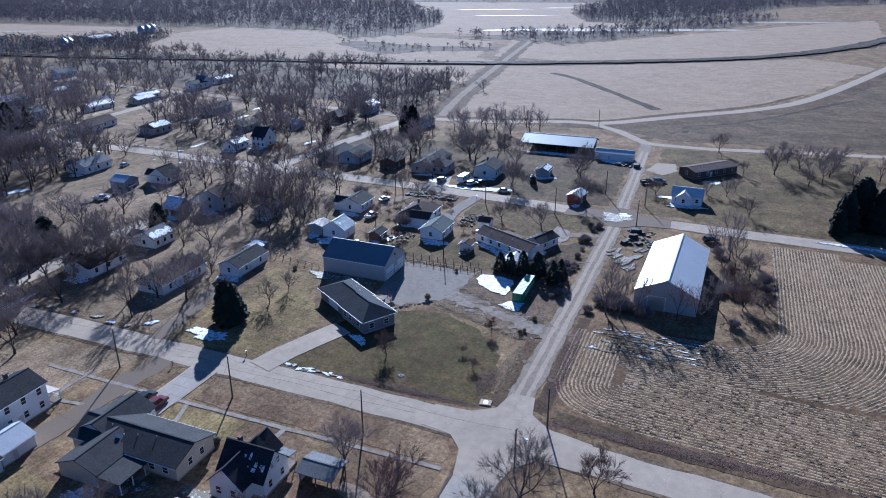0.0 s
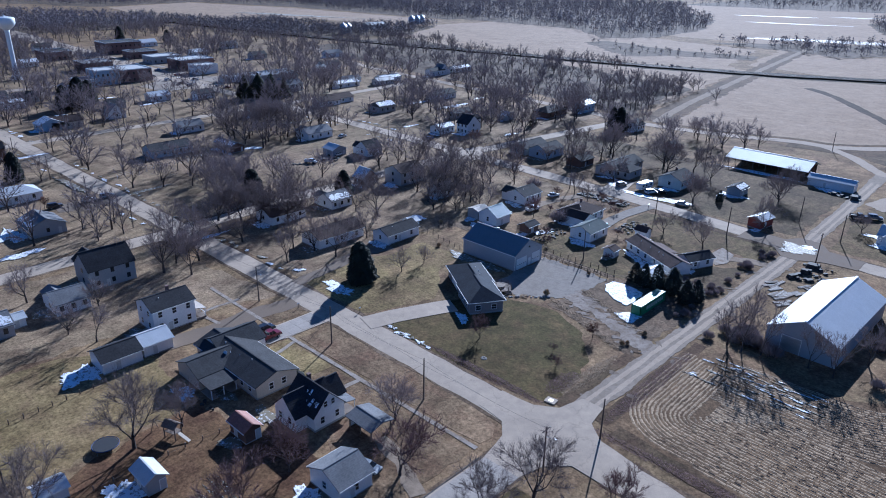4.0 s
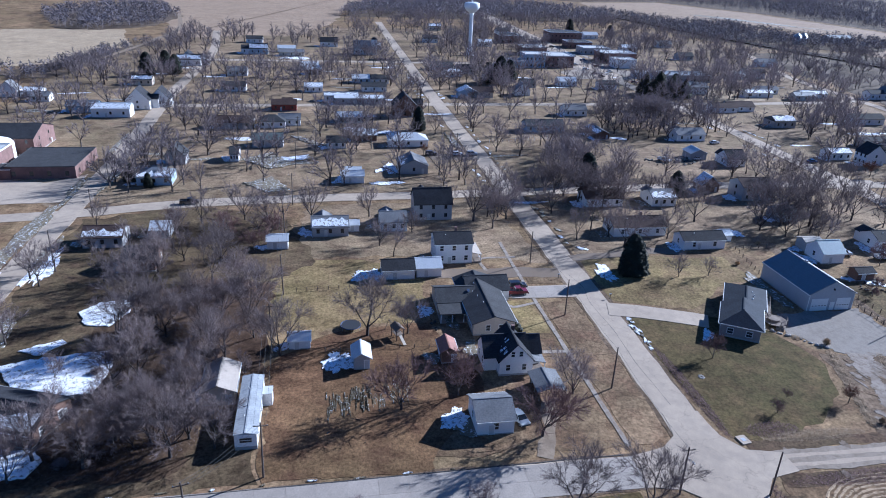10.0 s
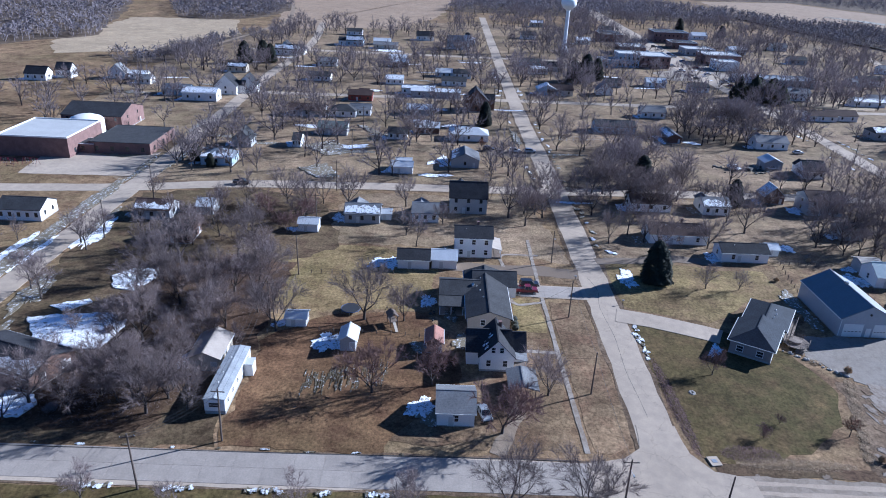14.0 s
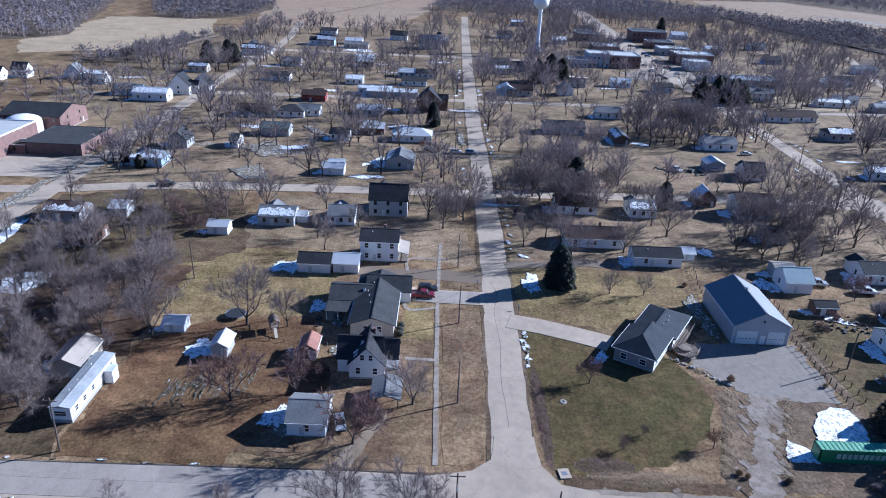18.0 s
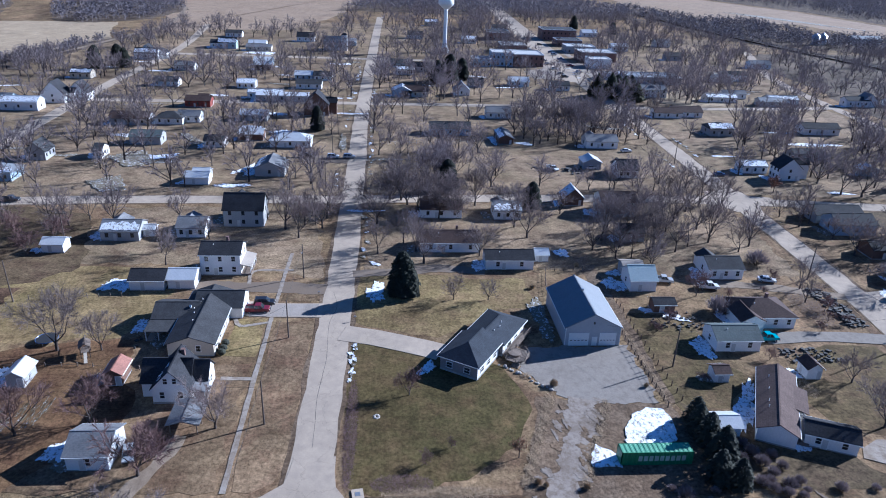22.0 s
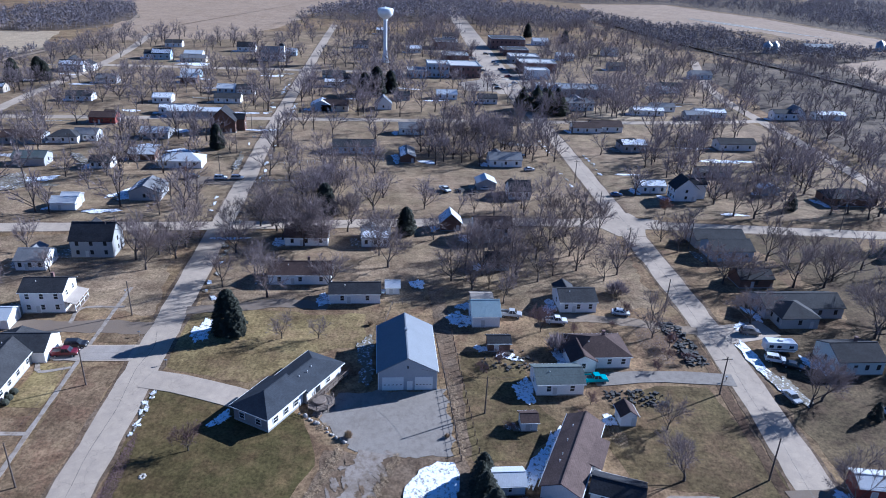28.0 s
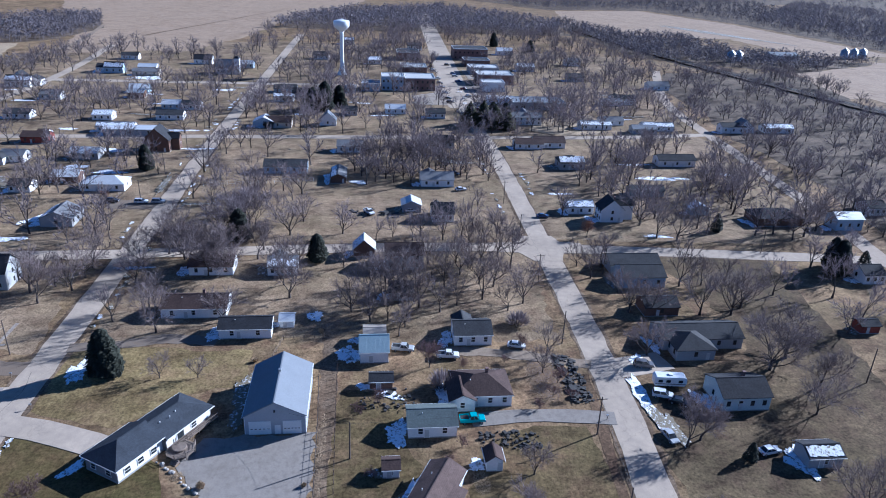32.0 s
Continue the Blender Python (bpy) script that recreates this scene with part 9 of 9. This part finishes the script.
def vehicle(x, y, turn, colour, kind, label):
    """A car from its side outline: body with tucked upper sides, glass cabin, four wheels, lamps and bumpers."""
    e = thing({"pickup": "pickup_truck", "suv": "suv", "sedan": "car"}[kind], pose(x, y, 0.1, 0, 0, turn), label, {"pickup": "truck"}.get(kind, "car"))
    L, W = {"pickup": (5.6, 1.95), "suv": (4.8, 1.9), "sedan": (4.7, 1.8)}[kind]
    side = {"pickup": [(-2.75, 0.45), (2.7, 0.45), (2.78, 0.8), (2.6, 1.05), (1.3, 1.12), (-2.72, 1.12), (-2.78, 0.8)],
            "suv": [(-2.35, 0.4), (2.3, 0.4), (2.38, 0.75), (2.2, 1.0), (1.2, 1.08), (-2.3, 1.1), (-2.38, 0.7)],
            "sedan": [(-2.3, 0.35), (2.25, 0.35), (2.33, 0.62), (2.15, 0.8), (1.2, 0.9), (-2.2, 0.95), (-2.33, 0.65)]}[kind]
    g = Geo()
    w = W / 2
    g.solid(ring_at([(a * 0.97, b) for a, b in side], -w), ring_at([(a * 0.97, b) for a, b in side], w))
    part("body", g, colour, e)
    lo, hi = {"pickup": ((-0.6, 1.45, 1.12), (-0.4, 0.85, 1.82)), "suv": ((-2.2, 1.25, 1.09), (-1.95, 0.5, 1.72)), "sedan": ((-1.75, 1.2, 0.93), (-1.05, 0.35, 1.42))}[kind]
    cab = Geo()
    cab.solid([(lo[0], -w * 0.94, lo[2]), (lo[1], -w * 0.94, lo[2]), (lo[1], w * 0.94, lo[2]), (lo[0], w * 0.94, lo[2])], [(hi[0], -w * 0.76, hi[2]), (hi[1], -w * 0.76, hi[2]), (hi[1], w * 0.76, hi[2]), (hi[0], w * 0.76, hi[2])])
    part("cabin_glass", cab, GLASS, e)
    part("cabin_roof", Geo().box(hi[0] - 0.04, hi[1] + 0.04, -w * 0.78, w * 0.78, hi[2], hi[2] + 0.06, 0.1), colour, e)
    for sx in (lo[0] + 0.02, (lo[0] + lo[1]) / 2, lo[1] - 0.1):
        k = (sx - lo[0]) / (lo[1] - lo[0])
        tx = hi[0] + (hi[1] - hi[0]) * k
        for s in (-1, 1):
            part("pillar", Geo().tube((sx, s * w * 0.945, lo[2]), (tx, s * w * 0.775, hi[2]), 0.05, 0.05, 4), colour, e)
    if kind == "pickup":
        part("bed", Geo().box(-2.6, -0.75, -w * 0.82, w * 0.82, 1.115, 1.135), CHASSIS, e)
        for s in (-1, 1):
            part("bed_side", Geo().box(-2.7, -0.65, s * w * 0.93 - 0.06, s * w * 0.93 + 0.06, 1.1, 1.34), colour, e)
        part("tailgate", Geo().box(-2.72, -2.62, -w * 0.9, w * 0.9, 1.1, 1.34), colour, e)
    for a in (-L * 0.31, L * 0.31):
        for s in (-1, 1):
            wh = part("wheel", Geo().tube((a, s * (w - 0.2), 0.24), (a, s * (w + 0.02), 0.24), 0.34, 0.34, 14), RUBBER, e)
            part("rim", Geo().tube((a, s * (w + 0.01), 0.24), (a, s * (w + 0.04), 0.24), 0.2, 0.18, 10), STEEL, wh)
    for s in (-1, 1):
        part("headlight", Geo().box(L * 0.475, L * 0.49, s * w * 0.72 - 0.18, s * w * 0.72 + 0.18, 0.66, 0.82), TRIM, e)
        part("tail_light", Geo().box(-L * 0.49, -L * 0.478, s * w * 0.8 - 0.12, s * w * 0.8 + 0.12, 0.7, 0.95), TAIL, e)
    part("bumper", Geo().box(L * 0.46, L * 0.505, -w * 0.95, w * 0.95, 0.35, 0.55, 0.04), CHASSIS, e)
    part("bumper", Geo().box(-L * 0.505, -L * 0.46, -w * 0.95, w * 0.95, 0.35, 0.55, 0.04), CHASSIS, e)
    OBST.append((x, y, 3.5))
    return e


TAIL = paint("tail_lamp_red", (0.3, 0.02, 0.02))
RED, WHITEP, BLACKP, SILVER, TEAL, GREYP, BLUEP = paint("red_paint", (0.15, 0.014, 0.024)), paint("white_paint", (0.75, 0.75, 0.74)), paint("black_paint", (0.02, 0.02, 0.022)), paint("silver_paint", (0.42, 0.43, 0.44)), paint("teal_paint", (0.02, 0.34, 0.4)), paint("grey_paint", (0.14, 0.14, 0.15)), paint("blue_paint", (0.04, 0.08, 0.2))
vehicle(-92.9, 76.6, 92, RED, "pickup", "dark red pickup truck parked on a concrete driveway")
vehicle(-96.2, 77.6, 92, BLACKP, "suv", "black car parked beside a red pickup truck")
vehicle(-45.2, 64.2, 15, SILVER, "sedan", "silver car parked under a bare tree")
vehicle(-162.6, -9.5, 95, BLACKP, "pickup", "black pickup truck parked at the roadside")
vehicle(-108.6, 204.4, 75, WHITEP, "sedan", "white car parked on grass by a track")
vehicle(-108.2, 176.2, 80, SILVER, "pickup", "silver pickup truck parked beside a pale shed")
vehicle(-104.6, 186.8, 85, WHITEP, "pickup", "white pickup truck by a bare earth driveway")
vehicle(-86.2, 233.2, 70, WHITEP, "suv", "white suv parked beside a camper")
vehicle(-79.6, 189.2, 92, TEAL, "pickup", "bright teal pickup truck beside a garage")
vehicle(-214.6, 84.9, 90, WHITEP, "suv", "white suv parked before a house")
vehicle(-214.8, 91.0, 90, SILVER, "suv", "silver suv parked at the street edge")
vehicle(-215.6, 74.5, 90, BLACKP, "suv", "black suv parked before a house")
vehicle(-199.6, 232.8, 90, BLUEP, "sedan", "dark blue car parked at the street edge")
vehicle(-203.6, 168.5, 30, WHITEP, "pickup", "white work truck in a bare yard")
vehicle(-205.5, 184.0, 100, WHITEP, "sedan", "white car parked before an open garage")
vehicle(-230.5, 206.0, 100, WHITEP, "sedan", "white car parked beside a white house")
vehicle(-252.0, 206.0, 60, BLACKP, "sedan", "dark car parked in a bare yard")
vehicle(-98.5, 233.5, 80, GREYP, "suv", "dark suv in the shade of a house")
vehicle(-20.5, 262, 20, GREYP, "suv", "dark suv parked by a long brown house")
vehicle(-24.5, 259, 30, BLACKP, "pickup", "black pickup truck parked by a long brown house")
vehicle(0.5, 204.5, 30, BLACKP, "suv", "black suv parked behind the warehouse")
vehicle(-66.5, 247.5, 100, WHITEP, "sedan", "white car parked by a garage")
vehicle(-83.5, 236.0, 60, BLACKP, "sedan", "black car parked in shade")
vehicle(-72.0, 229.0, 10, SILVER, "sedan", "silver car parked in a yard")
rng = random.Random(12)
for i in range(18):
    c, n = rng.choice(((WHITEP, "white"), (BLACKP, "black"), (SILVER, "silver"), (RED, "red"), (GREYP, "grey"), (BLUEP, "blue")))
    vehicle(-385 - i * 11 + rng.uniform(-3, 3), 229 + rng.choice((-7.5, 7.5)), 90 + rng.uniform(-8, 8), c, rng.choice(("sedan", "suv", "pickup")), n + " vehicle parked along the main street shops")


def camper(x, y, turn):
    e = thing("camper_trailer", pose(x, y, 0, 0, 0, turn), "white camper trailer parked beside the street", "camper")
    ring = [(-3.6, 0.6), (3.2, 0.6), (3.7, 1.4), (3.5, 2.6), (3.0, 2.9), (-3.3, 2.9), (-3.7, 2.4)]
    part("body", Geo().solid(ring_at(ring, -1.2), ring_at(ring, 1.2)), WHITEP, e)
    for s in (-1, 1):
        for u in (-2.4, -0.6, 2.2):
            part("window", Geo().box(u - 0.5, u + 0.5, s * 1.2 - 0.02, s * 1.2 + 0.02, 1.5, 2.2), GLASS, e)
        for u in (-0.6, 0.3):
            part("wheel", Geo().tube((u, s * 1.0, 0.34), (u, s * 1.22, 0.34), 0.34, 0.34, 12), RUBBER, e)
        part("stripe", Geo().box(-3.5, 3.4, s * 1.2 - 0.012, s * 1.2 + 0.012, 1.05, 1.25), GREYP, e)
    part("door", Geo().box(0.7, 1.4, 1.2, 1.23, 0.65, 2.4), TRIM, e)
    part("hitch", Geo().tube((3.6, 0, 0.6), (5.0, 0, 0.5), 0.06, 0.06, 5), CHASSIS, e)
    part("roof_unit", Geo().box(-0.5, 0.5, -0.4, 0.4, 2.9, 3.15, 0.1), TRIM, e)


camper(-90.6, 236.5, 83)


# ---- yard clutter ----
def junk_area(x0, x1, y0, y1, n, seed, label, lo=0.4, hi=1.6, name="scrap_heap"):
    """A spread of lumps of scrap: tilted boxes, wheels and poles too jumbled to tell apart."""
    rng = random.Random(seed)
    g = Geo()
    for i in range(n):
        x, y, s = rng.uniform(x0, x1), rng.uniform(y0, y1), rng.uniform(lo, hi)
        k = rng.random()
        if k < 0.22:
            a, b, h = s * rng.uniform(0.4, 1.2), s * rng.uniform(0.3, 0.9), s * rng.uniform(0.3, 0.9)
            t = rng.uniform(0, 3.1)
            c, d = math.cos(t), math.sin(t)
            pts = [(x + u * c - v * d, y + u * d + v * c) for u, v in ((-a, -b), (a, -b), (a, b), (-a, b))]
            g.solid([(*p, 0) for p in pts], [(x + (p[0] - x) * 0.8, y + (p[1] - y) * 0.8, h) for p in pts])
        elif k < 0.75:
            g.tube((x, y, 0.02), (x + rng.uniform(-0.1, 0.1), y, 0.25 + 0.2 * rng.random()), s * 0.6, s * 0.55, 9)
        else:
            g.tube((x, y, 0.1), (x + rng.uniform(-2, 2) * s, y + rng.uniform(-2, 2) * s, rng.uniform(0.1, 0.7)), 0.09, 0.07, 4)
    return tagged(part(name, g, JUNK), label, "scrap", kind="stuff")


junk_area(-104, -85, 212.2, 217.2, 170, 1, "dark jumble of scrap machinery and stacked tyres beside the street", 0.3, 1.0)
junk_area(-76, -70.5, 190, 202, 90, 2, "row of old tyres and scrap beside a driveway", 0.25, 0.8)
junk_area(-92, -84, 166, 178, 60, 3, "scattered yard scrap behind a garage", 0.25, 0.8)
junk_area(-24, -14.5, 192, 206, 60, 4, "heap of scrap and covered machines behind the warehouse")
junk_area(-60, -42, 30, 38, 5, 5, "a few scraps on the grass", 0.2, 0.5)
junk_area(-84, -76, 53, 55, 6, 6, "scraps by a porch", 0.2, 0.6)
junk_area(-208, -198, 160, 182, 30, 7, "farm scrap in a bare yard")
junk_area(-40, -30, 280, 283, 26, 8, "parked machines beside a long shed", 0.8, 1.8)


def lumber(x, y, n, seed):
    rng = random.Random(seed)
    for i in range(n):
        a, b, t = x + rng.uniform(-5, 5), y + rng.uniform(-9, 9), rng.uniform(50, 85)
        e = thing("plank_stack", pose(a, b, 0, 0, 0, t), "loose stack of grey weathered planks on bare ground", "planks", "plank stacks")
        for k in range(4):
            part("plank", Geo().box(-1.8, 1.8 + 0.4 * rng.random(), -0.5 + k * 0.26, -0.28 + k * 0.26, 0, 0.16 + 0.1 * rng.random()), STONE if rng.random() < 0.5 else WOOD, e)


lumber(-21, 182, 20, 3)


def brush_pile(x, y, rx, ry, n, seed, mat, label):
    rng = random.Random(seed)
    g = Geo()
    for i in range(2 * n):
        a, q = rng.uniform(0, 6.28), math.sqrt(rng.random())
        px, py = x + rx * q * math.cos(a), y + ry * q * math.sin(a)
        d = Vector((rng.uniform(-1, 1), rng.uniform(-1, 1), rng.uniform(0, 0.5))) * rng.uniform(0.25, 0.9)
        z = rng.uniform(0.03, 0.5) * (1 - q)
        s = Vector((-d.y, d.x, 0)).normalized() * 0.03
        p = Vector((px, py, z))
        g.face(p - s, p + s, p + d)
    return tagged(part("brush_pile", g, mat), label, "brush", kind="stuff")


brush_pile(-35.2, 114.5, 1.5, 10, 1500, 1, STRAW, "pile of pale cut brush and dry stalks at the lawn's edge")
for i in range(9):
    t = i / 8
    brush_pile(-59 + 22 * t, 136.2 - 8.5 * t, 1.9, 0.9, 170, 20 + i, STRAW, "fringe of pale dry grass along a gravel drive")
    brush_pile(-57 + 20 * t, 146.5 - 9 * t, 1.8, 0.7, 110, 40 + i, STRAW, "fringe of pale dry grass along a gravel drive")
brush_pile(-51, 99.4, 15, 1.1, 1500, 11, TWIG_RED, "reddish dead weeds and leaves along the street edge")
brush_pile(-37.5, 108, 2.2, 5, 700, 12, TWIG_RED, "reddish dead weeds at the corner of a lawn")
for x, y, rx, ry, n, k in ((-56, 2, 16, 12, 900, 51), (-84, 4, 18, 12, 900, 52), (-64, -14, 22, 9, 600, 53), (-104, 0, 12, 14, 500, 54), (-44, -4, 6, 12, 400, 55)):
    brush_pile(x, y, rx, ry, n, k, TWIG_NEAR, "tangled brown undergrowth below bare trees")
brush_pile(-95, 208.2, 9.5, 3.6, 900, 61, TWIG_NEAR, "low heaps of brown brush and dead garden stalks")
brush_pile(-93, 206.5, 8, 2.6, 450, 62, STRAW, "pale dead garden stalks behind a house")
brush_pile(-61.5, 188.5, 3.2, 1.6, 350, 63, STRAW, "heap of pale dry brush behind a long house")
brush_pile(-66.5, 133, 1.2, 1.2, 200, 2, STRAW, "dry stalks by a gravel yard")
brush_pile(-24.6, 120, 1.8, 17, 1600, 3, TWIG_RED, "reddish dead weeds along the lane ditch")
brush_pile(0, 99.5, 26, 1.4, 2000, 4, TWIG_RED, "reddish dead weeds along the field edge")
brush_pile(-48, 162, 5, 3, 700, 5, STRAW, "dry stalks beside the evergreens")
brush_pile(-70, 158.6, 14, 0.9, 900, 6, STRAW, "dry stalks along a fence")


def trampoline(x, y):
    e = thing("trampoline", pose(x, y, 0), "round dark garden trampoline on the grass", "trampoline")
    part("mat", Geo().lathe([(2.0, 0.82), (2.0, 0.86)], 22), CHASSIS, e)
    rim = Geo()
    for i in range(22):
        a, b = 2 * math.pi * i / 22, 2 * math.pi * (i + 1) / 22
        rim.tube((2.15 * math.cos(a), 2.15 * math.sin(a), 0.85), (2.15 * math.cos(b), 2.15 * math.sin(b), 0.85), 0.08, 0.08, 4)
    part("rim", rim, BLUEP, e)
    for i in range(6):
        a = 2 * math.pi * i / 6
        part("leg", Geo().tube((2.1 * math.cos(a), 2.1 * math.sin(a), 0), (2.1 * math.cos(a), 2.1 * math.sin(a), 0.85), 0.04, 0.04, 5), STEEL, e)


trampoline(-80.5, 36.5)


def playset(x, y):
    e = thing("play_set", pose(x, y, 0, 0, 0, 20), "wooden garden play set with a slide under a bare tree", "play set")
    for a in (-1.2, 1.2):
        for b in (-0.8, 0.8):
            part("post", Geo().box(a - 0.07, a + 0.07, b - 0.07, b + 0.07, 0, 2.4), WOOD, e)
    part("platform", Geo().box(-1.2, 1.2, -0.8, 0.8, 1.2, 1.3), WOOD, e)
    part("roof", roof_geo(2.8, 2.0, 2.4, 0.7, 0.1), WOOD, e)
    part("slide", Geo().solid([(1.2, -0.3, 1.25), (1.2, 0.3, 1.25), (1.2, 0.3, 1.32), (1.2, -0.3, 1.32)], [(3.6, -0.3, 0.15), (3.6, 0.3, 0.15), (3.6, 0.3, 0.22), (3.6, -0.3, 0.22)]), BEIGE, e)
    part("swing_beam", Geo().tube((-1.2, 0, 2.3), (-4.2, 0, 2.3), 0.07, 0.07, 5), WOOD, e)
    for s in (-0.8, 0.8):
        part("swing_leg", Geo().tube((-4.2, 0, 2.3), (-4.4, s, 0), 0.06, 0.06, 5), WOOD, e)


playset(-75.5, 46)


def mailbox(x, y, turn):
    e = thing("mailbox", pose(x, y, 0, 0, 0, turn), "small mailbox on a post at the kerb", "mailbox")
    part("post", Geo().box(-0.05, 0.05, -0.05, 0.05, 0, 1.05), WOOD, e)
    part("box", Geo().box(-0.12, 0.12, -0.28, 0.28, 1.05, 1.3, 0.04), STEEL, e)


mailbox(-88.6, 98.6, 0), mailbox(-100.5, 89.6, 0), mailbox(-78.8, 218, 0)


def storm_inlet(x, y):
    e = thing("storm_inlet", pose(x, y, 0, 0, 0, 8), "square concrete storm drain inlet with a metal lid", "drain")
    part("slab", Geo().box(-1.1, 1.1, -0.9, 0.9, 0, 0.2, 0.1), CONCRETE, e)
    part("lid", Geo().box(-0.4, 0.4, -0.4, 0.4, 0.2, 0.23), STEEL, e)


storm_inlet(-35.4, 101.2)
rng = random.Random(15)
for i in range(16):
    t = i / 15
    e = thing("boulder", pose(-71 + 9.5 * t + rng.uniform(-0.4, 0.4), 128.6 + 9.0 * t + rng.uniform(-0.4, 0.4), -0.05, 0, 0, rng.uniform(0, 360)), "rounded pale boulder edging a gravel yard", "stone", "edging boulders")
    r = rng.uniform(0.25, 0.5)
    e2 = part("stone", Geo().lathe([(r * 0.8, 0), (r, r * 0.35), (r * 0.75, r * 0.8), (r * 0.2, r)], 8), STONE, e)
    e2.matrix_basis = Matrix.LocRotScale((0, 0, 0), Euler((rng.uniform(-0.2, 0.2), 0, 0)), (1.0, rng.uniform(0.7, 1.0), 1.0))
# a half-buried old stone ring on the ranch lawn
e = thing("stone_ring", pose(-54.5, 103.8, 0), "small ring of pale stones on the lawn", "stones")
for i in range(7):
    a = 2 * math.pi * i / 7
    part("stone", Geo().lathe([(0.28, 0), (0.3, 0.12), (0.15, 0.25)], 7), STONE, e).matrix_basis = pose(0.5 * math.cos(a), 0.4 * math.sin(a), -0.1)
house(-54.5, -21.5, 17, 10, 3.0, 70, BROWNWALL, SHINGLE_DARK, 0.38, name="house", win=(3, 2), snowy=0.5, label="low house with a broad dark roof under bare trees", shade_snow=False)


# snow left between mown rows
rng = random.Random(91)
for i in range(70):
    snow(-53.5 + rng.uniform(-3.2, 3.2) - 0.05 * i, 31 + i * 0.22, rng.uniform(0.8, 1.9), rng.uniform(0.05, 0.09), rng.uniform(-3, 3), True, 0.05)


# swings before the school
def swing_set(x, y, turn):
    e = thing("swing_set", pose(x, y, 0, 0, 0, turn), "red metal playground swing frame on concrete", "swing")
    part("beam", Geo().tube((-2.6, 0, 2.6), (2.6, 0, 2.6), 0.07, 0.07, 6), RED, e)
    for a in (-2.6, 0, 2.6):
        for s in (-1, 1):
            part("leg", Geo().tube((a, 0, 2.6), (a, s * 1.2, 0), 0.06, 0.06, 5), RED, e)
    for a in (-1.7, -0.8, 0.8, 1.7):
        part("chain", Geo().tube((a, 0, 2.55), (a, 0, 0.6), 0.02, 0.02, 3), STEEL, e)
        part("swing_seat", Geo().box(a - 0.25, a + 0.25, -0.12, 0.12, 0.55, 0.6), CHASSIS, e)


swing_set(-172.6, -91, 80), swing_set(-173.5, -84, 80)


# ---- slabs of the concrete street and the sidewalk, last ----
def slabs(name, x0, x1, y0, y1, lx, ly, z, gap, road):
    """Slabs of one size laid in rows on a road or path, with open joints between them."""
    nx, ny = max(1, round((x1 - x0) / lx)), max(1, round((y1 - y0) / ly))
    ax, ay = (x1 - x0) / nx, (y1 - y0) / ny
    me = Geo().box(gap / 2, ax - gap / 2, gap / 2, ay - gap / 2, 0, 0.05).mesh(name, SLAB)
    rng = random.Random(nx * 7 + ny)
    for i in range(nx):
        for j in range(ny):
            ob = part(name, me, None, road)
            ob.matrix_basis = pose(x0 + i * ax, y0 + j * ay, z, rng.uniform(-0.06, 0.06), rng.uniform(-0.06, 0.06), 0)


slabs("slab", -33.7, -26.5, -40, 80, 3.6, 4.6, 0.06, 0.03, bpy.data.objects["road_cross"])
slabs("slab", -96.3, -90.6, 75, 90, 2.85, 3.0, 0.105, 0.03, bpy.data.objects["driveway.001"])


# stray gravel along the edges of the barn drive and lane
rng = random.Random(33)
for i in range(34):
    u = rng.random()
    x, y = -33 - 25 * u + rng.gauss(0, 0.8), 131.5 + 10.5 * u + rng.choice((-1, 1)) * rng.uniform(1.6, 3.6)
    patch("gravel_patch", blob(x, y, rng.uniform(0.4, 1.5), rng.uniform(0.3, 0.8), 25 + rng.uniform(-25, 25), i + 50), 0.0665 + 0.0011 * i, THIN_GRAVEL if i % 3 else WORN, "stray patch of loose gravel", "gravel", 0.1, "stuff", 0.05, 0.6)
for i in range(16):
    x, y = -29 + rng.choice((-1, 1)) * rng.uniform(2.4, 3.6), rng.uniform(106, 200)
    patch("gravel_patch", blob(x, y, rng.uniform(0.5, 1.8), rng.uniform(0.3, 1.0), rng.uniform(0, 180), i), 0.06 + 0.002 * i, GRAVEL, "stray patch of loose gravel", "gravel", 0.08, "stuff", 0.05, 0.8)
